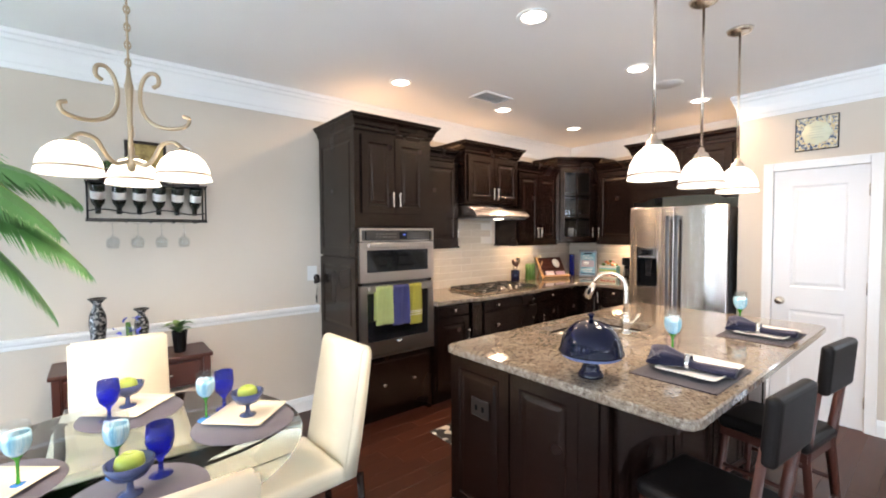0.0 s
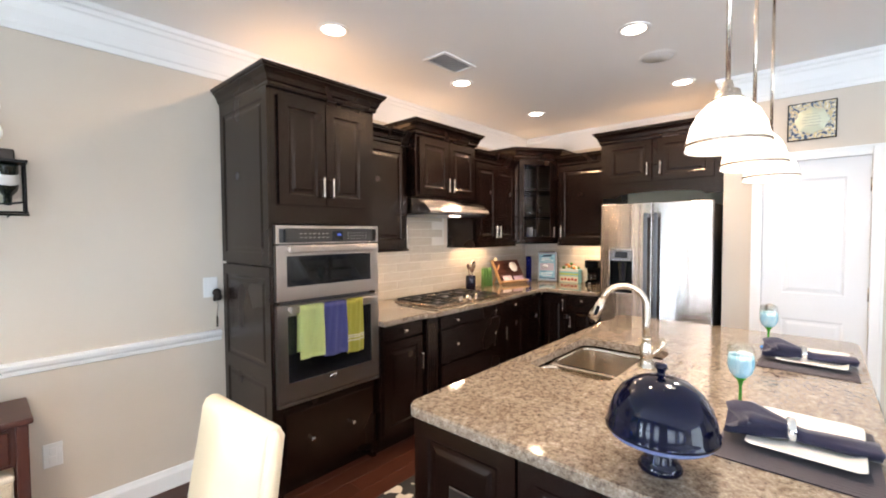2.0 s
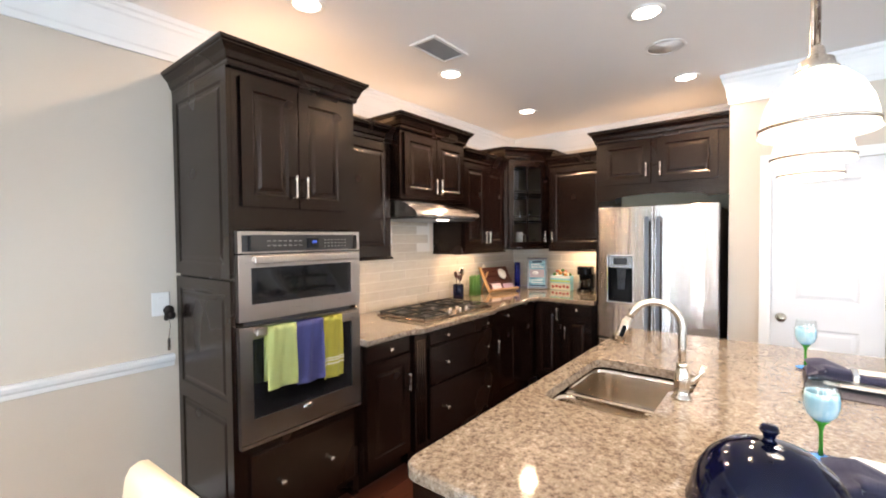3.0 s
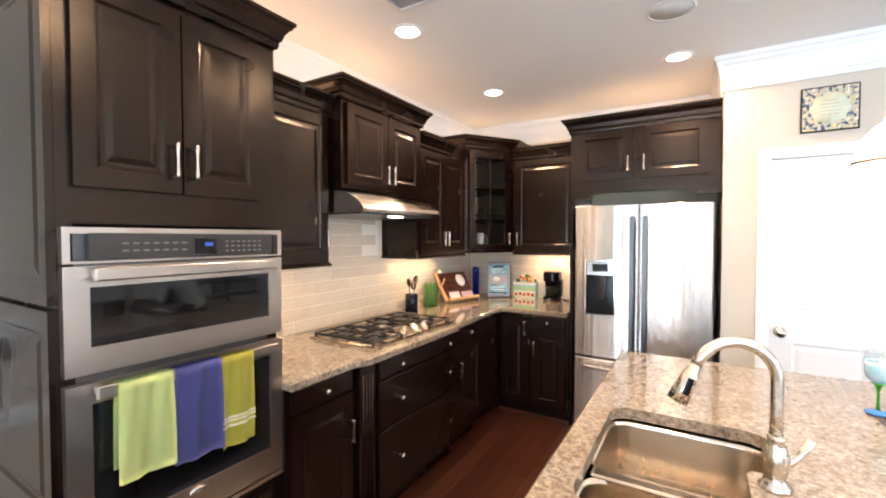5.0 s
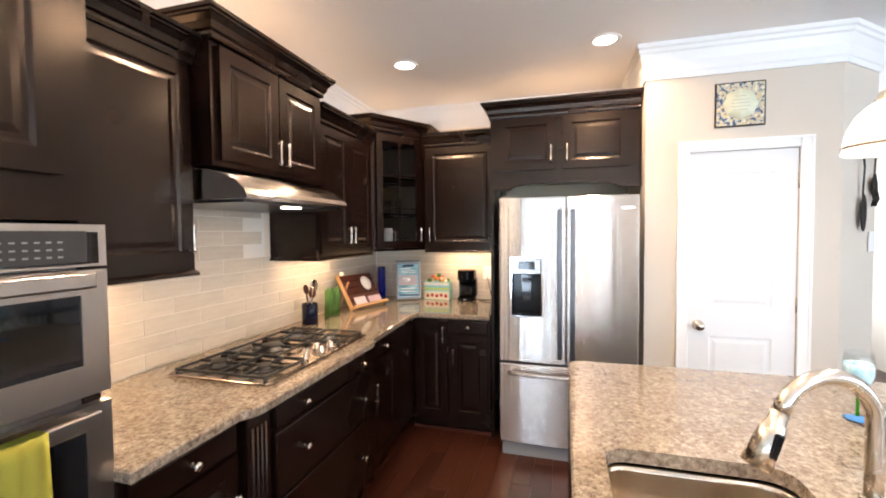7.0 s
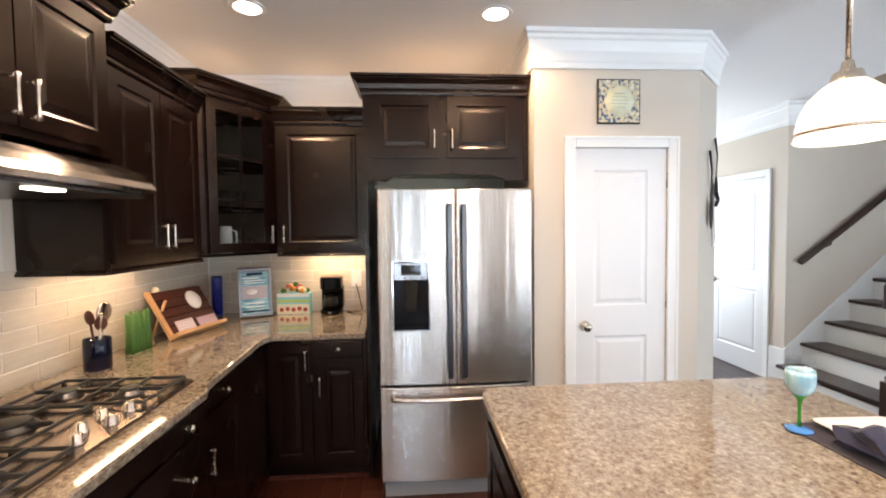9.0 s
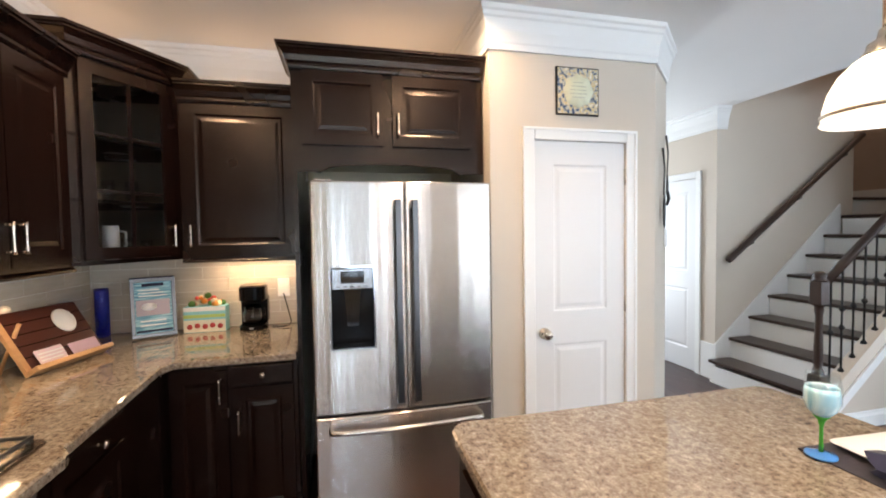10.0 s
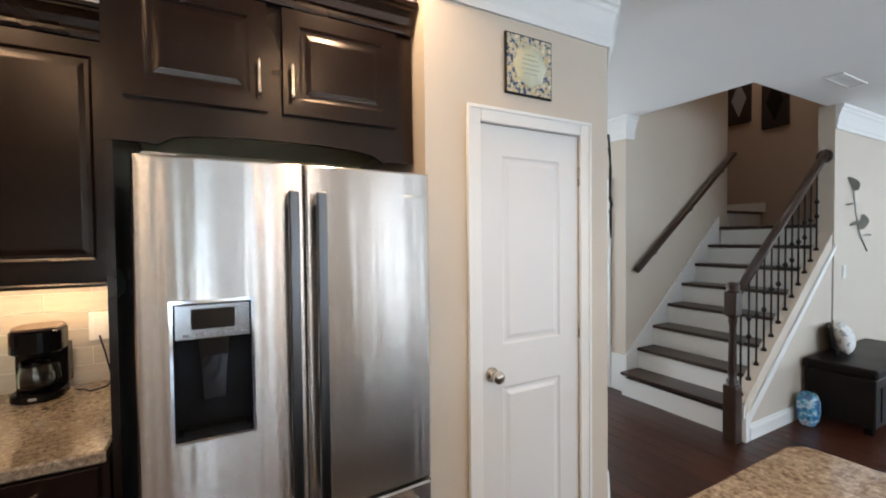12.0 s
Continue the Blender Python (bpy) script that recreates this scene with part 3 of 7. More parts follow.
part("side_panel", panel_door(TD, 1.20, [(0.05, TD - 0.05, 0.06, 0.56), (0.05, TD - 0.05, 0.64, 1.14)], 0.02), ESPRESSO, cab, m=pose(-0.021, TD, 0.11, 0, 0, -90))
cab_door(cab, 0.035, 0.322, 1.655, 2.245, "r", 1.76)
cab_door(cab, 0.328, TW - 0.07, 1.655, 2.245, "l", 1.76)
cab_drawer(cab, 0.05, TW - 0.04, 0.13, 0.49, (0.25, 0.72))
crown_on(cab, [(-0.012, TD), (-0.012, -0.012), (TW, -0.012), (TW, TD)], 2.277)

# double wall oven
ov = thing("wall_oven", T(4.147, ty - 0.028, 0.536), "stainless steel built-in double wall oven", "oven")
OW = 0.698
part("housing", B(0.03, OW - 0.05, 0.03, 0.58, 0.0, 1.0), STEEL_D, ov)
def steel_frame(x0, x1, z0, z1, w, wb, y0=0.0, y1=0.028):
    """A flat rectangular frame in one piece: rail width w, lower rail wb."""
    bm = bmesh.new()
    outer, inner = ((x0, z0), (x1, z0), (x1, z1), (x0, z1)), ((x0 + w, z0 + wb), (x1 - w, z0 + wb), (x1 - w, z1 - w), (x0 + w, z1 - w))
    loops = [[bm.verts.new((x, y, z)) for x, z in pts] for pts, y in ((outer, y0), (inner, y0), (inner, y1), (outer, y1))]
    for a, c in zip(loops, loops[1:] + loops[:1]):
        for i in range(4):
            bm.faces.new((a[i], a[(i + 1) % 4], c[(i + 1) % 4], c[i]))
    bmesh.ops.recalc_face_normals(bm, faces=bm.faces)
    return bm
cp = part("control_panel", steel_frame(0, OW, 0.902, 1.004, 0.018, 0.006), OVENST, ov)
part("control_glass", B(0.060, OW - 0.045, -0.001, 0.026, 0.912, 0.988), mat("dark_panel", (0.035, 0.033, 0.032), 0.25), cp, "dark grey glossy control panel")
part("display", B(0.352, 0.425, -0.0025, -0.001, 0.918, 0.972), BLACKGLASS, cp, "black display window")
part("display_digits", B(0.385, 0.412, -0.0035, -0.0025, 0.946, 0.958), GLOW, cp, "blue lit clock digits")
keys = bmesh.new()
for r in range(3):
    for c in range(7):
        box(keys, 0.46 + c * 0.022, 0.470 + c * 0.022, -0.0022, -0.001, 0.926 + r * 0.017, 0.930 + r * 0.017)
for r in range(2):
    for c in range(7):
        box(keys, 0.14 + c * 0.028, 0.157 + c * 0.028, -0.0022, -0.001, 0.934 + r * 0.022, 0.938 + r * 0.022)
tagged(part("keypad", keys, mat("printed_keys", (0.20, 0.195, 0.19), 0.4), cp, "pale printed key labels"), kind="stuff")
def oven_door(z0, z1, wb, glass_in, bar_z):
    d = part("oven_door", steel_frame(0, OW, z0, z1, 0.06, wb), OVENST, ov)
    part("oven_glass", B(0.06, OW - 0.06, 0.004, 0.026, z0 + wb, z1 - 0.06), BLACKGLASS, d, "black glass oven window")
    part("inner_window", B(0.06 + glass_in, OW - 0.06 - glass_in, 0.0025, 0.004, z0 + wb + glass_in, z1 - 0.06 - glass_in * 0.8), mat("oven_mesh", (0.006, 0.006, 0.006), 0.04) if "oven_mesh" not in bpy.data.materials else bpy.data.materials["oven_mesh"], d)
    bar = B(0.055, OW - 0.055, -0.050, -0.034, bar_z - 0.019, bar_z + 0.019, 0.005, 2)
    for x in (0.065, OW - 0.081):
        box(bar, x, x + 0.016, -0.036, 0.002, bar_z - 0.010, bar_z + 0.010)
    part("oven_handle", bar, OVENST, d, "flat stainless bar handle")
    return d
oven_door(0.588, 0.894, 0.075, 0.032, 0.872)
oven_door(0.022, 0.562, 0.105, 0.05, 0.541)
part("trim_strip", B(0, OW, 0.0, 0.03, 0.0, 0.016), OVENST, ov)
lg = lathe([(0, 0), (0.018, 0), (0.018, 0.003), (0, 0.004)], 20)
bmesh.ops.scale(lg, vec=(1.6, 0.75, 1), verts=lg.verts)
part("badge", lg, CHROME, ov, "small oval badge", pose(OW * 0.5, 0.0, 0.105, 90, 0, 0))

# towels over the lower oven handle
def towel(x0, w, front, back, material, label, stripe=False, sag=0.0):
    zt = 0.536 + 0.541 + 0.016
    m = T(4.147, ty - 0.028)
    bm = bmesh.new()
    n, k = 14, 10
    def cloth(side, length):
        rows = []
        for j in range(k + 1):
            row = []
            for i in range(n + 1):
                u = i / n
                fold = 0.006 * math.sin(u * 9 + x0 * 30) * (0.3 + j / k) + 0.003 * math.sin(u * 21 + j * 0.4)
                y = (-0.060 if side < 0 else -0.026) + (fold if side < 0 else fold * 0.15)
                drop = length * j / k + sag * u * (j / k)
                row.append(bm.verts.new((x0 + w * (u + 0.05 * (u - 0.5) * j / k), y - 0.002, zt + 0.004 - drop)))
            rows.append(row)
        for a, c in zip(rows, rows[1:]):
            for i in range(n):
                bm.faces.new((a[i], a[i + 1], c[i + 1], c[i])).smooth = True
        return rows[0]
    f, b = cloth(-1, front), cloth(1, back)
    for i in range(n):
        bm.faces.new((f[i], b[i], b[i + 1], f[i + 1])).smooth = True
    bmesh.ops.solidify(bm, geom=bm.faces[:], thickness=0.004)
    th = thing("towel", m, label, "towel", "towels on the oven handle")
    part("cloth", bm, material, th)
    if stripe:
        sb = bmesh.new()
        for dz in (0.0, 0.018, 0.03):
            verts = []
            for i in range(n + 1):
                u = i / n
                j = (front - 0.075 - dz) / front
                fold = 0.006 * math.sin(u * 9 + x0 * 30) * (0.3 + j) + 0.003 * math.sin(u * 21 + j * 4)
                verts.append((x0 + w * (u + 0.05 * (u - 0.5) * j), -0.0665 + fold, zt + 0.004 - front * j - sag * u * j))
            for p, q in zip(verts, verts[1:]):
                sb.faces.new([sb.verts.new(c) for c in ((p[0], p[1], p[2] - 0.004), (q[0], q[1], q[2] - 0.004), (q[0], q[1], q[2] + 0.004), (p[0], p[1], p[2] + 0.004))])
        part("stripe", sb, STRIPE, th, "cream woven stripes")
towel(0.100, 0.147, 0.295, 0.26, LIME, "pale lime towel hung over the oven handle")
towel(0.253, 0.150, 0.312, 0.26, BLUE_T, "blue towel hung over the oven handle")
towel(0.404, 0.122, 0.325, 0.24, OLIVE, "mustard towel with cream stripes on the oven handle", True)

# wall cabinets over the cooktop run
UY = 5.79
UD = YA - 0.004 - UY
def upper(x0, x1, yf, z0, z1, doors, label, crown=(True, True), top=0.0, rail=True):
    d = YA - 0.004 - yf
    w = x1 - x0
    c = thing("wall_cabinet", T(x0, yf), label, "cabinet", "kitchen wall cabinets")
    part("body", B(0, w, 0, d, z0, z1), ESPRESSO, c)
    if rail:
        part("light_rail", sweep([(0, z0 - 0.022), (0.012, z0 - 0.022), (0.012, z0 - 0.012), (0.004, z0), (0, z0)], [(0.0, d), (0.0, -0.0), (w, -0.0), (w, d)]), ESPRESSO, c)
    for a in doors:
        cab_door(c, *a)
    crown_on(c, [(0, d), (0, -0.012), (w, -0.012), (w, d)][0 if crown[0] else 1:4 if crown[1] else 3], z1 - 0.012)
    return c
UZ0, UZ1 = 1.372, 2.20
upper(4.842, 5.418, UY, UZ0, UZ1, [(0.02, 0.555, UZ0 + 0.02, UZ1 - 0.02, "r", 1.50)], "single-door espresso wall cabinet beside the ovens", (False, False))
upper(5.42, 6.195, 5.69, 1.79, 2.295, [(0.03, 0.386, 1.815, 2.265, "r", 1.895), (0.392, 0.745, 1.815, 2.265, "l", 1.895)], "espresso wall cabinet above the range hood", rail=False)
upper(6.285, 7.036, UY, UZ0, UZ1, [(0.03, 0.373, UZ0 + 0.02, UZ1 - 0.02, "r", 1.50), (0.379, 0.722, UZ0 + 0.02, UZ1 - 0.02, "l", 1.50)], "two-door espresso wall cabinet beside the hood", (False, False))

# diagonal corner cabinet with a glass door
P0, P1 = Vector((7.04, 5.79)), Vector((7.475, 5.500))
cz0, cz1 = UZ0, 2.325
cc = thing("corner_cabinet", T(0, 0), "espresso corner wall cabinet with a glazed door", "cabinet", "kitchen wall cabinets")
dirv = (P1 - P0).normalized()
nout = Vector((-dirv.y, dirv.x))
nout = nout if nout.dot(Vector((-1, -1))) > 0 else -nout
shell = bmesh.new()
outline = [(P0.x, YA - 0.004), (P0.x, P0.y), (P1.x, P1.y), (XB - 0.004, P1.y), (XB - 0.004, YA - 0.004)]
for z0, z1 in ((cz0, cz0 + 0.02), (cz1 - 0.02, cz1), (1.66, 1.675), (1.95, 1.965)):
    p = prism([(a, b) for a, b in outline], z0, z1, "z")
    me = bpy.data.meshes.new("tmp"); p.to_mesh(me); p.free(); shell.from_mesh(me); bpy.data.meshes.remove(me)
box(shell, P0.x, P0.x + 0.018, P0.y, YA - 0.004, cz0 + 0.02, cz1 - 0.02)
box(shell, P1.x, XB - 0.004, P1.y, P1.y + 0.018, cz0 + 0.02, cz1 - 0.02)
box(shell, P0.x + 0.018, XB - 0.004, YA - 0.02, YA - 0.004, cz0 + 0.02, cz1 - 0.02)
box(shell, XB - 0.02, XB - 0.004, P1.y + 0.018, YA - 0.02, cz0 + 0.02, cz1 - 0.02)
part("body", shell, ESPRESSO, cc)
# Lighter backing added to give the panes their reflected grey.
inner = bmesh.new()
box(inner, P0.x + 0.02, XB - 0.022, YA - 0.024, YA - 0.021, cz0 + 0.021, cz1 - 0.021)
box(inner, XB - 0.024, XB - 0.021, P1.y + 0.02, YA - 0.026, cz0 + 0.021, cz1 - 0.021)
part("lining", inner, paint("pane_grey_backing", (0.20, 0.16, 0.12), 0.5), cc, "pale brown backing for reflected grey in the panes")
ang = math.degrees(math.atan2(dirv.y, dirv.x))
DL = (P1 - P0).length
dm = pose(P0.x, P0.y, 0, 0, 0, ang)
ff = bmesh.new()
for a in ((0.0, 0.055, 0.0, 0.018, cz0 + 0.02, cz1 - 0.02), (DL - 0.055, DL, 0.0, 0.018, cz0 + 0.02, cz1 - 0.02)):
    box(ff, *a)
part("face_frame", ff, ESPRESSO, cc, m=dm)
gx0, gx1, gz0, gz1 = 0.045, DL - 0.045, cz0 + 0.025, cz1 - 0.03
fr = 0.055
gdo = part("door", steel_frame(gx0, gx1, gz0, gz1, fr, fr, -0.021, -0.001), ESPRESSO, cc, m=dm)
mid = (gx0 + gx1) / 2
part("muntin", B(mid - 0.007, mid + 0.007, -0.018, -0.006, gz0 + fr, gz1 - fr), ESPRESSO, gdo)
for k in (1, 2):
    z = gz0 + fr + (gz1 - gz0 - 2 * fr) * k / 3
    part("muntin", B(gx0 + fr, gx1 - fr, -0.0175, -0.0065, z - 0.006, z + 0.006), ESPRESSO, gdo)
part("glass", B(gx0 + fr - 0.005, gx1 - fr + 0.005, -0.006, -0.003, gz0 + fr - 0.005, gz1 - fr + 0.005), CLEAR, gdo, "clear glass panes")
handle(gdo, gx1 - 0.028, 1.50, y=-0.021)
crown_on(cc, [(P0.x, YA - 0.004), (P0.x, P0.y - 0.012), (P1.x, P1.y - 0.012), (XB - 0.004, P1.y - 0.012)], cz1 - 0.012)

def shelf_cup(name, x, y, z, r, h, label, category, grip=False):
    c_ = thing(name, T(x, y, z), label, category, "cups in the corner cabinet")
    cup = part("cup", lathe([(0, 0), (r * 0.75, 0), (r * 0.85, 0.004), (r, h * 0.5), (r * 0.92, h), (r * 0.84, h), (r * 0.9, h * 0.5), (r * 0.7, 0.008), (0, 0.008)], 24), WHITEP if grip else THIN, c_)
    if grip:
        part("grip", tube([(r * 0.7, -r * 0.6, h * 0.85), (r * 1.3, -r * 1.2, h * 0.8), (r * 1.35, -r * 1.25, h * 0.4), (r * 0.75, -r * 0.65, h * 0.22)], 0.006, 8), WHITEP, cup)


shelf_cup("pitcher", 7.315, 5.765, cz0 + 0.0205, 0.036, 0.165, "white china pitcher behind the glass door", "pitcher", True)
shelf_cup("tumbler", 7.37, 5.715, cz0 + 0.0205, 0.032, 0.10, "clear glass tumbler behind the glass door", "glass")
shelf_cup("tumbler", 7.43, 5.655, cz0 + 0.0205, 0.030, 0.09, "clear glass tumbler behind the glass door", "glass")
shelf_cup("tumbler", 7.47, 5.73, 1.6755, 0.034, 0.12, "clear glass tumbler on the middle shelf", "glass")
shelf_cup("tumbler", 7.38, 5.80, 1.6755, 0.034, 0.12, "clear glass tumbler on the middle shelf", "glass")

# single cabinet beside the fridge
xb = 7.475
c = thing("wall_cabinet", T(xb, 5.497, 0, -90), "single-door espresso wall cabinet beside the fridge", "cabinet", "kitchen wall cabinets")
w = 5.497 - 4.871
part("body", B(0, w, 0, XB - 0.004 - xb, UZ0, 2.245), ESPRESSO, c)
part("light_rail", sweep([(0, UZ0 - 0.022), (0.012, UZ0 - 0.022), (0.012, UZ0 - 0.012), (0.004, UZ0), (0, UZ0)], [(0, 0), (w, 0)]), ESPRESSO, c)
cab_door(c, 0.03, w - 0.03, UZ0 + 0.02, 2.225, "l", 1.50)
crown_on(c, [(0, -0.012), (w, -0.012)], 2.233)

# cabinet above the fridge with the arched valance and tall end panel
fx = 7.105
c = thing("fridge_cabinet", T(fx, 4.868, 0, -90), "espresso cabinet with arched valance above the fridge", "cabinet")
w = 4.868 - 3.868
part("body", B(0, w, 0, XB - 0.004 - fx, 1.925, 2.335), ESPRESSO, c)
part("end_panel", B(0, 0.022, 0.0, XB - 0.004 - fx, 0.0, 1.925), ESPRESSO, c)
part("underside", B(0.022, w - 0.002, 0.02, XB - 0.01 - fx, 1.915, 1.924), BIRCH, c, "pale unfinished cabinet underside")
part("back_panel", B(0.022, w - 0.002, XB - 0.02 - fx, XB - 0.008 - fx, 1.70, 1.914), BIRCH, c)
val = [(0.0, 1.925), (0.0, 1.815), (0.10, 1.815), (0.13, 1.81), (0.155, 1.825), (0.18, 1.838), (0.25, 1.848), (0.38, 1.855), (0.5, 1.857), (0.62, 1.855), (0.75, 1.848), (0.82, 1.838), (0.845, 1.825), (0.87, 1.81), (0.90, 1.815), (1.0, 1.815), (1.0, 1.925)]
part("valance", prism([(a * w, b) for a, b in val], -0.004, 0.018, "y"), ESPRESSO, c)
cab_door(c, 0.05, 0.452, 1.95, 2.315, "r", 2.055)
cab_door(c, 0.502, w - 0.075, 1.95, 2.315, "l", 2.055)
crown_on(c, [(0, XB - xb), (0, -0.012), (w, -0.012)], 2.322)

# range hood
h = thing("range_hood", T(5.42, 5.53), "stainless steel under-cabinet range hood with lit lamp", "range hood")
prof = [(0.0, 1.655), (0.0, 1.672), (0.015, 1.695), (0.05, 1.725), (0.11, 1.755), (0.17, 1.772), (0.20, 1.778), (YA - 0.005 - 5.53, 1.778), (YA - 0.005 - 5.53, 1.652)]
part("shell", prism(prof, 0.0, 0.775, "x"), STEEL, h)
part("underside", B(0.02, 0.755, 0.03, 0.55, 1.642, 1.652), STEEL_D, h)
part("lamp_lens", B(0.36, 0.45, 0.07, 0.12, 1.637, 1.642), CANGLOW, h, "lit hood lamp")
for k in range(4):
    part("button", lathe([(0, 0), (0.008, 0), (0.008, 0.006), (0, 0.006)], 12), BLACK, h, m=pose(0.60 + 0.03 * k, 0.004, 1.664, 90, 0, 0))
lamp("hood_lamp", "AREA", look((5.83, 5.64, 1.632), (5.83, 5.64, 0)), 1.8, WARM, 0.14)

# base cabinets
BY = 5.45
BD = YA - 0.004 - BY
def base(x0, x1, yf, label):
    c = thing("base_cabinet", T(x0, yf), label, "cabinet", "kitchen base cabinets")
    part("body", toe_body(x1 - x0, YA - 0.004 - yf, 0.874), ESPRESSO, c)
    return c
c = base(4.842, 5.245, BY, "espresso base cabinet with drawer and door beside the ovens")
cab_drawer(c, 0.02, 0.385, 0.772, 0.866)
cab_door(c, 0.02, 0.385, 0.13, 0.758, "r", 0.58)
c = base(5.247, 6.233, 5.415, "espresso drawer base cabinet under the cooktop")
part("corner_post", B(0.0, 0.115, -0.012, 0.0, 0.1, 0.874, 0.004), ESPRESSO, c)
for k in range(4):
    part("flute", tube([(0.024 + k * 0.022, -0.012, 0.14), (0.024 + k * 0.022, -0.012, 0.83)], 0.006, 8), ESPRESSO, c)
for z0, z1 in ((0.772, 0.866), (0.505, 0.758), (0.13, 0.491)):
    cab_drawer(c, 0.140, 0.915, z0, z1, (0.22, 0.88))
part("corner_post", B(0.93, 0.984, -0.012, 0.0, 0.1, 0.874, 0.004), ESPRESSO, c)
c = base(6.235, 6.66, BY, "espresso base cabinet with drawer and door")
cab_drawer(c, 0.02, 0.40, 0.772, 0.866)
cab_door(c, 0.02, 0.40, 0.13, 0.758, "l", 0.58)
c = base(6.662, 7.076, BY + 0.03, "espresso corner base cabinet")
cab_door(c, 0.02, 0.39, 0.13, 0.85)
c = thing("base_cabinet", T(7.08, 5.478, 0, -90), "espresso base cabinet with drawer and two doors", "cabinet", "kitchen base cabinets")
w = 5.478 - 4.871
part("body", toe_body(w, XB - 0.004 - 7.08, 0.874), ESPRESSO, c)
cab_door(c, 0.035, 0.285, 0.13, 0.85, "r", 0.76)
cab_drawer(c, 0.31, w - 0.02, 0.772, 0.866)
cab_door(c, 0.31, w - 0.02, 0.13, 0.758, "l", 0.60)
part("toe_trim", B(0.0, w, 0.045, 0.058, 0.0, 0.022), CHERRY, c)


# worktops
def rounded(x0, x1, y0, y1, r, n=6):
    out = []
    for cx, cy, a in ((x1 - r, y1 - r, 0), (x0 + r, y1 - r, 90), (x0 + r, y0 + r, 180), (x1 - r, y0 + r, 270)):
        for k in range(n + 1):
            t = radians(a + 90 * k / n)
            out.append((cx + r * math.cos(t), cy + r * math.sin(t)))
    return out


def slab(outline, z0, z1, holes=(), e=0.006):
    """A worktop with eased edges and holes through it."""
    bm = bmesh.new()
    def loop(pts, z):
        vs = [bm.verts.new((x, y, z)) for x, y in pts]
        return vs, [bm.edges.new((a, b)) for a, b in zip(vs, vs[1:] + vs[:1])]
    def shrink(pts, d):
        n, out = len(pts), []
        for i, p in enumerate(pts):
            a, b = Vector(pts[i - 1]), Vector(pts[(i + 1) % n])
            p = Vector(p)
            d0, d1 = (p - a).normalized(), (b - p).normalized()
            nn = Vector((-d0.y, d0.x)) + Vector((-d1.y, d1.x))
            nn = nn / max(0.3, nn.dot(Vector((-d0.y, d0.x))))
            out.append((p.x + d * nn.x, p.y + d * nn.y))
        return out
    def ring(a, b):
        n = len(a)
        for i in range(n):
            bm.faces.new((a[i], a[(i + 1) % n], b[(i + 1) % n], b[i]))
    inner = shrink(outline, e)
    levels = [loop(inner, z0), loop(outline, z0 + e), loop(outline, z1 - e), loop(inner, z1)]
    for (a, _), (b, _) in zip(levels, levels[1:]):
        ring(a, b)
    top, low = list(levels[-1][1]), list(levels[0][1])
    for hole in holes:
        ht, hl = loop(hole, z1), loop(hole, z0)
        ring(ht[0], hl[0])
        top += ht[1]
        low += hl[1]
    bmesh.ops.triangle_fill(bm, edges=top, use_beauty=True)
    bmesh.ops.triangle_fill(bm, edges=low, use_beauty=True)
    bmesh.ops.recalc_face_normals(bm, faces=bm.faces)
    return bm


single("worktop", slab([(4.842, 5.405), (5.225, 5.405), (5.26, 5.38), (5.30, 5.37), (6.18, 5.37), (6.215, 5.38), (6.25, 5.405), (6.98, 5.44), (7.045, 5.41), (7.045, 4.872), (XB - 0.004, 4.872), (XB - 0.004, YA - 0.004), (4.842, YA - 0.004)], 0.877, 0.915), GRANITE,
       "speckled tan granite kitchen worktop on the base cabinets", "worktop")

# island
IX0, IX1, IY0, IY1 = 4.022, 6.10, 3.13, 4.335
isl = thing("kitchen_island", T(4.055, 4.315, 0, -90), "espresso wooden kitchen island with panelled end", "kitchen island")
IL, IWD = 6.045 - 4.055, 4.315 - 3.43
ib = B(0, IWD, 0.022, IL, 0.10, 0.60)
for a in ((0, IWD, 0.022, 0.58, 0.60, 0.874), (0, IWD, 1.28, IL, 0.60, 0.874), (0, 0.03, 0.58, 1.28, 0.60, 0.874), (0.56, IWD, 0.58, 1.28, 0.60, 0.874)):
    box(ib, *a)
box(ib, 0.05, IWD, 0.07, IL - 0.05, 0, 0.10)
part("body", ib, ESPRESSO, isl)
part("end_panel", panel_door(0.40, 0.77, [(0.06, 0.34, 0.06, 0.71)], 0.02), ESPRESSO, isl, m=T(0.0, 0.0, 0.10))
part("end_panel", panel_door(0.345, 0.77, [(0.05, 0.295, 0.06, 0.71)], 0.02), ESPRESSO, isl, m=T(0.41, 0.0, 0.10))
part("corner_post", B(0.757, 0.845, -0.004, 0.02, 0.10, 0.872, 0.003), ESPRESSO, isl)
part("post", B(0.853, 0.885, -0.01, 0.055, 0.0, 0.874, 0.004), ESPRESSO, isl)
part("base_trim", B(0.0, 0.85, -0.012, 0.0, 0.0, 0.10, 0.004), ESPRESSO, isl)
for k in range(4):
    part("end_panel", panel_door(0.46, 0.77, [(0.055, 0.405, 0.06, 0.71)], 0.02), ESPRESSO, isl, m=pose(IWD + 0.021, 0.04 + 0.48 * k, 0.10, 0, 0, 90))
for k in range(3):
    part("door", panel_door(0.55, 0.74, [(0.055, 0.495, 0.06, 0.68)], 0.02), ESPRESSO, isl, m=pose(-0.021, 0.10 + 0.62 * k + 0.55, 0.115, 0, 0, -90))
part("overhang_support", prism([(IWD, 0.872), (IWD, 0.62), (IWD + 0.03, 0.62), (IWD + 0.06, 0.72), (IWD + 0.14, 0.80), (IWD + 0.22, 0.83), (IWD + 0.22, 0.872)], 0.03, 0.09, "y"), ESPRESSO, isl)
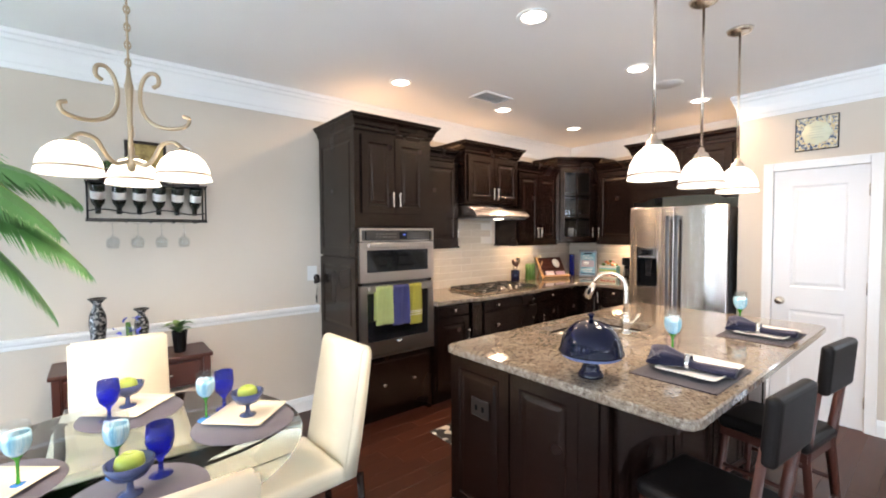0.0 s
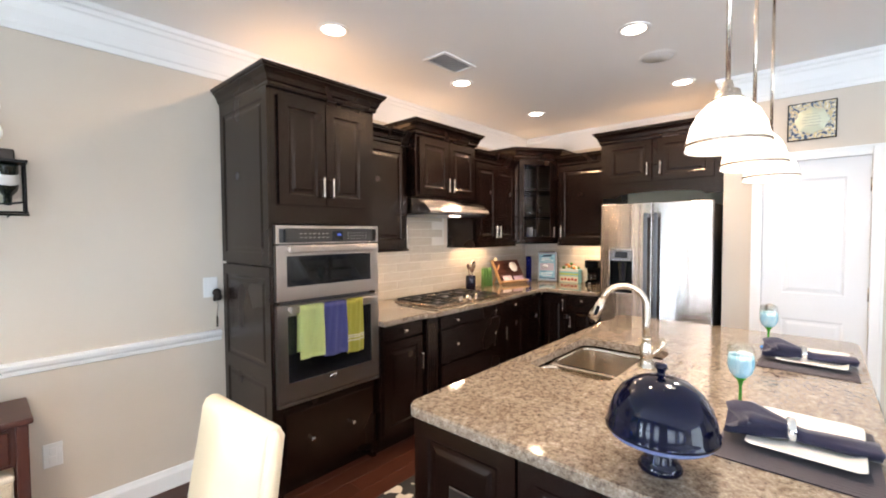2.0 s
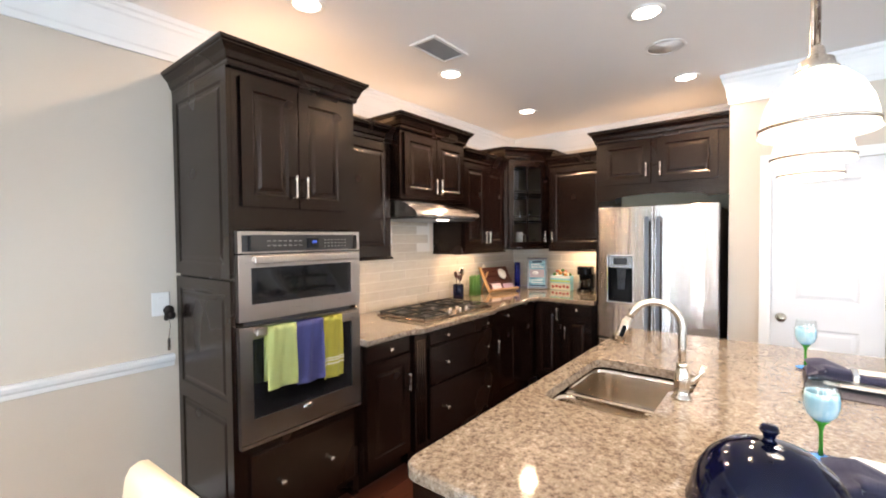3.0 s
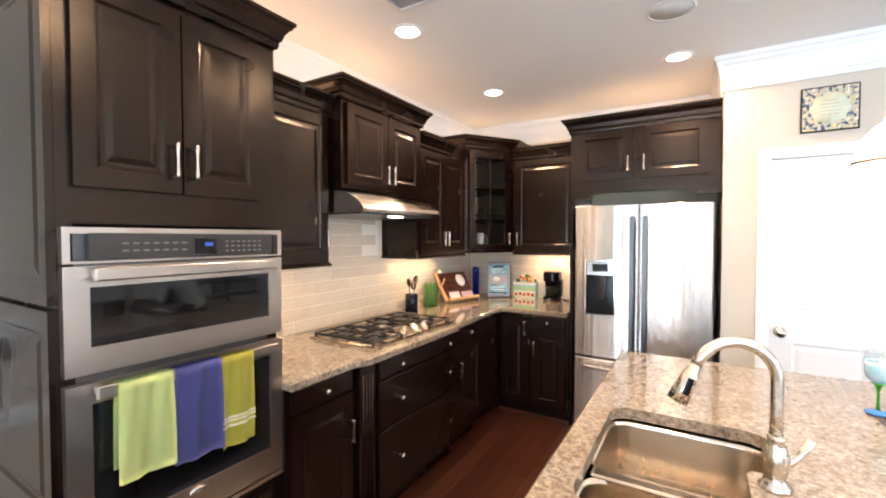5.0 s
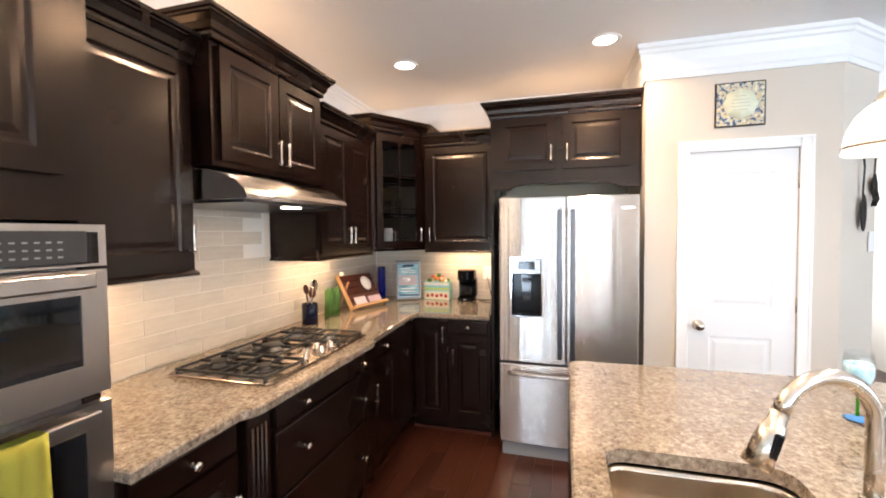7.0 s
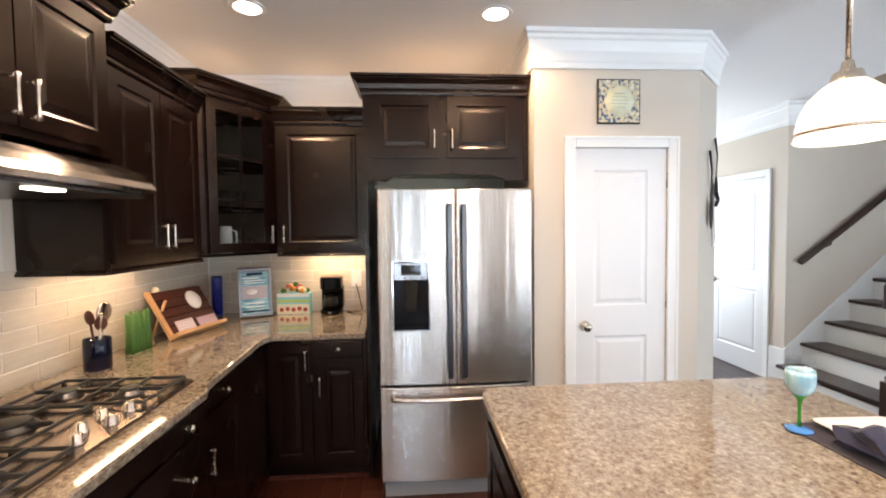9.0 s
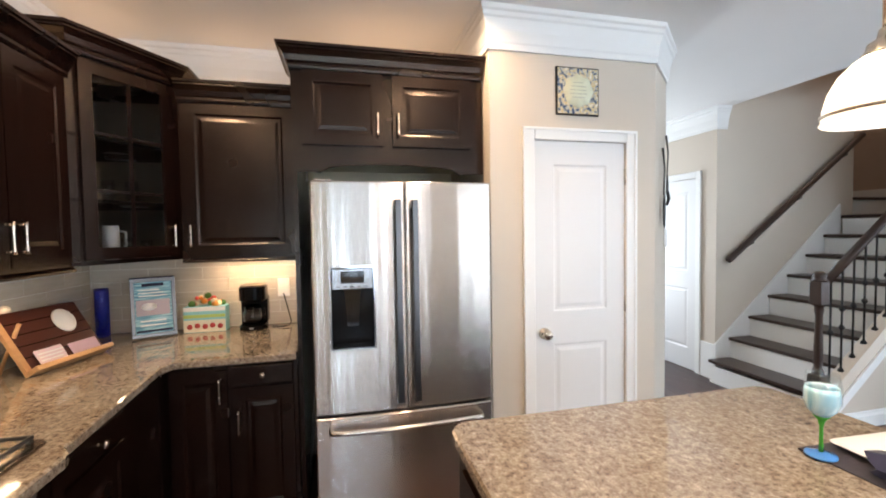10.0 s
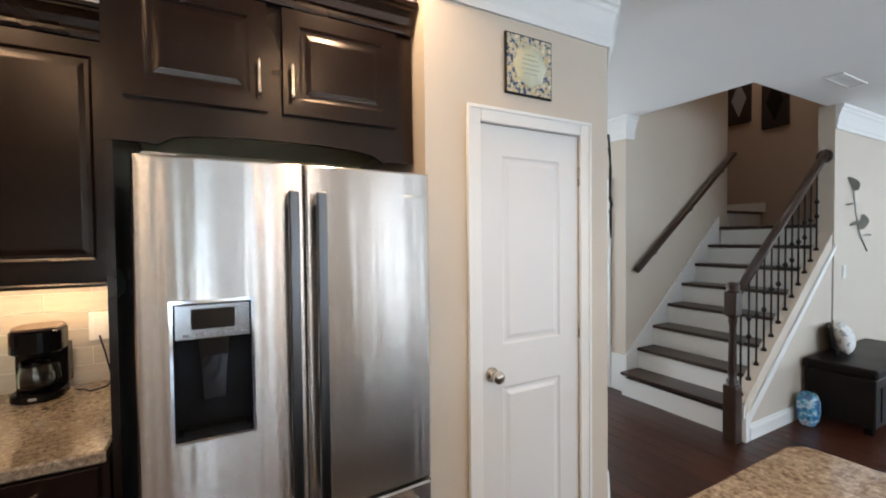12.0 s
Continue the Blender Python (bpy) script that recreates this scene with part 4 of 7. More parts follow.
part("outlet_plate", B(0.16, 0.28, -0.008, -0.001, 0.60, 0.69, 0.004), BRONZE, isl, "dark brown outlet plate")
for x0 in (0.19, 0.235):
    part("outlet_slot", B(x0, x0 + 0.015, -0.0095, -0.008, 0.632, 0.658), BLACK, isl)

SX0, SX1, SY0, SY1 = 4.672, 5.292, 3.812, 4.247
SN, SK, SM0, SM1 = 3.885, 5.025, 4.878, 4.915     # narrow bowl's end, the step beside the faucet, the divider


def fillet(corners, r, n=6):
    """A polygon, counter-clockwise, with its corners rounded."""
    out, k = [], len(corners)
    for i, c in enumerate(corners):
        c = Vector(c)
        a, b = (Vector(corners[i - 1]) - c).normalized(), (Vector(corners[(i + 1) % k]) - c).normalized()
        ri = r[i] if isinstance(r, (list, tuple)) else r
        p, q = c + a * ri, c + b * ri
        for j in range(n + 1):
            u = j / n
            out.append(tuple(p * (1 - u) ** 2 + c * (2 * u * (1 - u)) + q * u * u))
    return out


def inset(pts, d):
    out, n = [], len(pts)
    for i, p in enumerate(pts):
        p, e = Vector(p), Vector(pts[(i + 1) % n]) - Vector(pts[i - 1])
        e.normalize()
        out.append((p.x - e.y * d, p.y + e.x * d))
    return out


single("worktop", slab(rounded(IX0, IX1, IY0, IY1, 0.06), 0.877, 0.915,
                       [fillet([(SX0, SN), (SK, SN), (SK, SY0), (SX1, SY0), (SX1, SY1), (SX0, SY1)], [0.07, 0.03, 0.03, 0.07, 0.07, 0.07])]), GRANITE, "speckled tan granite slab on the island", "worktop")
sk = thing("kitchen_sink", T(0, 0), "double-bowl undermount stainless steel sink", "sink")
def bowl(outline, depth, top):
    bm = bmesh.new()
    levels = [(-0.012, top), (0.0, top), (0.003, top - 0.012), (0.006, 0.876 - depth + 0.05), (0.014, 0.876 - depth + 0.016), (0.030, 0.876 - depth + 0.003), (0.05, 0.876 - depth)]
    rings = [[bm.verts.new((x, y, z)) for x, y in inset(outline, d)] for d, z in levels]
    for a, b in zip(rings, rings[1:]):
        for i in range(len(a)):
            bm.faces.new((a[i], a[(i + 1) % len(a)], b[(i + 1) % len(a)], b[i])).smooth = True
    bm.faces.new(rings[-1]).smooth = True
    bmesh.ops.recalc_face_normals(bm, faces=bm.faces)
    bmesh.ops.reverse_faces(bm, faces=bm.faces)
    return bm
for outline, dep, top, cx in ((fillet([(SX0, SN), (SM0, SN), (SM0, SY1), (SX0, SY1)], 0.075), 0.19, 0.866, (SX0 + SM0) / 2),
                              (fillet([(SM1, SN), (SK, SN), (SK, SY0), (SX1, SY0), (SX1, SY1), (SM1, SY1)], [0.06, 0.03, 0.03, 0.075, 0.075, 0.075]), 0.22, 0.866, (SM1 + SX1) / 2)):
    b = part("bowl", bowl(outline, dep, top), SINKST, sk)
    part("drain", lathe([(0, 0.002), (0.02, 0.002), (0.03, 0.004), (0.042, 0.004), (0.045, 0.0), (0, 0.0)], 24), CHROME, b, m=T(cx, 4.06, 0.876 - dep + 0.001))
part("divider", B(SM0 - 0.004, SM1 + 0.004, SN + 0.004, SY1 - 0.004, 0.846, 0.8725, 0.008, 3), SINKST, sk)

# faucet
FX, FY = 4.96, 3.833
fa = thing("faucet", T(FX, FY, 0.915, 19.5), "brushed nickel gooseneck pull-down faucet", "faucet")
part("base", lathe([(0, 0), (0.034, 0), (0.034, 0.008), (0.026, 0.016), (0.022, 0.03), (0.026, 0.05), (0.028, 0.075), (0.022, 0.10), (0.017, 0.115), (0.019, 0.12), (0.019, 0.128), (0.0, 0.128)], 24), NICKEL, fa)
neck = [(0, 0, 0.12), (0, 0, 0.18), (0, 0, 0.255)] + arc((0, 0.09, 0.255), 0.09, 180, 20, 16, "yz")[1:]
part("neck", tube(neck, 0.0135, 16), NICKEL, fa)
e0, e1 = Vector(neck[-1]), Vector(neck[-2])
dd = (e0 - e1).normalized()
hp = [e0, e0 + dd * 0.02, e0 + dd * 0.022, e0 + dd * 0.06, e0 + dd * 0.10]
part("spray_head", tube(hp, [0.014, 0.015, 0.018, 0.021, 0.024], 16), NICKEL, fa)
part("spray_button", B(-0.003, 0.003, -0.008, 0.008, -0.022, 0.022, 0.0025, 2), BLACK, fa, "black spray button", Matrix.Translation(e0 + dd * 0.055 + Vector((-0.0195, 0.0, 0.0))) @ pose(0, 0, 0, 20, 0, 0))
part("lever", tube([(0.0, 0, 0.06), (0.002, -0.03, 0.064), (-0.002, -0.052, 0.085), (-0.008, -0.068, 0.125)], [0.012, 0.012, 0.009, 0.010], 12), NICKEL, fa)


# refrigerator
fg = thing("refrigerator", T(6.868, 4.776, 0, -90), "stainless steel french-door refrigerator with water dispenser", "refrigerator")
FW, FSPL = 0.868, 0.434
part("cabinet_body", B(0.012, FW - 0.012, 0.075, 0.80, 0.02, 1.722), paint("fridge_grey", (0.09, 0.09, 0.095), 0.45), fg)
def bow(x):
    u = (x - FW / 2) / (FW / 2)
    return 0.016 * u * u
def fridge_door(x0, x1, z0, z1, hole=None, n=14):
    """A bowed steel door; hole: x and z limits of a recess."""
    bm = bmesh.new()
    xs = {x0 + 0.006, x1 - 0.006} | {x0 + (x1 - x0) * k / n for k in range(1, n)} | (set(hole[:2]) if hole else set())
    xs = sorted(xs)
    zs = sorted({z0 + 0.006, z1 - 0.006} | (set(hole[2:]) if hole else set()))
    v = {(i, j): bm.verts.new((x, bow(x), z)) for i, x in enumerate(xs) for j, z in enumerate(zs)}
    for i in range(len(xs) - 1):
        for j in range(len(zs) - 1):
            if hole and xs[i] >= hole[0] - 1e-6 and xs[i + 1] <= hole[1] + 1e-6 and zs[j] >= hole[2] - 1e-6 and zs[j + 1] <= hole[3] + 1e-6:
                continue
            bm.faces.new((v[i, j], v[i + 1, j], v[i + 1, j + 1], v[i, j + 1])).smooth = True
    # rounded returns and the back
    def strip(pa, pb):
        vs = [[bm.verts.new(c) for c in p] for p in (pa, pb)]
        for i in range(len(pa) - 1):
            bm.faces.new((vs[0][i], vs[0][i + 1], vs[1][i + 1], vs[1][i]))
    for za, zb in ((z0 + 0.006, z0), (z1 - 0.006, z1)):
        strip([(x, bow(x), za) for x in xs], [(x, bow(x) + 0.006, zb) for x in xs])
        strip([(x, bow(x) + 0.006, zb) for x in xs], [(x, 0.07, zb) for x in xs])
    for xa, xc in ((x0 + 0.006, x0), (x1 - 0.006, x1)):
        y = bow(xa)
        strip([(xa, y, z0 + 0.006), (xa, y, z1 - 0.006)], [(xc, y + 0.006, z0), (xc, y + 0.006, z1)])
        strip([(xc, y + 0.006, z0), (xc, y + 0.006, z1)], [(xc, 0.07, z0), (xc, 0.07, z1)])
    bmesh.ops.remove_doubles(bm, verts=bm.verts, dist=1e-5)
    bmesh.ops.recalc_face_normals(bm, faces=bm.faces)
    for e in bm.edges:
        e.smooth = all(f.smooth for f in e.link_faces)
    return bm
hx0, hx1, hz0, hz1 = 0.083, 0.281, 0.960, 1.342
dl = part("fridge_door", fridge_door(0, FSPL - 0.003, 0.648, 1.742, (hx0, hx1, hz0, hz1)), STEEL, fg)
dr = part("fridge_door", fridge_door(FSPL + 0.003, FW, 0.648, 1.742), STEEL, fg)
fz = part("freezer_drawer", fridge_door(0, FW, 0.095, 0.634, None, 24), STEEL, fg)
yb = bow(0.2)
part("recess_back", B(hx0, hx1, 0.066, 0.07, hz0, hz1, 0), BLACK, dl, "black dispenser recess")
part("recess_side", B(hx0, hx0 + 0.006, yb + 0.012, 0.066, hz0, hz1, 0), BLACK, dl)
part("recess_side", B(hx1 - 0.006, hx1, yb + 0.002, 0.066, hz0, hz1, 0), BLACK, dl)
part("drip_tray", B(hx0 + 0.006, hx1 - 0.006, yb + 0.012, 0.066, hz0, hz0 + 0.012, 0), BLACK, dl)
part("dispenser_panel", B(hx0 + 0.004, hx1 - 0.004, yb - 0.003, 0.06, 1.238, hz1 - 0.004, 0.004), mat("dispenser_steel", (0.30, 0.29, 0.29), 0.18, 1.0), dl, "stainless dispenser controls")
part("dispenser_display", B(hx0 + 0.045, hx1 - 0.045, yb - 0.0045, yb - 0.003, 1.268, hz1 - 0.018, 0.001), BLACKGLASS, dl, "black glossy display")
for k in range(5):
    part("key", B(hx0 + 0.025 + k * 0.032, hx0 + 0.041 + k * 0.032, yb - 0.0045, yb - 0.003, 1.249, 1.256, 0), GREYP, dl)
part("dispenser_rim", steel_frame(hx0 - 0.006, hx1 + 0.006, hz0 - 0.006, hz1 + 0.006, 0.008, 0.008, yb - 0.004, yb + 0.012), CHROME, dl)
part("dispenser_paddle", prism([(hx0 + 0.060, 1.235), (hx0 + 0.138, 1.235), (hx0 + 0.130, 1.14), (hx0 + 0.126, 1.06), (hx0 + 0.072, 1.06), (hx0 + 0.068, 1.14)], 0.035, 0.05, "y"), BLACKGLASS, dl, "dark grey water paddle")
part("drip_tray", B(hx0 + 0.02, hx1 - 0.02, 0.02, 0.064, hz0 + 0.012, hz0 + 0.022), BLACK, dl)
def fridge_handle(parent, x, z0, z1):
    pts = [(x, 0.0, z0 + 0.012), (x, -0.035, z0 + 0.02)] + [(x, -0.047 - 0.008 * math.sin(math.pi * k / 10), z0 + 0.03 + (z1 - z0 - 0.06) * k / 10) for k in range(11)] + [(x, -0.035, z1 - 0.02), (x, 0.0, z1 - 0.012)]
    hb = B(x - 0.015, x + 0.015, -0.060, -0.040, z0 + 0.01, z1 - 0.01, 0.006, 3)
    for z in (z0 + 0.03, z1 - 0.03):
        box(hb, x - 0.011, x + 0.011, -0.042, 0.0, z - 0.016, z + 0.016)
    # Handle colour holds the dark reflections on the steel.
    part("handle", hb, STEEL_D, parent, "tall steel door handle with dark reflections in its colour")
fridge_handle(dl, FSPL - 0.040, 0.69, 1.665)
fridge_handle(dr, FSPL + 0.040, 0.69, 1.665)
hpts = [(0.07, 0.005, 0.585), (0.075, -0.035, 0.585)] + [(0.085 + (FW - 0.17) * k / 16, -0.045 - 0.022 * math.sin(math.pi * k / 16), 0.585) for k in range(17)] + [(FW - 0.075, -0.035, 0.585), (FW - 0.07, 0.005, 0.585)]
part("handle", tube(hpts, 0.014, 12), STEEL, fz, "bowed stainless drawer handle")
part("toe_grille", B(0.02, FW - 0.02, 0.035, 0.07, 0.0, 0.088), GREYP, fg)
part("badge", B(FW - 0.11, FW - 0.03, bow(0.8) - 0.002, bow(0.8), 1.655, 1.665), CHROME, dr, "small pale maker's mark")
part("hinge_cover", B(0.02, 0.10, 0.03, 0.09, 1.722, 1.752, 0.004), GREYP, fg)

# cooktop
ct = thing("cooktop", T(5.43, 5.46, 0.915), "stainless steel gas cooktop with black cast-iron grates", "cooktop")
CW, CD = 0.86, 0.52
part("pan", slab(rounded(0, CW, 0, CD, 0.03), 0.0005, 0.012, (), 0.004), COOKST, ct)
for i, (bx, by, br) in enumerate(((0.15, 0.38, 0.04), (0.15, 0.14, 0.035), (0.44, 0.33, 0.055), (0.71, 0.38, 0.04), (0.71, 0.16, 0.035))):
    bn = part("burner", lathe([(0, 0.0), (br + 0.014, 0.0), (br + 0.012, 0.008), (br, 0.010), (br, 0.018), (0, 0.018)], 24), STEEL_D, ct, m=T(bx, by, 0.012))
    part("burner_cap", lathe([(0, 0.018), (br - 0.004, 0.018), (br - 0.004, 0.024), (br - 0.010, 0.027), (0, 0.027)], 24), CASTIRON, bn, "black burner cap")
def grate(x0, x1, y0, y1, centres):
    bm = bmesh.new()
    z = 0.033
    t = 0.008
    for a in ((x0, x1, y0, y0 + t), (x0, x1, y1 - t, y1), (x0, x0 + t, y0 + t, y1 - t), (x1 - t, x1, y0 + t, y1 - t)):
        box(bm, *a, z - 0.012, z, 0.002)
    for cx, cy in centres:
        box(bm, x0 + t, cx - 0.022, cy - 0.004, cy + 0.004, z - 0.010, z + 0.003)
        box(bm, cx + 0.022, x1 - t, cy - 0.004, cy + 0.004, z - 0.010, z + 0.003)
        lo, hi = max(y0 + t, cy - 0.12), min(y1 - t, cy + 0.12)
        box(bm, cx - 0.004, cx + 0.004, lo, cy - 0.022, z - 0.010, z + 0.003)
        box(bm, cx - 0.004, cx + 0.004, cy + 0.022, hi, z - 0.010, z + 0.003)
    if len(centres) > 1:
        ym = (y0 + y1) / 2
        box(bm, x0 + t, x1 - t, ym - 0.005, ym + 0.005, z - 0.012, z)
    for x in (x0 + 0.002, x1 - 0.014):
        for y in (y0 + 0.002, y1 - 0.014):
            box(bm, x, x + 0.012, y, y + 0.012, 0.010, z - 0.012)
    return bm
part("grate", grate(0.02, 0.285, 0.03, 0.49, [(0.15, 0.14), (0.15, 0.38)]), CASTIRON, ct)
part("grate", grate(0.29, 0.575, 0.19, 0.49, [(0.44, 0.33)]), CASTIRON, ct)
part("grate", grate(0.58, 0.84, 0.03, 0.49, [(0.71, 0.16), (0.71, 0.38)]), CASTIRON, ct)
for kx, ky in ((0.33, 0.06), (0.40, 0.10), (0.45, 0.05), (0.50, 0.11), (0.55, 0.06)):
    part("knob", lathe([(0, 0), (0.021, 0), (0.020, 0.006), (0.016, 0.010), (0.016, 0.028), (0.013, 0.031), (0, 0.031)], 20), STEEL, ct, "stainless control knob", T(kx, ky, 0.012))

# under-cabinet lights
for x0, x1, y in ((4.95, 5.30, 5.98), (6.35, 6.95, 5.98)):
    lamp("under_cabinet_light", "AREA", look(((x0 + x1) / 2, y, UZ0 - 0.024), ((x0 + x1) / 2, y + 0.001, 0)), 2.6, (1.0, 0.70, 0.40), x1 - x0, 0.04)
lamp("under_cabinet_light", "AREA", look((7.70, 5.17, UZ0 - 0.024), (7.701, 5.17, 0)), 3.0, (1.0, 0.70, 0.40), 0.44, 0.04)

# downlights, vent and speaker
for x, y in CANS:
    d = thing("downlight", T(x, y, ZC), "lit recessed ceiling downlight with white trim", "downlight", "recessed ceiling lights")
    part("trim_ring", lathe([(0.066, -0.001), (0.066, -0.004), (0.072, -0.008), (0.088, -0.006), (0.092, -0.001)], 32), TRIM, d)
    part("lens", lathe([(0, -0.003), (0.066, -0.003), (0.066, -0.001), (0, -0.001)], 32), CANGLOW, d, "glowing lens")
v = thing("ceiling_vent", T(5.30, 5.22, ZC), "white louvred ceiling air vent", "air vent")
vb = bmesh.new()
for a in ((-0.165, 0.165, -0.10, -0.08), (-0.165, 0.165, 0.08, 0.10), (-0.165, -0.145, -0.08, 0.08), (0.145, 0.165, -0.08, 0.08)):
    box(vb, *a, -0.012, -0.001)
part("frame", vb, TRIM, v)
for k in range(9):
    part("slat", B(-0.145, 0.145, -0.007, 0.007, -0.0015, 0.0), TRIM, v, m=pose(0, -0.07 + 0.0175 * k, -0.006, 35, 0, 0))
part("backing", B(-0.145, 0.145, -0.08, 0.08, -0.002, -0.001), GREYP, v)
sp = thing("ceiling_speaker", T(6.17, 4.13, ZC), "round white grille ceiling speaker", "speaker")
part("ring", lathe([(0.10, -0.001), (0.10, -0.006), (0.112, -0.006), (0.115, -0.001)], 36), TRIM, sp)
part("grille", lathe([(0, -0.004), (0.10, -0.004), (0.10, -0.001)], 36), paint("speaker_grille", (0.70, 0.69, 0.67), 0.7), sp)

# pendants
def pendant(x, y):
    p = thing("pendant_light", T(x, y, 0), "brushed nickel pendant with lit white glass dome", "pendant lamp", "pendants over the island")
    part("canopy", lathe([(0, ZC - 0.028), (0.035, ZC - 0.026), (0.06, ZC - 0.016), (0.068, ZC - 0.001), (0, ZC - 0.001)], 32), NICKEL, p)
    part("rod", tube([(0, 0, 1.90), (0, 0, ZC - 0.025)], 0.0065, 12), NICKEL, p)
    part("cap", lathe([(0.0065, 1.93), (0.012, 1.925), (0.016, 1.905), (0.030, 1.898), (0.034, 1.882), (0.040, 1.876), (0.040, 1.870), (0.0, 1.870)], 24), NICKEL, p)
    s = part("shade", lathe([(0.034, 1.872), (0.052, 1.862), (0.078, 1.835), (0.095, 1.80), (0.103, 1.765), (0.105, 1.738), (0.109, 1.732), (0.105, 1.728), (0.101, 1.735), (0.098, 1.765), (0.09, 1.80), (0.073, 1.832), (0.048, 1.857)], 40), SHADE, p, "frosted white glass dome")
    part("rim", lathe([(0.1065, 1.752), (0.109, 1.750), (0.109, 1.745), (0.106, 1.743)], 40), NICKEL, s, "thin nickel band")
    lamp("pendant_bulb", "POINT", T(x, y, 1.80), 12, (1.0, 0.89, 0.74), 0.03)
    return p
for x, y in PENDANTS:
    pendant(x, y)

# pantry plaque
pq = thing("wall_plaque", T(XP - 0.001, 3.482, 2.133, -90), "square tile plaque with floral border and verse", "plaque")
part("tile_base", B(0, 0.262, -0.012, 0.0, 0, 0.262, 0.003), IRON, pq)
part("border", B(0.008, 0.254, -0.014, -0.012, 0.008, 0.254), (lambda m: (set_in(m, "Base Color", ramp(m, noise_tex(m, coords(m), 55, 3), [(0.42, (0.04, 0.07, 0.14)), (0.47, (0.55, 0.55, 0.48)), (0.58, (0.60, 0.42, 0.14)), (0.66, (0.75, 0.74, 0.66))])), m)[1])(mat("floral_print", (0.5, 0.5, 0.4), 0.4)), pq, "blue, ochre and white floral border")
md = lathe([(0, 0), (0.088, 0), (0.088, 0.003), (0, 0.003)], 40)
for q in md.verts:
    r = math.hypot(q.co.x, q.co.y)
    if r > 0.05:
        k = 1 + 0.05 * math.cos(8 * math.atan2(q.co.y, q.co.x))
        q.co.x, q.co.y = q.co.x * k, q.co.y * k
part("medallion", md, paint("cream_print", (0.68, 0.68, 0.50), 0.5), pq, "pale cream medallion", pose(0.131, -0.014, 0.131, 90, 0, 0))
lines = bmesh.new()
for k, wd in enumerate((0.06, 0.09, 0.10, 0.10, 0.08)):
    box(lines, 0.131 - wd / 2, 0.131 + wd / 2, -0.0185, -0.0172, 0.175 - k * 0.02, 0.178 - k * 0.02)
part("verse_lines", lines, paint("faint_ink", (0.42, 0.42, 0.34), 0.6), pq, "small unreadable verse")


# ---------------------------------------------------------------- things on the island
TULIP = mat("tulip_glass", (0.35, 0.66, 0.80), 0.12, 0, Transmission_Weight=0.2, IOR=1.3)
set_in(TULIP, "Base Color", ramp(TULIP, noise_tex(TULIP, coords(TULIP, (30, 30, 2)), 2.0, 2), [(0.35, (0.25, 0.58, 0.76)), (0.65, (0.68, 0.86, 0.90))]))
GREENG = mat("green_glass", (0.05, 0.32, 0.03), 0.1, 0, Transmission_Weight=0.3)
CHINA = paint("white_china", (0.80, 0.79, 0.75), 0.15, 0.02, 0.0)
CREAMCH = paint("cream_china", (0.74, 0.64, 0.48), 0.25, 0.03, 0.02)


def scaled(profile, k):
    return [(r * k, z * k) for r, z in profile]


def tulip_glass(x, y, z, k=1.0, group=""):
    g = thing("wine_glass", T(x, y, z), "pale blue tulip wine glass with green stem", "wine glass", group)
    part("foot", lathe(scaled([(0, 0.0), (0.034, 0.0), (0.033, 0.004), (0.008, 0.010), (0, 0.010)], k), 24), mat("blue_foot", (0.06, 0.22, 0.55), 0.1) if "blue_foot" not in bpy.data.materials else bpy.data.materials["blue_foot"], g, "blue glass foot")
    part("stem", lathe(scaled([(0.0, 0.010), (0.006, 0.010), (0.0045, 0.03), (0.0045, 0.075), (0.009, 0.092), (0.018, 0.102), (0.0, 0.104)], k), 16), GREENG, g, "green glass stem")
    part("bowl", lathe(scaled([(0.0, 0.103), (0.018, 0.104), (0.030, 0.118), (0.0365, 0.140), (0.0365, 0.160), (0.034, 0.176), (0.031, 0.170), (0.033, 0.158), (0.033, 0.140), (0.027, 0.122), (0.0, 0.107)], k), 28), TULIP, g, "ribbed pale blue tulip")
    part("rim", lathe(scaled([(0.018, 0.1035), (0.032, 0.117), (0.0395, 0.140), (0.0400, 0.168), (0.036, 0.196), (0.0335, 0.210), (0.0325, 0.210), (0.035, 0.196), (0.0388, 0.168), (0.0383, 0.141), (0.031, 0.119), (0.018, 0.1055)], k), 28), THIN, g, "clear glass goblet rim").visible_shadow = False
    return g


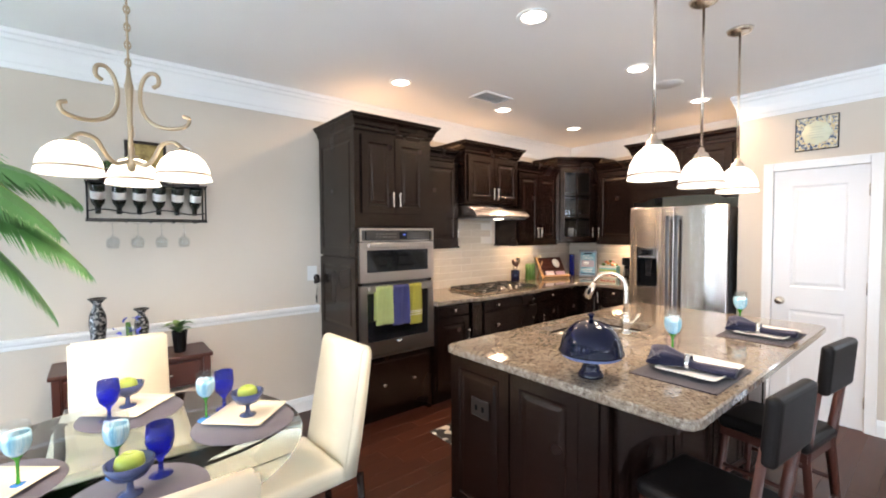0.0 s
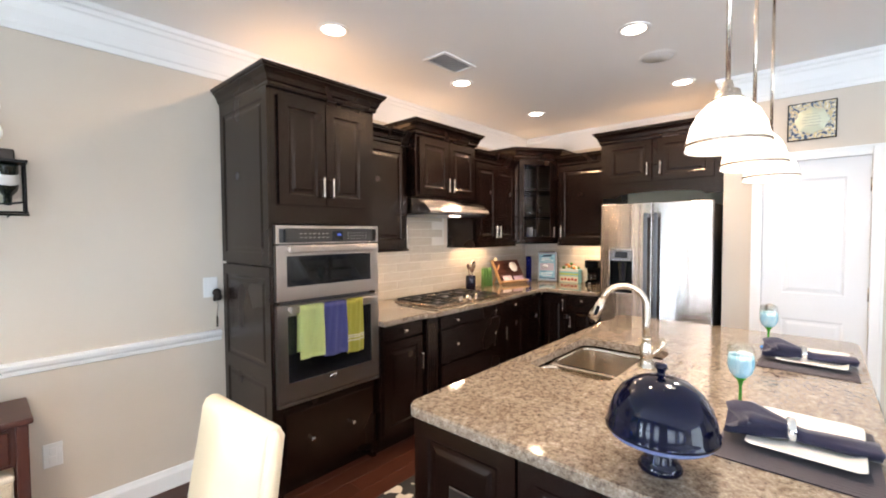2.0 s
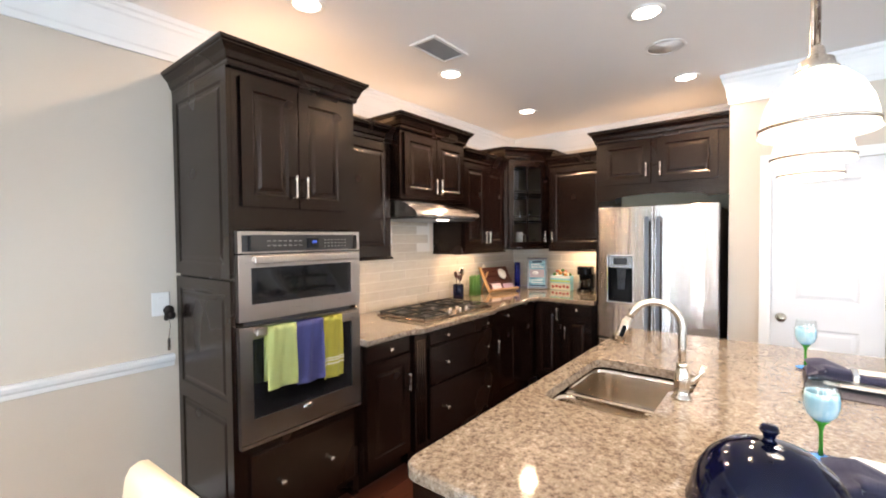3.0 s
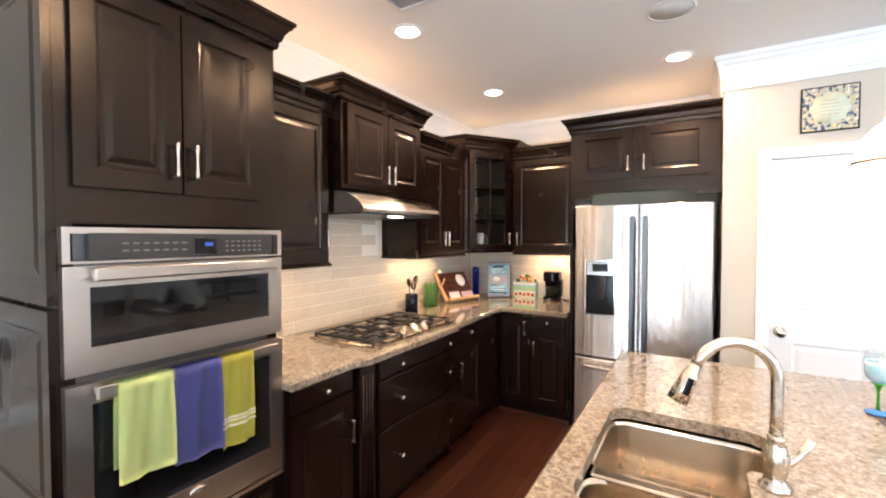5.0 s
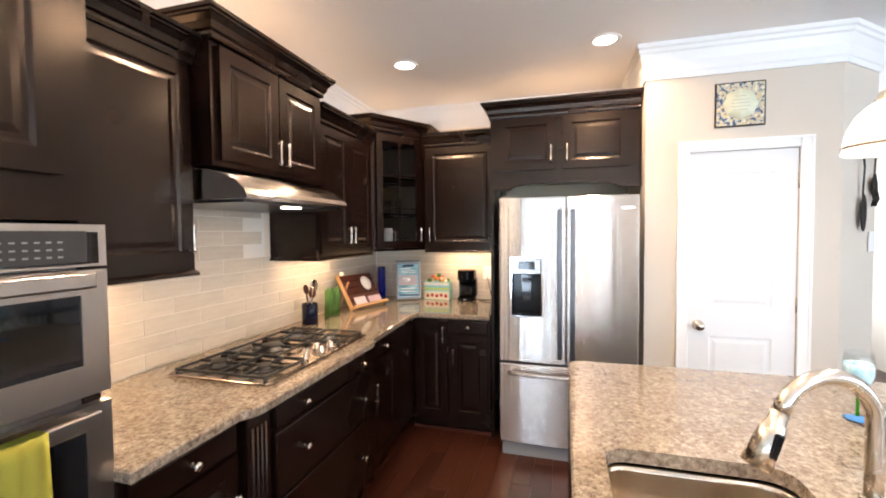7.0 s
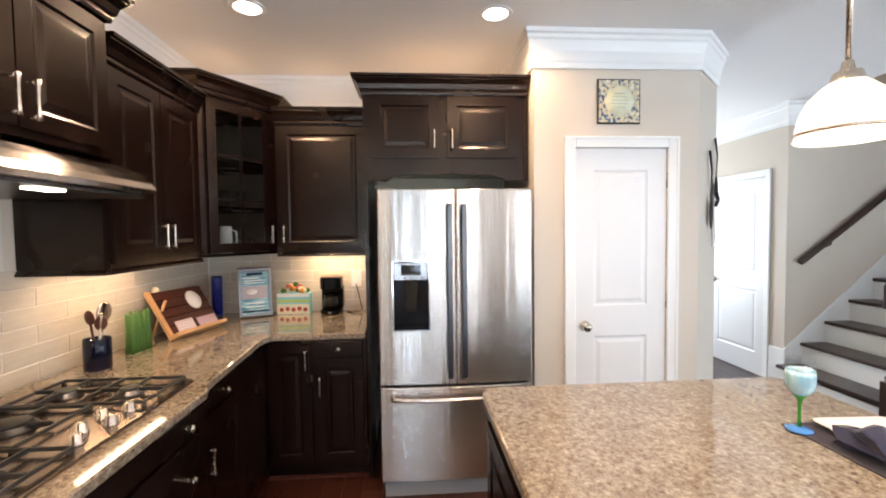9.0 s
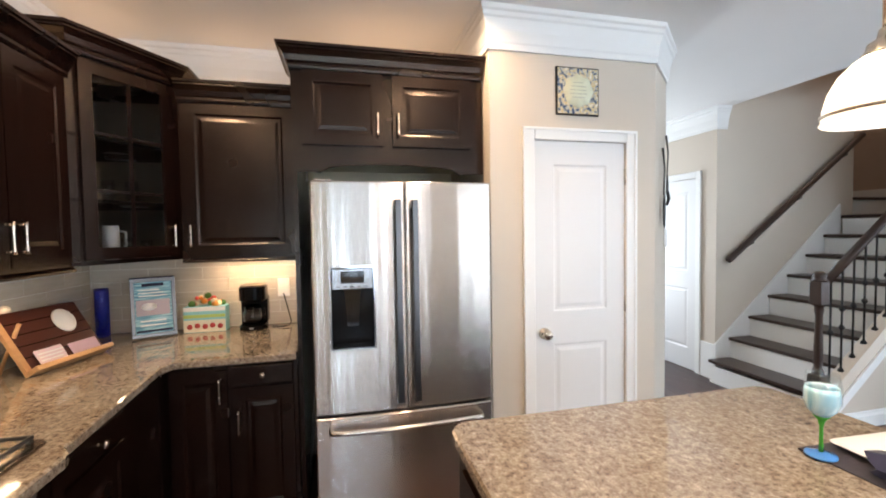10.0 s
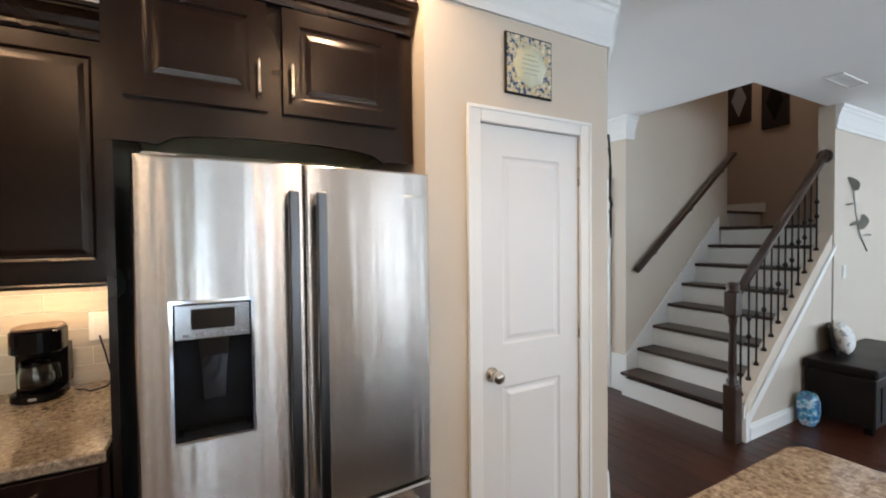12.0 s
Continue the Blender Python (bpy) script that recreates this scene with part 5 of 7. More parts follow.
def napkin_plate(x, y, rz, ang2):
    pm = thing("placemat", T(x, y, 0.9155, rz), "dark woven rectangular placemat on the island", "placemat", "island settings")
    part("weave", B(-0.21, 0.21, -0.16, 0.16, 0, 0.003), MAT_D, pm)
    rb = bmesh.new()
    for k in range(30):
        box(rb, -0.208 + k * 0.014, -0.198 + k * 0.014, -0.159, 0.159, 0.003, 0.0034)
    tagged(part("ribs", rb, MAT_D, pm), kind="stuff")
    pl = thing("plate", T(x + 0.030, y - 0.020, 0.9205, rz + ang2), "white rectangular china plate on a placemat", "plate", "island settings")
    bm = bmesh.new()
    rings = []
    for w, d, z in ((0.095, 0.070, 0.0), (0.120, 0.090, 0.003), (0.157, 0.114, 0.016), (0.160, 0.117, 0.018), (0.157, 0.114, 0.0195), (0.120, 0.090, 0.008), (0.095, 0.070, 0.006)):
        rings.append([bm.verts.new((px, py, z)) for px, py in rounded(-w, w, -d, d, 0.02, 4)])
    for a, b in zip(rings, rings[1:]):
        for i in range(len(a)):
            bm.faces.new((a[i], a[(i + 1) % len(a)], b[(i + 1) % len(a)], b[i])).smooth = True
    bm.faces.new(rings[-1])
    bm.faces.new(rings[0][::-1])
    part("dish", bm, CHINA, pl)
    nk = thing("napkin", T(x - 0.005, y - 0.010, 0.931, rz + ang2 - 84), "dark navy napkin gathered in a ring on a plate", "napkin", "island settings")
    bm = bmesh.new()
    n, m2 = 26, 20
    rows = []
    for i in range(n + 1):
        u = i / n
        xx = -0.150 + 0.30 * u
        pinch = 0.028 + 0.055 * max(0, 0.42 - u) / 0.42 + 0.022 * max(0, u - 0.5)
        h = 0.030 + 0.040 * max(0, 0.38 - abs(u - 0.14)) / 0.38
        row = []
        for j in range(m2):
            a = math.tau * j / m2
            f = 1 + 0.22 * math.sin(5 * a + u * 7) * (1 if u < 0.45 else 0.35) + 0.10 * math.sin(9 * a + 3 * u)
            row.append(bm.verts.new((xx + 0.018 * math.sin(3 * a) * (1 if u < 0.1 else 0.2), pinch * f * math.cos(a), max(0.0, h * 0.5 + h * 0.55 * f * math.sin(a)))))
        rows.append(row)
    for a, b in zip(rows, rows[1:]):
        for j in range(m2):
            bm.faces.new((a[j], a[(j + 1) % m2], b[(j + 1) % m2], b[j])).smooth = True
    bm.faces.new(rows[0][::-1])
    bm.faces.new(rows[-1])
    part("cloth", bm, NAPKIN, nk)
    part("ring", lathe([(0.031, -0.010), (0.034, -0.010), (0.035, 0.0), (0.034, 0.010), (0.031, 0.010)], 24), CHROME, nk, "silver napkin ring", pose(-0.02, 0, 0.022, 0, 90, 0))


napkin_plate(4.528, 3.33, 0, -2)
napkin_plate(5.50, 3.325, 0, -3)
tulip_glass(4.70, 3.474, 0.9205, 1.0, "island settings")
tulip_glass(5.665, 3.472, 0.9205, 1.0, "island settings")

cl = thing("cake_stand", T(4.165, 3.572, 0.9155) @ Matrix.Diagonal((1, 1, 1.07, 1)), "glossy navy blue domed cake stand on the island", "cake stand")
part("pedestal", lathe([(0, 0), (0.048, 0), (0.050, 0.006), (0.044, 0.018), (0.034, 0.030), (0.036, 0.036), (0.030, 0.042), (0.027, 0.055), (0.034, 0.065), (0.06, 0.072), (0.0, 0.072)], 36), NAVY, cl)
part("plate", lathe([(0, 0.072), (0.06, 0.072), (0.115, 0.078), (0.120, 0.084), (0.117, 0.088), (0.0, 0.084)], 44), mat("clear_rim", (0.35, 0.42, 0.75), 0.05, 0, Transmission_Weight=0.6), cl, "clear blue glass plate")
dome = part("dome", lathe([(0.121, 0.089), (0.126, 0.091), (0.126, 0.097), (0.121, 0.103), (0.118, 0.125), (0.108, 0.153), (0.089, 0.180), (0.062, 0.200), (0.03, 0.211), (0.0, 0.213), (0.0, 0.209), (0.03, 0.207), (0.06, 0.196), (0.086, 0.177), (0.105, 0.151), (0.115, 0.124), (0.118, 0.1)], 56), NAVY, cl)
part("dome_knob", lathe([(0, 0.211), (0.012, 0.212), (0.008, 0.218), (0.010, 0.226), (0.015, 0.232), (0.012, 0.240), (0.0, 0.242)], 20), NAVY, dome)

# ---------------------------------------------------------------- things on the worktop
ZT = 0.9155
cr = thing("utensil_crock", T(6.50, 5.985, ZT), "black crock with cooking utensils beside the cooktop", "utensil holder")
part("crock", lathe([(0, 0), (0.050, 0), (0.052, 0.004), (0.052, 0.135), (0.050, 0.138), (0.046, 0.135), (0.046, 0.01), (0, 0.01)], 28), NAVY, cr)
for i, (ax, ay, L, kind) in enumerate(((0.10, 0.05, 0.29, "ladle"), (-0.16, 0.05, 0.26, "spoon"), (0.02, -0.10, 0.27, "spoon"), (-0.08, -0.12, 0.24, "spoon"))):
    m = pose(0, 0, 0.012, math.degrees(ay) * 1.2, math.degrees(ax) * 1.2, 40 * i)
    u = part("utensil", tube([(0, 0, 0), (0, 0, L * 0.75)], 0.005, 8), STEEL if i < 2 else CHERRY, cr, m=m)
    hd = bmesh.ops.create_uvsphere
    bm = bmesh.new()
    hd(bm, u_segments=16, v_segments=10, radius=1.0)
    bmesh.ops.scale(bm, vec=((0.046, 0.012, 0.046) if kind == "ladle" else (0.024, 0.007, 0.034)), verts=bm.verts)
    for f in bm.faces:
        f.smooth = True
    part("utensil_head", bm, STEEL if i < 2 else CHERRY, u, m=pose(0, 0, L * 0.82))
gr = thing("grass_ornament", T(6.79, 5.99, ZT), "bundle of green decorative stalks on the worktop", "ornament")
rnd = random.Random(4)
GRASS = paint("green_stalk", (0.055, 0.15, 0.022), 0.5, 0.3, 0.1)
for k in range(16):
    x, y = -0.05 + 0.10 * (k % 8) / 7, -0.012 + 0.024 * (k // 8)
    part("stalk", tube([(1.3 * x, y, 0), (1.3 * x + rnd.uniform(-0.008, 0.008), y, 0.09), (x * 1.15 + rnd.uniform(-0.012, 0.012), y, 0.20 + rnd.uniform(-0.02, 0.01))], [0.013, 0.012, 0.008], 8), GRASS, gr)
bd = thing("recipe_board", T(7.16, 5.885, ZT, -14), "wooden easel board with recipe cards on the worktop", "recipe stand")
tilt = pose(0, 0, 0.012, -32, 0, 0)
pb = part("easel_frame", B(-0.20, -0.175, -0.01, 0.008, -0.005, 0.30), LIGHTW, bd, m=tilt)
part("ledge", B(-0.20, 0.20, -0.06, 0.012, -0.012, 0.010, 0.003), LIGHTW, bd, m=tilt)
part("board", B(-0.175, 0.20, -0.008, 0.008, 0.010, 0.29, 0.003), CHERRY, bd, m=tilt)
for k in range(1, 5):
    part("board_groove", B(-0.174, 0.199, -0.0095, -0.008, 0.012 + 0.055 * k, 0.015 + 0.055 * k), BLACK, bd, m=tilt)
egg = lathe([(0, 0), (0.055, 0), (0.05, 0.008), (0, 0.012)], 28)
bmesh.ops.scale(egg, vec=(1, 1.15, 1), verts=egg.verts)
part("spoon_rest", egg, CHINA, bd, "cream oval ornament", tilt @ pose(0.09, -0.009, 0.20, 90, 0, 0))
part("card", B(-0.14, -0.01, -0.022, -0.019, 0.012, 0.085), paint("pink_card", (0.72, 0.56, 0.58), 0.5), bd, "pale pink recipe card", tilt)
part("card", B(0.02, 0.17, -0.022, -0.019, 0.012, 0.075), paint("lilac_card", (0.55, 0.38, 0.45), 0.5), bd, "lilac recipe card", tilt)
bl = bmesh.new()
for k in range(3):
    box(bl, -0.13, -0.03 + 0.01 * k, -0.0235, -0.022, 0.03 + 0.016 * k, 0.036 + 0.016 * k)
part("card_lines", bl, WHITEP, bd, m=tilt)
part("easel_leg", tube([(-0.16, 0.16, 0.0), (-0.16, 0.06, 0.22)], 0.008, 8), LIGHTW, bd)
part("clip_figure", lathe([(0, 0), (0.02, 0), (0.022, 0.02), (0.012, 0.035), (0, 0.04)], 14), CREAMCH, bd, "small cream ornament", tilt @ T(-0.12, 0, 0.29))
single("vase", lathe([(0, 0), (0.034, 0), (0.036, 0.01), (0.036, 0.27), (0.034, 0.285), (0.031, 0.27), (0.031, 0.015), (0, 0.015)], 28), COBALT, "tall cobalt blue glass vase on the worktop", "vase", T(7.73, 6.02, ZT))

PRINT = mat("menu_print", (0.5, 0.6, 0.65), 0.4)
set_in(PRINT, "Base Color", ramp(PRINT, noise_tex(PRINT, coords(PRINT, (3, 3, 40)), 3, 3), [(0.40, (0.06, 0.20, 0.30)), (0.50, (0.16, 0.38, 0.46)), (0.62, (0.36, 0.56, 0.62))]))
pf = thing("picture_frame", T(7.56, 5.80, ZT, -64) @ Matrix.Diagonal((0.88, 1, 1, 1)), "silver framed print leaning on the tile wall", "picture frame")
lean = pose(0, 0, 0.006, -9, 0, 0)
fb = bmesh.new()
for a in ((0, 0.25, 0, 0.022), (0, 0.25, 0.318, 0.34), (0, 0.022, 0.022, 0.318), (0.228, 0.25, 0.022, 0.318)):
    box(fb, a[0], a[1], -0.012, 0.008, a[2], a[3], 0.003)
part("frame", fb, mat("pewter", (0.22, 0.225, 0.235), 0.35, 0.9), pf, m=lean)
part("print", B(0.022, 0.228, -0.004, 0.004, 0.022, 0.318), PRINT, pf, "teal printed page", lean)
part("top_edge", B(0.0, 0.25, -0.0135, 0.009, 0.3405, 0.347, 0.002), NAPKIN, pf, "dark top edge", lean)
part("print_heading", B(0.065, 0.185, -0.0055, -0.004, 0.292, 0.31), NAPKIN, pf, m=lean)
part("print_picture", B(0.03, 0.215, -0.0055, -0.004, 0.125, 0.215), paint("rose_grey_ink", (0.42, 0.36, 0.40), 0.4, 0.3), pf, "rose-grey picture", lean)
part("print_band", B(0.026, 0.224, -0.0055, -0.004, 0.03, 0.042), NAPKIN, pf, m=lean)
oval = lathe([(0, 0), (0.028, 0), (0.028, 0.001), (0, 0.001)], 24)
bmesh.ops.scale(oval, vec=(1.5, 0.8, 1), verts=oval.verts)
part("print_oval", oval, WHITEP, pf, m=lean @ pose(0.10, -0.0055, 0.175, 90, 0, 0))
for k in range(3):
    part("print_line", B(0.045, 0.20 - 0.02 * k, -0.0055, -0.004, 0.235 + 0.017 * k, 0.240 + 0.017 * k), WHITEP, pf, m=lean)
for k in range(2):
    part("print_line", B(0.05, 0.19, -0.0055, -0.004, 0.065 + 0.025 * k, 0.072 + 0.025 * k), WHITEP, pf, m=lean)

ck = thing("recipe_box", T(7.675, 5.577, ZT, -90), "striped recipe box with fruit ornament on top", "recipe box")
part("box", B(0, 0.235, 0, 0.09, 0, 0.155, 0.003), paint("aqua_card", (0.25, 0.58, 0.60), 0.5), ck)
part("stripe", B(0.002, 0.233, -0.002, 0, 0.002, 0.075), paint("cream_card", (0.72, 0.66, 0.5), 0.5), ck, "cream band with red fruit")
part("stripe", B(0.002, 0.233, -0.002, 0, 0.088, 0.108), paint("lime_card", (0.45, 0.58, 0.15), 0.5), ck, "lime band")
part("stripe", B(0.002, 0.233, -0.002, 0, 0.128, 0.153), CHINA, ck, "white band")
REDF = paint("red_fruit", (0.45, 0.04, 0.03), 0.35, 0.2, 0.02)
for k in range(5):
    part("fruit_print", lathe([(0, 0), (0.016, 0), (0.014, 0.002), (0, 0.002)], 14), REDF, ck, m=pose(0.035 + 0.042 * k, -0.002, 0.035 + 0.006 * (k % 2), 90, 0, 0))
cols = [REDF, GRASS, paint("orange_fruit", (0.6, 0.22, 0.03), 0.4, 0.2, 0.02), CREAMCH]
for k in range(18):
    bm = bmesh.new()
    bmesh.ops.create_icosphere(bm, subdivisions=2, radius=rnd.uniform(0.012, 0.024))
    for f in bm.faces:
        f.smooth = True
    part("fruit", bm, cols[k % 4], ck, m=T(0.03 + 0.175 * ((k * 7) % 18) / 17, 0.045 + rnd.uniform(-0.025, 0.025), 0.168 + (0.03 if 0.2 < ((k * 7) % 18) / 17 < 0.8 else 0) * rnd.random() * 1.6))

cm = thing("coffee_maker", T(7.612, 5.264, ZT, -90) @ Matrix.Diagonal((0.95, 0.95, 0.97, 1)), "black drip coffee maker with glass carafe", "coffee maker")
part("base", slab(rounded(0, 0.165, 0.0, 0.19, 0.065), 0, 0.035, (), 0.006), BLACK, cm)
part("column", B(0.0, 0.165, 0.115, 0.19, 0.035, 0.20, 0.006, 2), BLACK, cm)
part("reservoir", slab(rounded(0.0, 0.165, 0.002, 0.19, 0.065), 0.185, 0.275, (), 0.006), BLACK, cm)
part("lid", slab(rounded(0.006, 0.159, 0.008, 0.184, 0.062), 0.2755, 0.285, (), 0.003), mat("brown_lid", (0.10, 0.06, 0.04), 0.3), cm)
cf = part("carafe", lathe([(0, 0.036), (0.045, 0.036), (0.058, 0.06), (0.058, 0.10), (0.044, 0.14), (0.046, 0.155), (0.043, 0.155), (0.041, 0.14), (0.055, 0.10), (0.055, 0.062), (0.043, 0.04), (0, 0.04)], 28), CLEAR, cm, "clear glass carafe", T(0.08, 0.058, 0))
part("carafe_band", lathe([(0.047, 0.135), (0.050, 0.137), (0.050, 0.148), (0.047, 0.15)], 28), BLACK, cf)
part("carafe_handle", tube([(0.045, -0.02, 0.145), (0.075, -0.035, 0.14), (0.08, -0.038, 0.09), (0.055, -0.025, 0.06)], 0.007, 8), BLACK, cf)
part("switch", B(0.07, 0.095, -0.004, 0.003, 0.012, 0.022, 0.002), GREYP, cm)
single("power_cord", tube([(7.72, 5.08, ZT + 0.004), (7.70, 5.05, ZT + 0.004), (7.66, 5.03, ZT + 0.006), (7.68, 4.98, ZT + 0.01), (7.74, 4.97, ZT + 0.02), (7.79, 5.00, ZT + 0.12), (7.797, 5.02, ZT + 0.20)], 0.0035, 8), BLACK, "black power cord of the coffee maker", "cord")


def plate_cover(x, y, z, rz, w, h, label, slots=2, material=None):
    p = thing("outlet" if slots > 1 else "light_switch", T(x, y, z, rz), label, "outlet" if slots > 1 else "switch")
    part("cover", B(-w / 2, w / 2, -0.006, 0, -h / 2, h / 2, 0.003), material or WHITEP, p)
    for k in range(slots):
        zz = (k - (slots - 1) / 2) * 0.045
        part("rocker" if slots == 1 else "socket", B(-0.016, 0.016, -0.009, -0.006, zz - 0.017 * (2 if slots == 1 else 1), zz + 0.017 * (2 if slots == 1 else 1), 0.002), WHITEP, p)
    return p


plate_cover(XB - 0.0105, 5.02, 1.155, -90, 0.075, 0.12, "white double outlet on the tile wall")
plate_cover(4.045, YA - 0.001, 1.165, 0, 0.085, 0.125, "white switch plate on the beige wall", 1)
plate_cover(3.30, YA - 0.001, 0.40, 0, 0.075, 0.12, "white double outlet above the baseboard")
ky = thing("key_bunch", T(4.075, YA - 0.02, 1.13), "dark key bunch hanging beside the switch", "keys")
for k, (dx, dz, r) in enumerate(((0.0, 0.0, 0.026), (0.012, -0.03, 0.022), (-0.012, -0.035, 0.02))):
    part("key_head", lathe([(0, 0), (r, 0), (r, 0.006), (0, 0.008)], 18), BRONZE, ky, m=pose(dx, 0, dz, 90, 0, 20 * k))
part("chain", tube([(0, -0.004, -0.02), (0.004, -0.004, -0.09), (-0.004, -0.004, -0.15)], 0.0025, 6), NICKEL, ky)
part("key", B(-0.010, 0.004, -0.006, -0.002, -0.215, -0.15, 0.001), NICKEL, ky)

rg = thing("rug", T(4.53, 4.56, 0.001), "small black and cream patterned floor rug", "rug")
RUGM = mat("rug_pattern", (0.5, 0.45, 0.38), 0.95)
set_in(RUGM, "Base Color", ramp(RUGM, noise_tex(RUGM, coords(RUGM), 14, 1), [(0.46, (0.55, 0.50, 0.42)), (0.50, (0.02, 0.018, 0.016))]))
bump(RUGM, noise_tex(RUGM, coords(RUGM), 300, 2), 0.6, 0.004)
part("rug_top", B(0, 0.75, 0, 0.56, 0, 0.012, 0.005), RUGM, rg)


# ---------------------------------------------------------------- bar stools
def bar_stool(x, y, rz):
    s = thing("bar_stool", T(x, y, 0, rz), "dark leather bar stool with red-brown wooden legs", "bar stool", "stools at the island")
    part("seat", B(-0.175, 0.175, -0.19, 0.19, 0.515, 0.58, 0.028, 4), DARKL, s)
    part("seat_frame", B(-0.16, 0.16, -0.175, 0.175, 0.475, 0.515), CHERRY, s)
    bk = B(-0.157, 0.157, -0.024, 0.024, 0.79, 1.01, 0.02, 4)
    part("backrest", bk, DARKL, s, m=pose(0, -0.205, 0, 4, 0, 0) @ T(0, 0.045, 0))
    for sx in (-1, 1):
        part("leg", tube([(sx * 0.165, 0.20, 0.0), (sx * 0.14, 0.16, 0.50)], [0.017, 0.022], 4), CHERRY, s)
        part("leg", tube([(sx * 0.165, -0.21, 0.0), (sx * 0.14, -0.165, 0.50), (sx * 0.14, -0.205, 0.84)], [0.017, 0.022, 0.018], 4), CHERRY, s)
        part("stretcher", tube([(sx * 0.156, 0.19, 0.17), (sx * 0.156, -0.19, 0.17)], 0.011, 8), CHERRY, s)
        part("stretcher", tube([(sx * 0.150, 0.185, 0.32), (sx * 0.150, -0.19, 0.32)], 0.011, 8), CHERRY, s)
    part("footrest", tube([(-0.155, 0.19, 0.24), (0.155, 0.19, 0.24)], 0.012, 8), CHERRY, s)
    part("footrest", tube([(-0.155, -0.19, 0.24), (0.155, -0.19, 0.24)], 0.012, 8), CHERRY, s)
    return s


bar_stool(4.32, 3.185, -6)
bar_stool(5.19, 3.185, -8)

# ---------------------------------------------------------------- dining corner
TX, TY, TZ = 2.70, 4.46, 0.745
tb = thing("dining_table", T(TX, TY), "round smoked glass dining table on a dark metal base", "dining table")
part("tabletop", lathe([(0, TZ - 0.012), (0.57, TZ - 0.012), (0.575, TZ - 0.009), (0.575, TZ - 0.003), (0.57, TZ), (0, TZ)], 72), SMOKE, tb)
for k in range(4):
    a = radians(25 + 90 * k)
    c, s_ = math.cos(a), math.sin(a)
    part("leg", tube([(0.47 * c, 0.47 * s_, TZ - 0.02), (0.44 * c, 0.44 * s_, TZ - 0.10), (0.30 * c, 0.30 * s_, 0.42), (0.16 * c, 0.16 * s_, 0.25), (0.22 * c, 0.22 * s_, 0.08), (0.36 * c, 0.36 * s_, 0.0)], 0.016, 10), BRONZE, tb)
    part("glass_support", lathe([(0, TZ - 0.022), (0.025, TZ - 0.022), (0.025, TZ - 0.0125), (0, TZ - 0.0125)], 18), BRONZE, tb, m=T(0.47 * c, 0.47 * s_))
part("ring", lathe([(0.15, 0.245), (0.165, 0.235), (0.18, 0.25), (0.165, 0.262), (0.15, 0.245)], 36), BRONZE, tb)


def parsons_chair(x, y, rz):
    """Seat towards +y from its back; the back's top outer edge stands over y = 0."""
    c = thing("dining_chair", T(x, y, 0, rz) @ Matrix.Diagonal((0.96, 1, 0.968, 1)), "cream leather high-back dining chair", "chair", "chairs round the table")
    part("seat", B(-0.215, 0.215, 0.15, 0.54, 0.385, 0.475, 0.03, 4), CREAM, c)
    front = [(0.165, 0.39), (0.135, 0.55), (0.100, 0.75), (0.068, 0.92), (0.060, 0.975)]
    rear = [(0.012, 1.0), (-0.002, 0.97), (0.028, 0.75), (0.060, 0.55), (0.090, 0.39)]
    top = [(0.05, 0.995), (0.03, 1.004)]
    bk = prism(front + top + rear, -0.212, 0.212, "x")
    bmesh.ops.bevel(bk, geom=[e for e in bk.edges if abs(e.verts[0].co.x - e.verts[1].co.x) < 1e-5], offset=0.014, segments=3, affect="EDGES")
    for f in bk.faces:
        f.smooth = True
    part("backrest", bk, CREAM, c)
    for sx in (-1, 1):
        part("leg", tube([(sx * 0.185, 0.47, 0.0), (sx * 0.19, 0.465, 0.39)], [0.016, 0.022], 4), ESPRESSO, c)
        part("leg", tube([(sx * 0.185, 0.035, 0.0), (sx * 0.19, 0.065, 0.39)], [0.016, 0.022], 4), ESPRESSO, c)
    return c


parsons_chair(2.713, 5.40, 180)
parsons_chair(3.61, 4.57, 93)
parsons_chair(2.70, 3.61, 0)

MATC = fabric("grey_mat", (0.05, 0.043, 0.056), (0.095, 0.085, 0.105), 260)
APPLE = paint("green_apple", (0.30, 0.38, 0.055), 0.3, 0.2, 0.02)
BOWLG = mat("blue_grey_glass", (0.10, 0.13, 0.28), 0.08, 0, Transmission_Weight=0.45)


def square_plate(x, y, rz):
    p = thing("plate", T(x, y, TZ + 0.0055, rz), "cream square plate on a round placemat", "plate", "table settings")
    bm = bmesh.new()
    rings = []
    for w, z in ((0.08, 0.0), (0.09, 0.003), (0.118, 0.010), (0.120, 0.012), (0.118, 0.0135), (0.09, 0.007), (0.08, 0.006)):
        rings.append([bm.verts.new((px, py, z)) for px, py in rounded(-w, w, -w, w, 0.008, 3)])
    for a, b in zip(rings, rings[1:]):
        for i in range(len(a)):
            bm.faces.new((a[i], a[(i + 1) % len(a)], b[(i + 1) % len(a)], b[i])).smooth = True
    bm.faces.new(rings[-1])
    bm.faces.new(rings[0][::-1])
    part("dish", bm, CREAMCH, p)


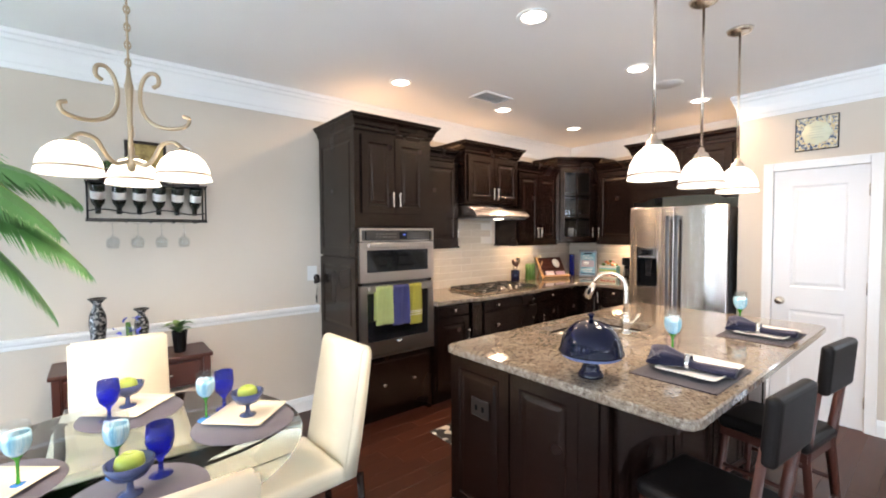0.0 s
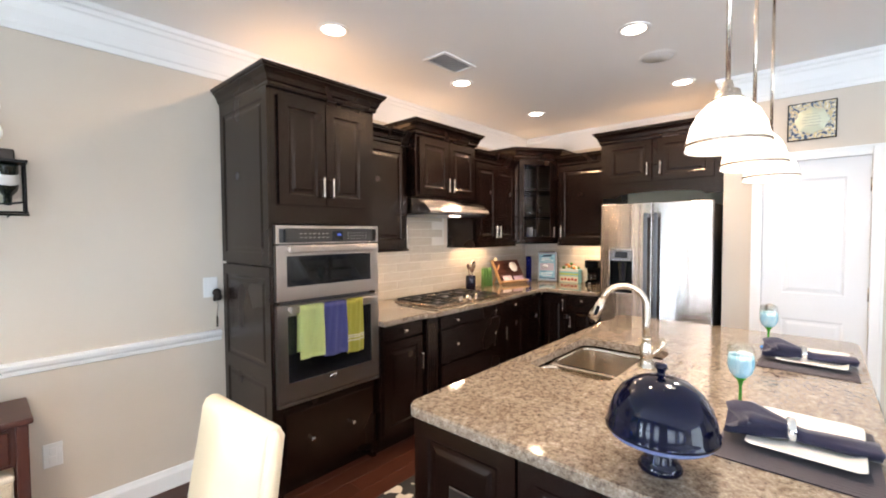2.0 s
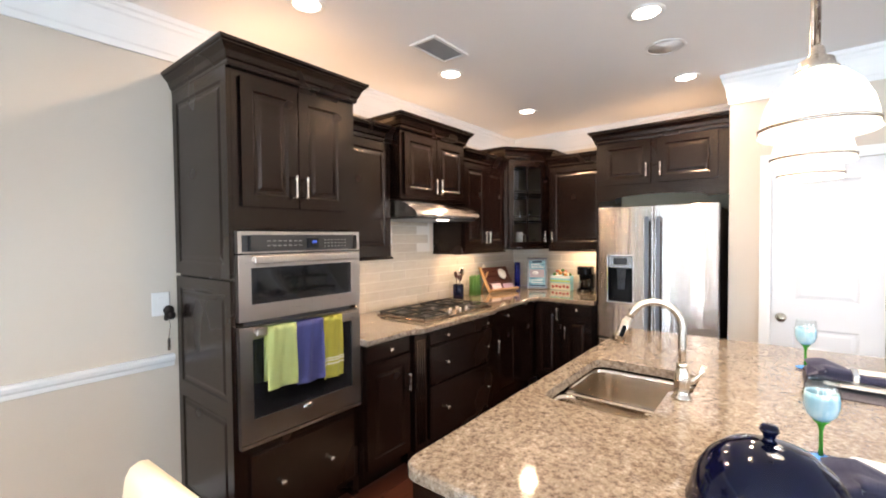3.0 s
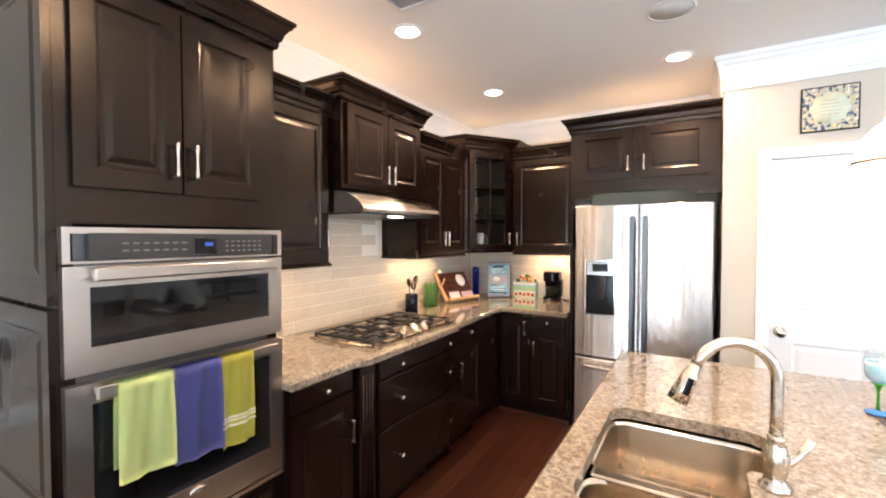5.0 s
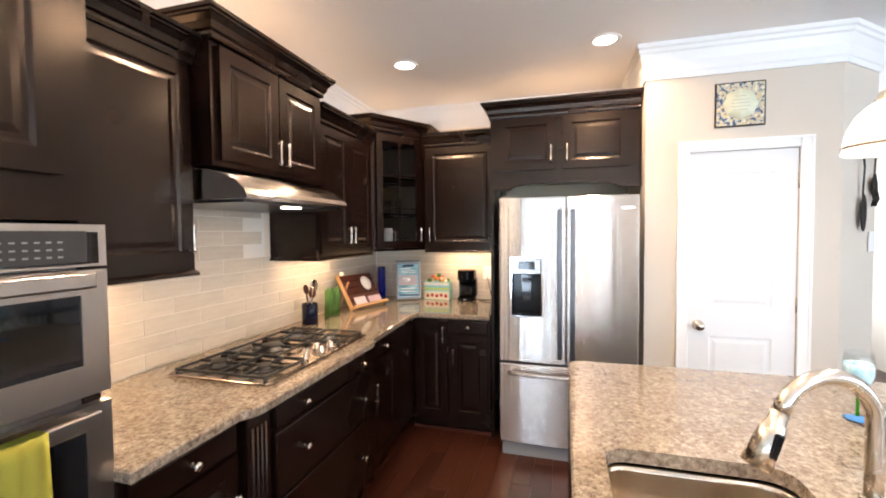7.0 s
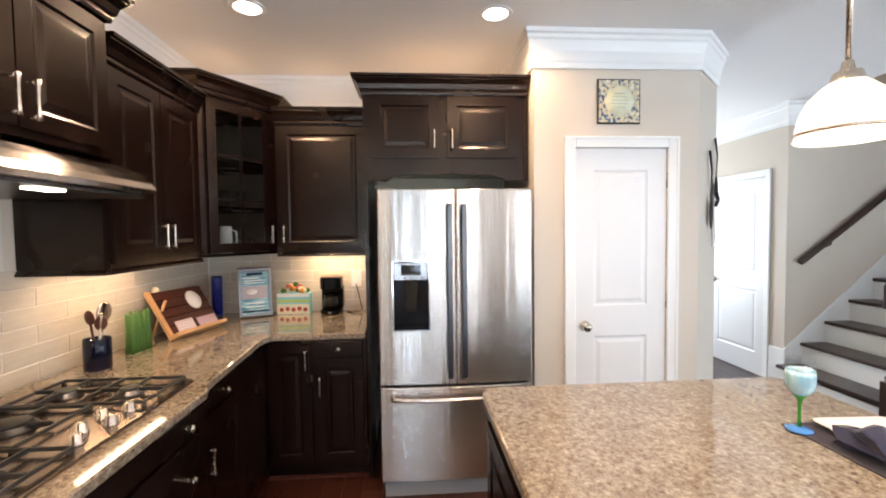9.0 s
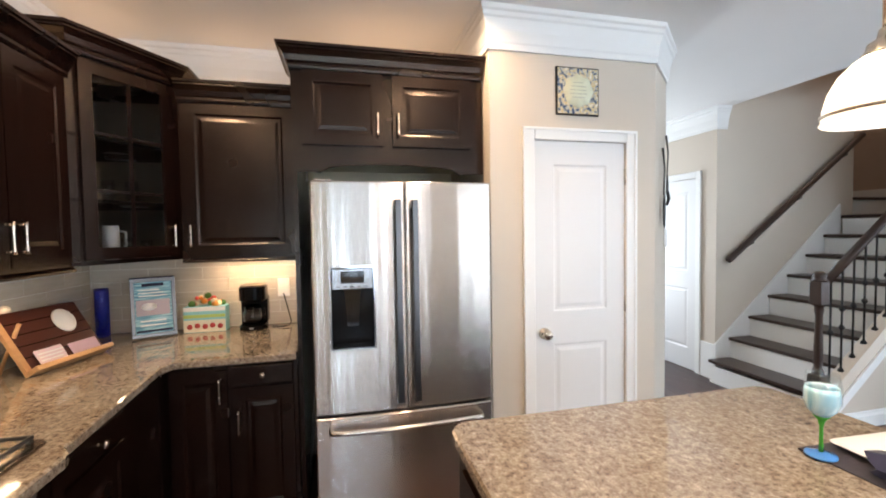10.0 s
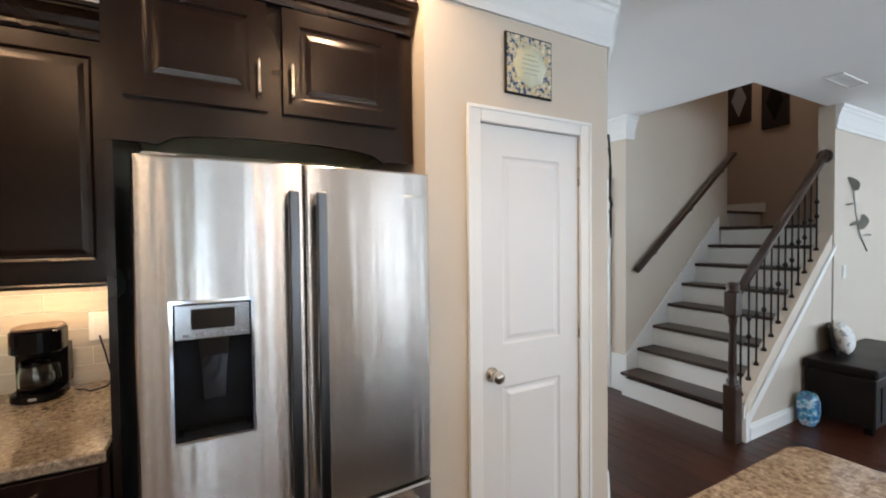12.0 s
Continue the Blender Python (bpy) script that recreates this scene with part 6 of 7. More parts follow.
def fruit_bowl(x, y, z):
    b = thing("dessert_bowl", T(x, y, z), "blue-grey footed glass bowl holding a green apple", "bowl", "table settings")
    part("bowl", lathe([(0, 0), (0.032, 0), (0.032, 0.004), (0.010, 0.010), (0.008, 0.035), (0.016, 0.045), (0.042, 0.055), (0.058, 0.078), (0.062, 0.098), (0.059, 0.098), (0.054, 0.078), (0.040, 0.059), (0.0, 0.050)], 32), BOWLG, b)
    single("apple", lathe([(0, 0.004), (0.012, 0.0), (0.030, 0.012), (0.038, 0.034), (0.034, 0.054), (0.018, 0.064), (0.006, 0.060), (0, 0.056)], 24), APPLE, "green apple resting in a glass bowl", "apple", T(x, y, z + 0.056), "table settings")


def goblet(x, y):
    g = thing("goblet", T(x, y, TZ + 0.001), "cobalt blue glass water goblet", "goblet", "table settings")
    part("glass", lathe([(0, 0), (0.034, 0), (0.033, 0.004), (0.008, 0.010), (0.006, 0.045), (0.012, 0.058), (0.032, 0.080), (0.040, 0.115), (0.036, 0.165), (0.034, 0.165), (0.037, 0.115), (0.029, 0.083), (0, 0.066)], 32), COBALT, g)


for x, y in ((3.07, 4.43), (2.73, 4.84), (2.36, 4.43), (2.70, 4.11)):
    d = thing("placemat", T(x, y, TZ + 0.0005), "round grey-purple placemat on the glass table", "placemat", "table settings")
    part("weave", lathe([(0, 0), (0.185, 0), (0.187, 0.002), (0.185, 0.004), (0, 0.004)], 48), MATC, d)
square_plate(3.095, 4.495, -44)
square_plate(2.73, 4.90, -42)
square_plate(2.36, 4.42, -40)
for x, y in ((3.095, 4.475), (2.72, 4.905)):
    fruit_bowl(x, y, TZ + 0.012)
fruit_bowl(2.69, 4.14, TZ + 0.005)
for x, y in ((2.957, 4.55), (2.665, 4.285), (2.435, 4.40)):
    tulip_glass(x, y, TZ + 0.005, 0.93, "table settings")
for x, y in ((2.655, 4.805), (2.77, 4.205), (3.04, 4.63)):
    goblet(x, y)

# chandelier
ch = thing("chandelier", T(CHAND[0], CHAND[1], 0.03), "bronze scroll chandelier with three lit glass bowls", "chandelier")
GOLD = mat("champagne_bronze", (0.42, 0.33, 0.22), 0.35, 0.9)
part("chain", tube([(0, 0, 2.07), (0, 0, ZC - 0.05)], 0.004, 6), GOLD, ch)
links = bmesh.new()
for k in range(17):
    lathe([(0.009, -0.003), (0.012, 0.0), (0.009, 0.003), (0.006, 0.0), (0.009, -0.003)], 8, links, pose(0, 0, 2.10 + 0.032 * k, 90, 0, 90 * (k % 2)) @ Matrix.Diagonal((1, 1.6, 1, 1)))
part("links", links, GOLD, ch)
part("canopy", lathe([(0, ZC - 0.03), (0.03, ZC - 0.03), (0.06, ZC - 0.012), (0.065, ZC - 0.001), (0, ZC - 0.001)], 28), GOLD, ch, m=T(0, 0, -0.03))
part("column", lathe([(0, 1.70), (0.010, 1.705), (0.016, 1.73), (0.009, 1.76), (0.008, 1.82), (0.009, 1.93), (0.013, 1.99), (0.015, 2.015), (0.011, 2.03), (0.008, 2.05), (0.006, 2.08), (0, 2.08)], 24), GOLD, ch)
for deg in (205, 325, 85):
    a = radians(deg)
    c, s_ = math.cos(a), math.sin(a)
    def rad(pts):
        return smooth_path([(r * c, r * s_, z) for r, z in pts])
    part("scroll", tube(rad([(0.085, 2.010), (0.105, 2.025), (0.10, 2.055), (0.072, 2.06), (0.048, 2.03), (0.038, 1.98), (0.043, 1.93), (0.066, 1.89), (0.108, 1.866), (0.158, 1.860), (0.200, 1.872), (0.210, 1.897), (0.190, 1.907)]), 0.0075, 10), GOLD, ch)
    part("arm", tube(rad([(0.01, 1.74), (0.05, 1.725), (0.08, 1.75), (0.11, 1.80), (0.155, 1.81), (0.187, 1.785)]), 0.0075, 10), GOLD, ch)
    m = T(0.186 * c, 0.186 * s_, -0.02)
    sh = part("shade", lathe([(0.022, 1.795), (0.045, 1.788), (0.070, 1.765), (0.085, 1.735), (0.090, 1.705), (0.095, 1.690), (0.092, 1.688), (0.086, 1.705), (0.081, 1.733), (0.066, 1.762), (0.04, 1.784)], 36), SHADE, ch, "frosted white glass bowl shade", m)
    part("socket", lathe([(0, 1.81), (0.012, 1.81), (0.026, 1.80), (0.028, 1.793), (0, 1.793)], 20), GOLD, ch, m=m)
    part("rim", lathe([(0.0875, 1.715), (0.0905, 1.712), (0.0905, 1.708), (0.088, 1.706)], 36), GOLD, sh)
    lamp("chandelier_bulb", "POINT", T(CHAND[0] + 0.186 * c, CHAND[1] + 0.186 * s_, 1.755), 22, (1.0, 0.86, 0.68), 0.03)

# side table with basket
st = thing("console_table", T(2.42, 5.775), "dark cherry console table with a drawer and basket", "side table")
SW, SD, SH = 0.78, 0.335, 0.72
part("top", B(-0.015, SW + 0.015, -0.015, SD, SH - 0.025, SH, 0.006, 2), CHERRY, st)
ca = bmesh.new()
for a in ((0.03, SW - 0.03, 0.02, SD, SH - 0.20, SH - 0.025),):
    box(ca, *a)
part("apron", ca, CHERRY, st)
for x in (0, SW - 0.04):
    for y in (0.0, SD - 0.04):
        part("leg", B(x, x + 0.04, y, y + 0.04, 0, SH - 0.025, 0.004), CHERRY, st)
part("shelf", B(0.04, SW - 0.04, 0.01, SD - 0.01, 0.14, 0.16), CHERRY, st)
for k in range(2):
    dr2 = part("drawer_front", B(0.05 + 0.345 * k, 0.375 + 0.345 * k, 0.003, 0.02, SH - 0.185, SH - 0.045, 0.004), CHERRY, st)
    part("knob", lathe([(0, 0), (0.006, 0), (0.006, 0.012), (0.013, 0.018), (0.010, 0.026), (0, 0.027)], 16), NICKEL, dr2, m=pose(0.21 + 0.345 * k, 0.003, SH - 0.115, 90, 0, 0))
WICK = fabric("wicker", (0.42, 0.32, 0.20), (0.66, 0.56, 0.42), 60)
bump(WICK, noise_tex(WICK, coords(WICK, (1, 1, 3)), 70, 2), 0.8, 0.01)
for k in range(2):
    bk = thing("basket", T(2.465 + 0.35 * k, 5.785, 0.1605), "pale woven storage basket in the console table", "basket", "console baskets")
    part("body", B(0, 0.335, 0.0, 0.30, 0, 0.31, 0.012, 2), WICK, bk)
    part("liner_edge", B(-0.003, 0.338, -0.003, 0.303, 0.30, 0.325, 0.006), paint("cream_linen", (0.62, 0.54, 0.44), 0.9), bk)
    part("grip", B(0.12, 0.215, -0.008, -0.001, 0.23, 0.26, 0.003), BLACK, bk, "black handle slot")

LEAF = paint("green_leaf", (0.06, 0.16, 0.035), 0.45, 0.35, 0.1)
LEAFL = paint("pale_leaf", (0.24, 0.36, 0.08), 0.45, 0.3, 0.1)


def leaf(L, w, bend, fold=0.25, n=6):
    """A pointed leaf along +x, bending down."""
    bm = bmesh.new()
    rows = []
    for i in range(n + 1):
        u = i / n
        ww = w * math.sin(math.pi * min(0.98, 0.12 + 0.86 * u)) ** 0.8
        zc = L * (0.35 * u - bend * u * u)
        rows.append([bm.verts.new((L * u, -ww, zc + fold * ww)), bm.verts.new((L * u, 0, zc)), bm.verts.new((L * u, ww, zc + fold * ww))])
    for a, b in zip(rows, rows[1:]):
        for j in range(2):
            bm.faces.new((a[j], a[j + 1], b[j + 1], b[j])).smooth = True
    return bm


pl = thing("potted_plant", T(3.044, 5.90, SH + 0.0005), "small green plant in a tall black pot", "plant")
part("pot", lathe([(0, 0), (0.032, 0), (0.034, 0.004), (0.046, 0.135), (0.048, 0.14), (0.043, 0.14), (0.040, 0.12), (0, 0.12)], 28), BLACK, pl)
rnd = random.Random(7)
for k in range(14):
    part("leaf", leaf(rnd.uniform(0.07, 0.11), rnd.uniform(0.018, 0.028), rnd.uniform(0.15, 0.6)), LEAF if k % 3 else LEAFL, pl, m=pose(0, 0, 0.13 + 0.004 * k, rnd.uniform(-12, 12), rnd.uniform(-35, 5), k * 137.5))
MOSAIC = mat("mosaic_vase", (0.1, 0.1, 0.1), 0.25)
set_in(MOSAIC, "Base Color", ramp(MOSAIC, noise_tex(MOSAIC, coords(MOSAIC), 60, 1), [(0.50, (0.015, 0.015, 0.017)), (0.56, (0.20, 0.195, 0.19))]))
def mosaic_vase(x, y, h, r, label):
    v = thing("vase", T(x, y, SH + 0.0005), label, "vase", "console vases")
    part("body", lathe([(0, 0), (r * 0.55, 0), (r * 0.62, h * 0.03), (r * 0.8, h * 0.35), (r, h * 0.62), (r * 0.92, h * 0.76), (r * 0.5, h * 0.88), (r * 0.45, h * 0.93), (r * 0.95, h), (r * 0.9, h), (r * 0.4, h * 0.94), (0, h * 0.9)], 32), MOSAIC, v)
    part("lip", lathe([(r * 0.9, h - 0.003), (r * 1.05, h), (r * 1.05, h + 0.006), (r * 0.85, h + 0.008), (r * 0.85, h)], 32), BRONZE, v)
mosaic_vase(2.628, 5.92, 0.39, 0.044, "tall dark mosaic vase on the console table")
mosaic_vase(2.845, 5.95, 0.30, 0.04, "short dark mosaic vase on the console table")
fl = thing("flower_cluster", T(2.77, 5.86, SH + 0.0005), "blue artificial flower cluster on the console table", "flowers")
BLUEF = paint("blue_petal", (0.10, 0.12, 0.55), 0.6, 0.3, 0.1)
for k in range(20):
    part("petal", leaf(0.04, 0.014, 0.4), BLUEF, fl, m=pose(rnd.uniform(-0.07, 0.07), rnd.uniform(-0.02, 0.03), 0.06 + rnd.uniform(0, 0.22), rnd.uniform(-30, 30), rnd.uniform(-60, 20), rnd.uniform(0, 360)))
part("stem_cluster", tube([(0, 0, 0), (0.01, 0, 0.12), (0, 0.01, 0.24)], [0.03, 0.02, 0.012], 8), LEAF, fl)

# wine rack
wr = thing("wine_rack", T(2.597, YA - 0.002, 0), "black iron wall wine rack with shelf and stemware rails", "wine rack")
RW = 0.637
part("shelf", B(-0.01, RW + 0.01, -0.13, 0.0, 1.822, 1.834), IRON, wr)
for x in (0.0, RW):
    part("side_bar", tube([(x, -0.12, 1.822), (x, -0.12, 1.60), (x, -0.005, 1.60), (x, -0.005, 1.82)], 0.005, 8), IRON, wr)
for y in (-0.12, -0.09):
    part("lower_rail", tube([(-0.01, y, 1.585 + (y + 0.12) * 0.4), (RW + 0.01, y, 1.585 + (y + 0.12) * 0.4)], 0.005, 8), IRON, wr)
part("wave_rail", tube([(RW * k / 24, -0.12, 1.645 + 0.012 * math.sin(k / 24 * math.tau * 2)) for k in range(25)], 0.004, 8), IRON, wr)
for k in range(5):
    part("stem_rail", tube([(0.06 + 0.13 * k, -0.12, 1.578), (0.06 + 0.13 * k, -0.01, 1.578)], 0.004, 6), IRON, wr)
BOTTLE = mat("dark_bottle_glass", (0.012, 0.016, 0.012), 0.06, 0, Coat_Weight=0.3)
LABEL = paint("bottle_label", (0.62, 0.58, 0.54), 0.6)
for k in range(6):
    bt = thing("wine_bottle", pose(2.597 + 0.052 + 0.106 * k, YA - 0.085, 1.775, 202, 0, 0), "dark wine bottle with pale label in the rack", "wine bottle", "bottles in the rack")
    part("glass", lathe([(0, -0.045), (0.036, -0.045), (0.0375, -0.04), (0.0375, 0.06), (0.034, 0.08), (0.016, 0.11), (0.0145, 0.14), (0.016, 0.142), (0.016, 0.15), (0, 0.15)], 28), BOTTLE, bt)
    part("label", lathe([(0.0378, 0.0), (0.0382, 0.001), (0.0382, 0.047), (0.0378, 0.048)], 28), LABEL, bt)
for k in range(4):
    sg = thing("stemware", pose(2.597 + 0.12 + 0.13 * k, YA - 0.062, 1.576, 180, 0, 0), "clear wine glass hanging from the rack", "wine glass", "hanging stemware")
    part("glass", lathe([(0, 0), (0.032, 0), (0.032, 0.003), (0.004, 0.008), (0.0035, 0.075), (0.012, 0.085), (0.034, 0.105), (0.037, 0.13), (0.030, 0.165), (0.0288, 0.165), (0.0355, 0.13), (0.0325, 0.107), (0, 0.088)], 28), THIN, sg)
sm = thing("letter_ornament", T(3.115, YA - 0.055, 1.834), "white scroll letter S on a dark base", "ornament")
part("base_block", B(-0.06, 0.09, -0.035, 0.035, 0, 0.05, 0.006, 2), BRONZE, sm)
pts = []
for k in range(17):
    a = radians(-30 + 300 * k / 16)
    r = 0.018 + 0.034 * k / 16
    pts.append((0.020 + r * math.cos(a), 0, 0.235 + r * math.sin(a) * 0.9))
low = []
for k in range(17):
    a = radians(150 + 300 * k / 16)
    r = 0.022 + 0.042 * k / 16
    low.append((-0.005 + r * math.cos(a), 0, 0.118 + r * math.sin(a) * 0.95))
part("letter", tube(pts + low[::-1], [0.008] + [0.011] * 32 + [0.008], 10), TRIM, sm)
pc = thing("framed_picture", T(2.79, YA - 0.05, 1.834), "gold print in a dark frame leaning on the wall", "picture")
m = pose(0, 0, 0.004, -6, 0, 0)
fb = bmesh.new()
for a in ((0, 0.23, 0, 0.018), (0, 0.23, 0.262, 0.28), (0, 0.018, 0.018, 0.262), (0.212, 0.23, 0.018, 0.262)):
    box(fb, a[0], a[1], -0.012, 0.008, a[2], a[3], 0.003)
part("frame", fb, BRONZE, pc, m=m)
GOLDP = mat("gold_print", (0.35, 0.24, 0.07), 0.5)
set_in(GOLDP, "Base Color", ramp(GOLDP, noise_tex(GOLDP, coords(GOLDP), 18, 4), [(0.35, (0.20, 0.13, 0.03)), (0.7, (0.48, 0.35, 0.12))]))
part("print", B(0.018, 0.212, -0.003, 0.004, 0.018, 0.262), GOLDP, pc, m=m)
iv = thing("potted_ivy", T(2.69, YA - 0.065, 1.834), "small trailing plant in a brown pot on the rack", "plant")
part("pot", lathe([(0, 0), (0.035, 0), (0.045, 0.07), (0.047, 0.075), (0.04, 0.075), (0.038, 0.06), (0, 0.06)], 24), CHERRY, iv)
for k in range(26):
    part("leaf", leaf(rnd.uniform(0.04, 0.065), rnd.uniform(0.012, 0.018), rnd.uniform(0.3, 0.9)), LEAF, iv, m=pose(rnd.uniform(-0.02, 0.02), rnd.uniform(-0.02, 0.0), 0.075 + rnd.uniform(0, 0.03), rnd.uniform(-20, 20), rnd.uniform(-60, 10), rnd.uniform(120, 420)))

# palm
pm = thing("palm", T(1.72, 5.45, 0), "tall artificial palm with arching green fronds", "plant")
part("planter", lathe([(0, 0), (0.15, 0), (0.19, 0.30), (0.2, 0.31), (0.18, 0.31), (0.17, 0.28), (0, 0.28)], 32), WICK, pm)
part("trunk", tube([(0, 0, 0.27), (0.02, 0.01, 0.8), (0.0, 0.02, 1.72)], [0.035, 0.028, 0.022], 10), CHERRY, pm)
FROND = paint("palm_leaf", (0.12, 0.30, 0.085), 0.4, 0.35, 0.1)
for k, (az, reach, rise, drop) in enumerate(((3, 0.84, 0.21, 0.25), (-5, 0.88, 0.02, 0.42), (6, 0.74, -0.05, 0.57), (-14, 0.80, 0.16, 0.36), (22, 0.62, 0.40, 0.40), (-42, 0.70, 0.30, 0.70), (60, 0.55, 0.7, 0.5), (110, 0.5, 0.6, 0.6), (190, 0.7, 0.6, 0.8), (250, 0.7, 0.5, 0.8), (305, 0.7, 0.45, 0.8))):
    a = radians(az)
    def at(u):
        r = reach * u
        return Vector((r * math.cos(a), 0.02 + r * math.sin(a), 1.72 + rise * u * 1.7 - (rise * 0.7 + drop) * u * u * u))
    st_ = part("frond", tube([at(i / 12) for i in range(13)], [0.008 - 0.0055 * i / 12 for i in range(13)], 6), LEAFL, pm)
    bl = bmesh.new()
    for i in range(70):
        u = 0.16 + 0.84 * i / 69
        p, d = at(u), (at(min(1, u + 0.02)) - at(u - 0.02)).normalized()
        sd = d.cross(Vector((0, 0, 1))).normalized()
        for s_ in (-1, 1):
            L = (0.30 * math.sin(math.pi * (0.18 + 0.78 * u)) + 0.05) * rnd.uniform(0.85, 1.1)
            w = 0.0105
            e = (sd * s_ * 0.75 + d * 0.6 + Vector((0, 0, -0.25))).normalized()
            q = d * w
            mid_ = p + e * L * 0.55 + Vector((0, 0, 0.0))
            tip = p + e * L + Vector((0, 0, -0.22 * L))
            v = [bl.verts.new(c) for c in (p - q * 0.5, p + q * 0.5, mid_ + q, tip, mid_ - q)]
            bl.faces.new((v[0], v[1], v[2], v[4]))
            bl.faces.new((v[4], v[2], v[3]))
    tagged(part("leaflets", bl, FROND, st_), kind="stuff")

# ---------------------------------------------------------------- stairs
RISE, RUN, Y0 = 0.1985, 0.240, 1.175
stairs = thing("staircase", T(0, 0, 0), "staircase with dark wooden treads and white risers", "staircase")
tme = mesh_of("tread", B(XS + 0.085, XT - 0.022, -RUN - 0.002, 0.022, -0.030, 0.0, 0.006, 2), TREAD)
rme = mesh_of("riser", B(XS + 0.095, XT - 0.022, 0.0, 0.016, 0.0, RISE - 0.032), TRIM)
for k in range(8):
    share("riser", rme, stairs, T(0, Y0 - RUN * k - 0.016, RISE * k + (0.022 if k else 0.001)))
    if k < 7:
        share("tread", tme, stairs, T(0, Y0 - RUN * k, RISE * (k + 1) + 0.026))
yl = Y0 - RUN * 7
ZL = RISE * 8 + 0.026
part("landing", B(XS + 0.125, 9.58, YK + 0.002, yl + 0.02, ZL - 0.03, ZL), TREAD, stairs)
part("riser", B(8.32, 8.336, YK + 0.004, -0.70, ZL + 0.001, ZL + RISE - 0.03), TRIM, stairs)
part("tread", B(8.30, 8.65, YK + 0.004, -0.70, ZL + RISE - 0.03, ZL + RISE, 0.005), TREAD, stairs)
sl = RISE / RUN
skirt = [(YH + 0.018, 0.0), (YH + 0.018, 0.36), (yl + 0.02, ZL + 0.12), (yl + 0.02, ZL - 0.3), (Y0 - 0.2, 0.0)]
part("skirt_board", prism(skirt, XT - 0.020, XT - 0.002, "x"), TRIM, stairs, "white wall skirt board")
part("skirt_board", B(8.26, 9.5, YK + 0.001, YK + 0.014, ZL + RISE, ZL + RISE + 0.12), TRIM, stairs)
knee = [(Y0 + 0.02, 0.0), (Y0 + 0.02, 0.27), (-0.25, 1.515), (-0.25, 0.0)]
structure("wall_knee", prism(knee, XS + 0.0, XS + 0.08, "x"), WALL, "beige sloped wall under the stairs", "wall")
band = [(Y0 + 0.035, 0.0), (Y0 + 0.035, 0.17), (-0.29, 1.425), (-0.29, 1.375), (Y0 - 0.02, 0.13), (Y0 - 0.02, 0.0)]
structure("trim", prism(band, XS - 0.016, XS - 0.001, "x"), TRIM, "white sloped trim on the stair wall", "stair trim")
structure("trim", prism([(Y0 + 0.035, 0.27), (Y0 + 0.035, 0.29), (-0.25, 1.535), (-0.25, 1.515)], XS - 0.005, XS + 0.086, "x"), WALL, "beige sloped cap of the stair wall", "stair trim")
structure("trim", B(XS - 0.004, XS + 0.084, Y0 + 0.021, Y0 + 0.04, 0, 0.27), TRIM, "white end board of the stair wall", "stair trim")
structure("baseboard", sweep(BASE, [(XS - 0.001, Y0 - 0.03), (XS - 0.001, YS)]), TRIM, "white baseboard along the stair wall", "baseboard")
rl = thing("stair_railing", T(XS + 0.045, 0, 0), "dark wooden stair railing with black iron balusters", "railing")
NY = Y0 + 0.10
part("newel_post", B(-0.045, 0.045, NY - 0.045, NY + 0.045, 0, 0.42, 0.006, 2), TREAD, rl)
part("newel_block", B(-0.042, 0.042, NY - 0.042, NY + 0.042, 0.93, 1.10, 0.006, 2), TREAD, rl)
part("newel_turning", lathe([(0.043, 0.42), (0.036, 0.43), (0.040, 0.45), (0.026, 0.47), (0.030, 0.52), (0.024, 0.75), (0.022, 0.85), (0.030, 0.89), (0.026, 0.91), (0.042, 0.93)], 24), TREAD, rl, m=T(0, NY))
part("newel_cap", lathe([(0.0, 1.10), (0.050, 1.10), (0.052, 1.112), (0.036, 1.122), (0.044, 1.136), (0.040, 1.158), (0.022, 1.172), (0, 1.175)], 24), TREAD, rl, m=T(0, NY))
def rail_z(y):
    return 1.045 + 0.79 * (NY - y)
part("handrail", tube([(0, NY - 0.03, rail_z(NY - 0.03)), (0, 0.6, rail_z(0.6)), (0, -0.20, rail_z(-0.20))], 0.034, 12, flat=0.85), TREAD, rl)
part("rosette", lathe([(0, 0), (0.06, 0), (0.06, 0.016), (0.045, 0.022), (0, 0.022)], 24), TREAD, rl, m=pose(0.0, -0.222, rail_z(-0.2), -90, 0, 0))
for k in range(12):
    y = 1.165 - 0.112 * k
    z0 = 0.29 + (1.535 - 0.29) / (Y0 + 0.035 + 0.25) * (Y0 + 0.035 - y) + 0.002
    z1 = rail_z(y) - 0.026
    bl = part("baluster", tube([(0, y, z0), (0, y, z1)], 0.0075, 6), IRON, rl)
    part("shoe", lathe([(0, 0), (0.020, 0), (0.020, 0.012), (0.010, 0.028), (0, 0.028)], 12), IRON, bl, m=T(0, y, z0 - 0.008))
    for u in ((0.42, 0.60) if k % 2 else (0.5,)):
        part("knuckle", lathe([(0.006, -0.022), (0.016, -0.010), (0.019, 0.0), (0.016, 0.010), (0.006, 0.022)], 12), IRON, bl, m=T(0, y, z0 + (z1 - z0) * u))
wrl = thing("wall_handrail", T(XT - 0.055, 0, 0), "dark wooden handrail fixed to the stair wall", "handrail")
part("rail", tube([(0, 1.0, 1.18), (0, 0.98, 1.195), (0, -0.70, 2.45), (0, -0.72, 2.455)], [0.026, 0.030, 0.030, 0.028], 14), TREAD, wrl)
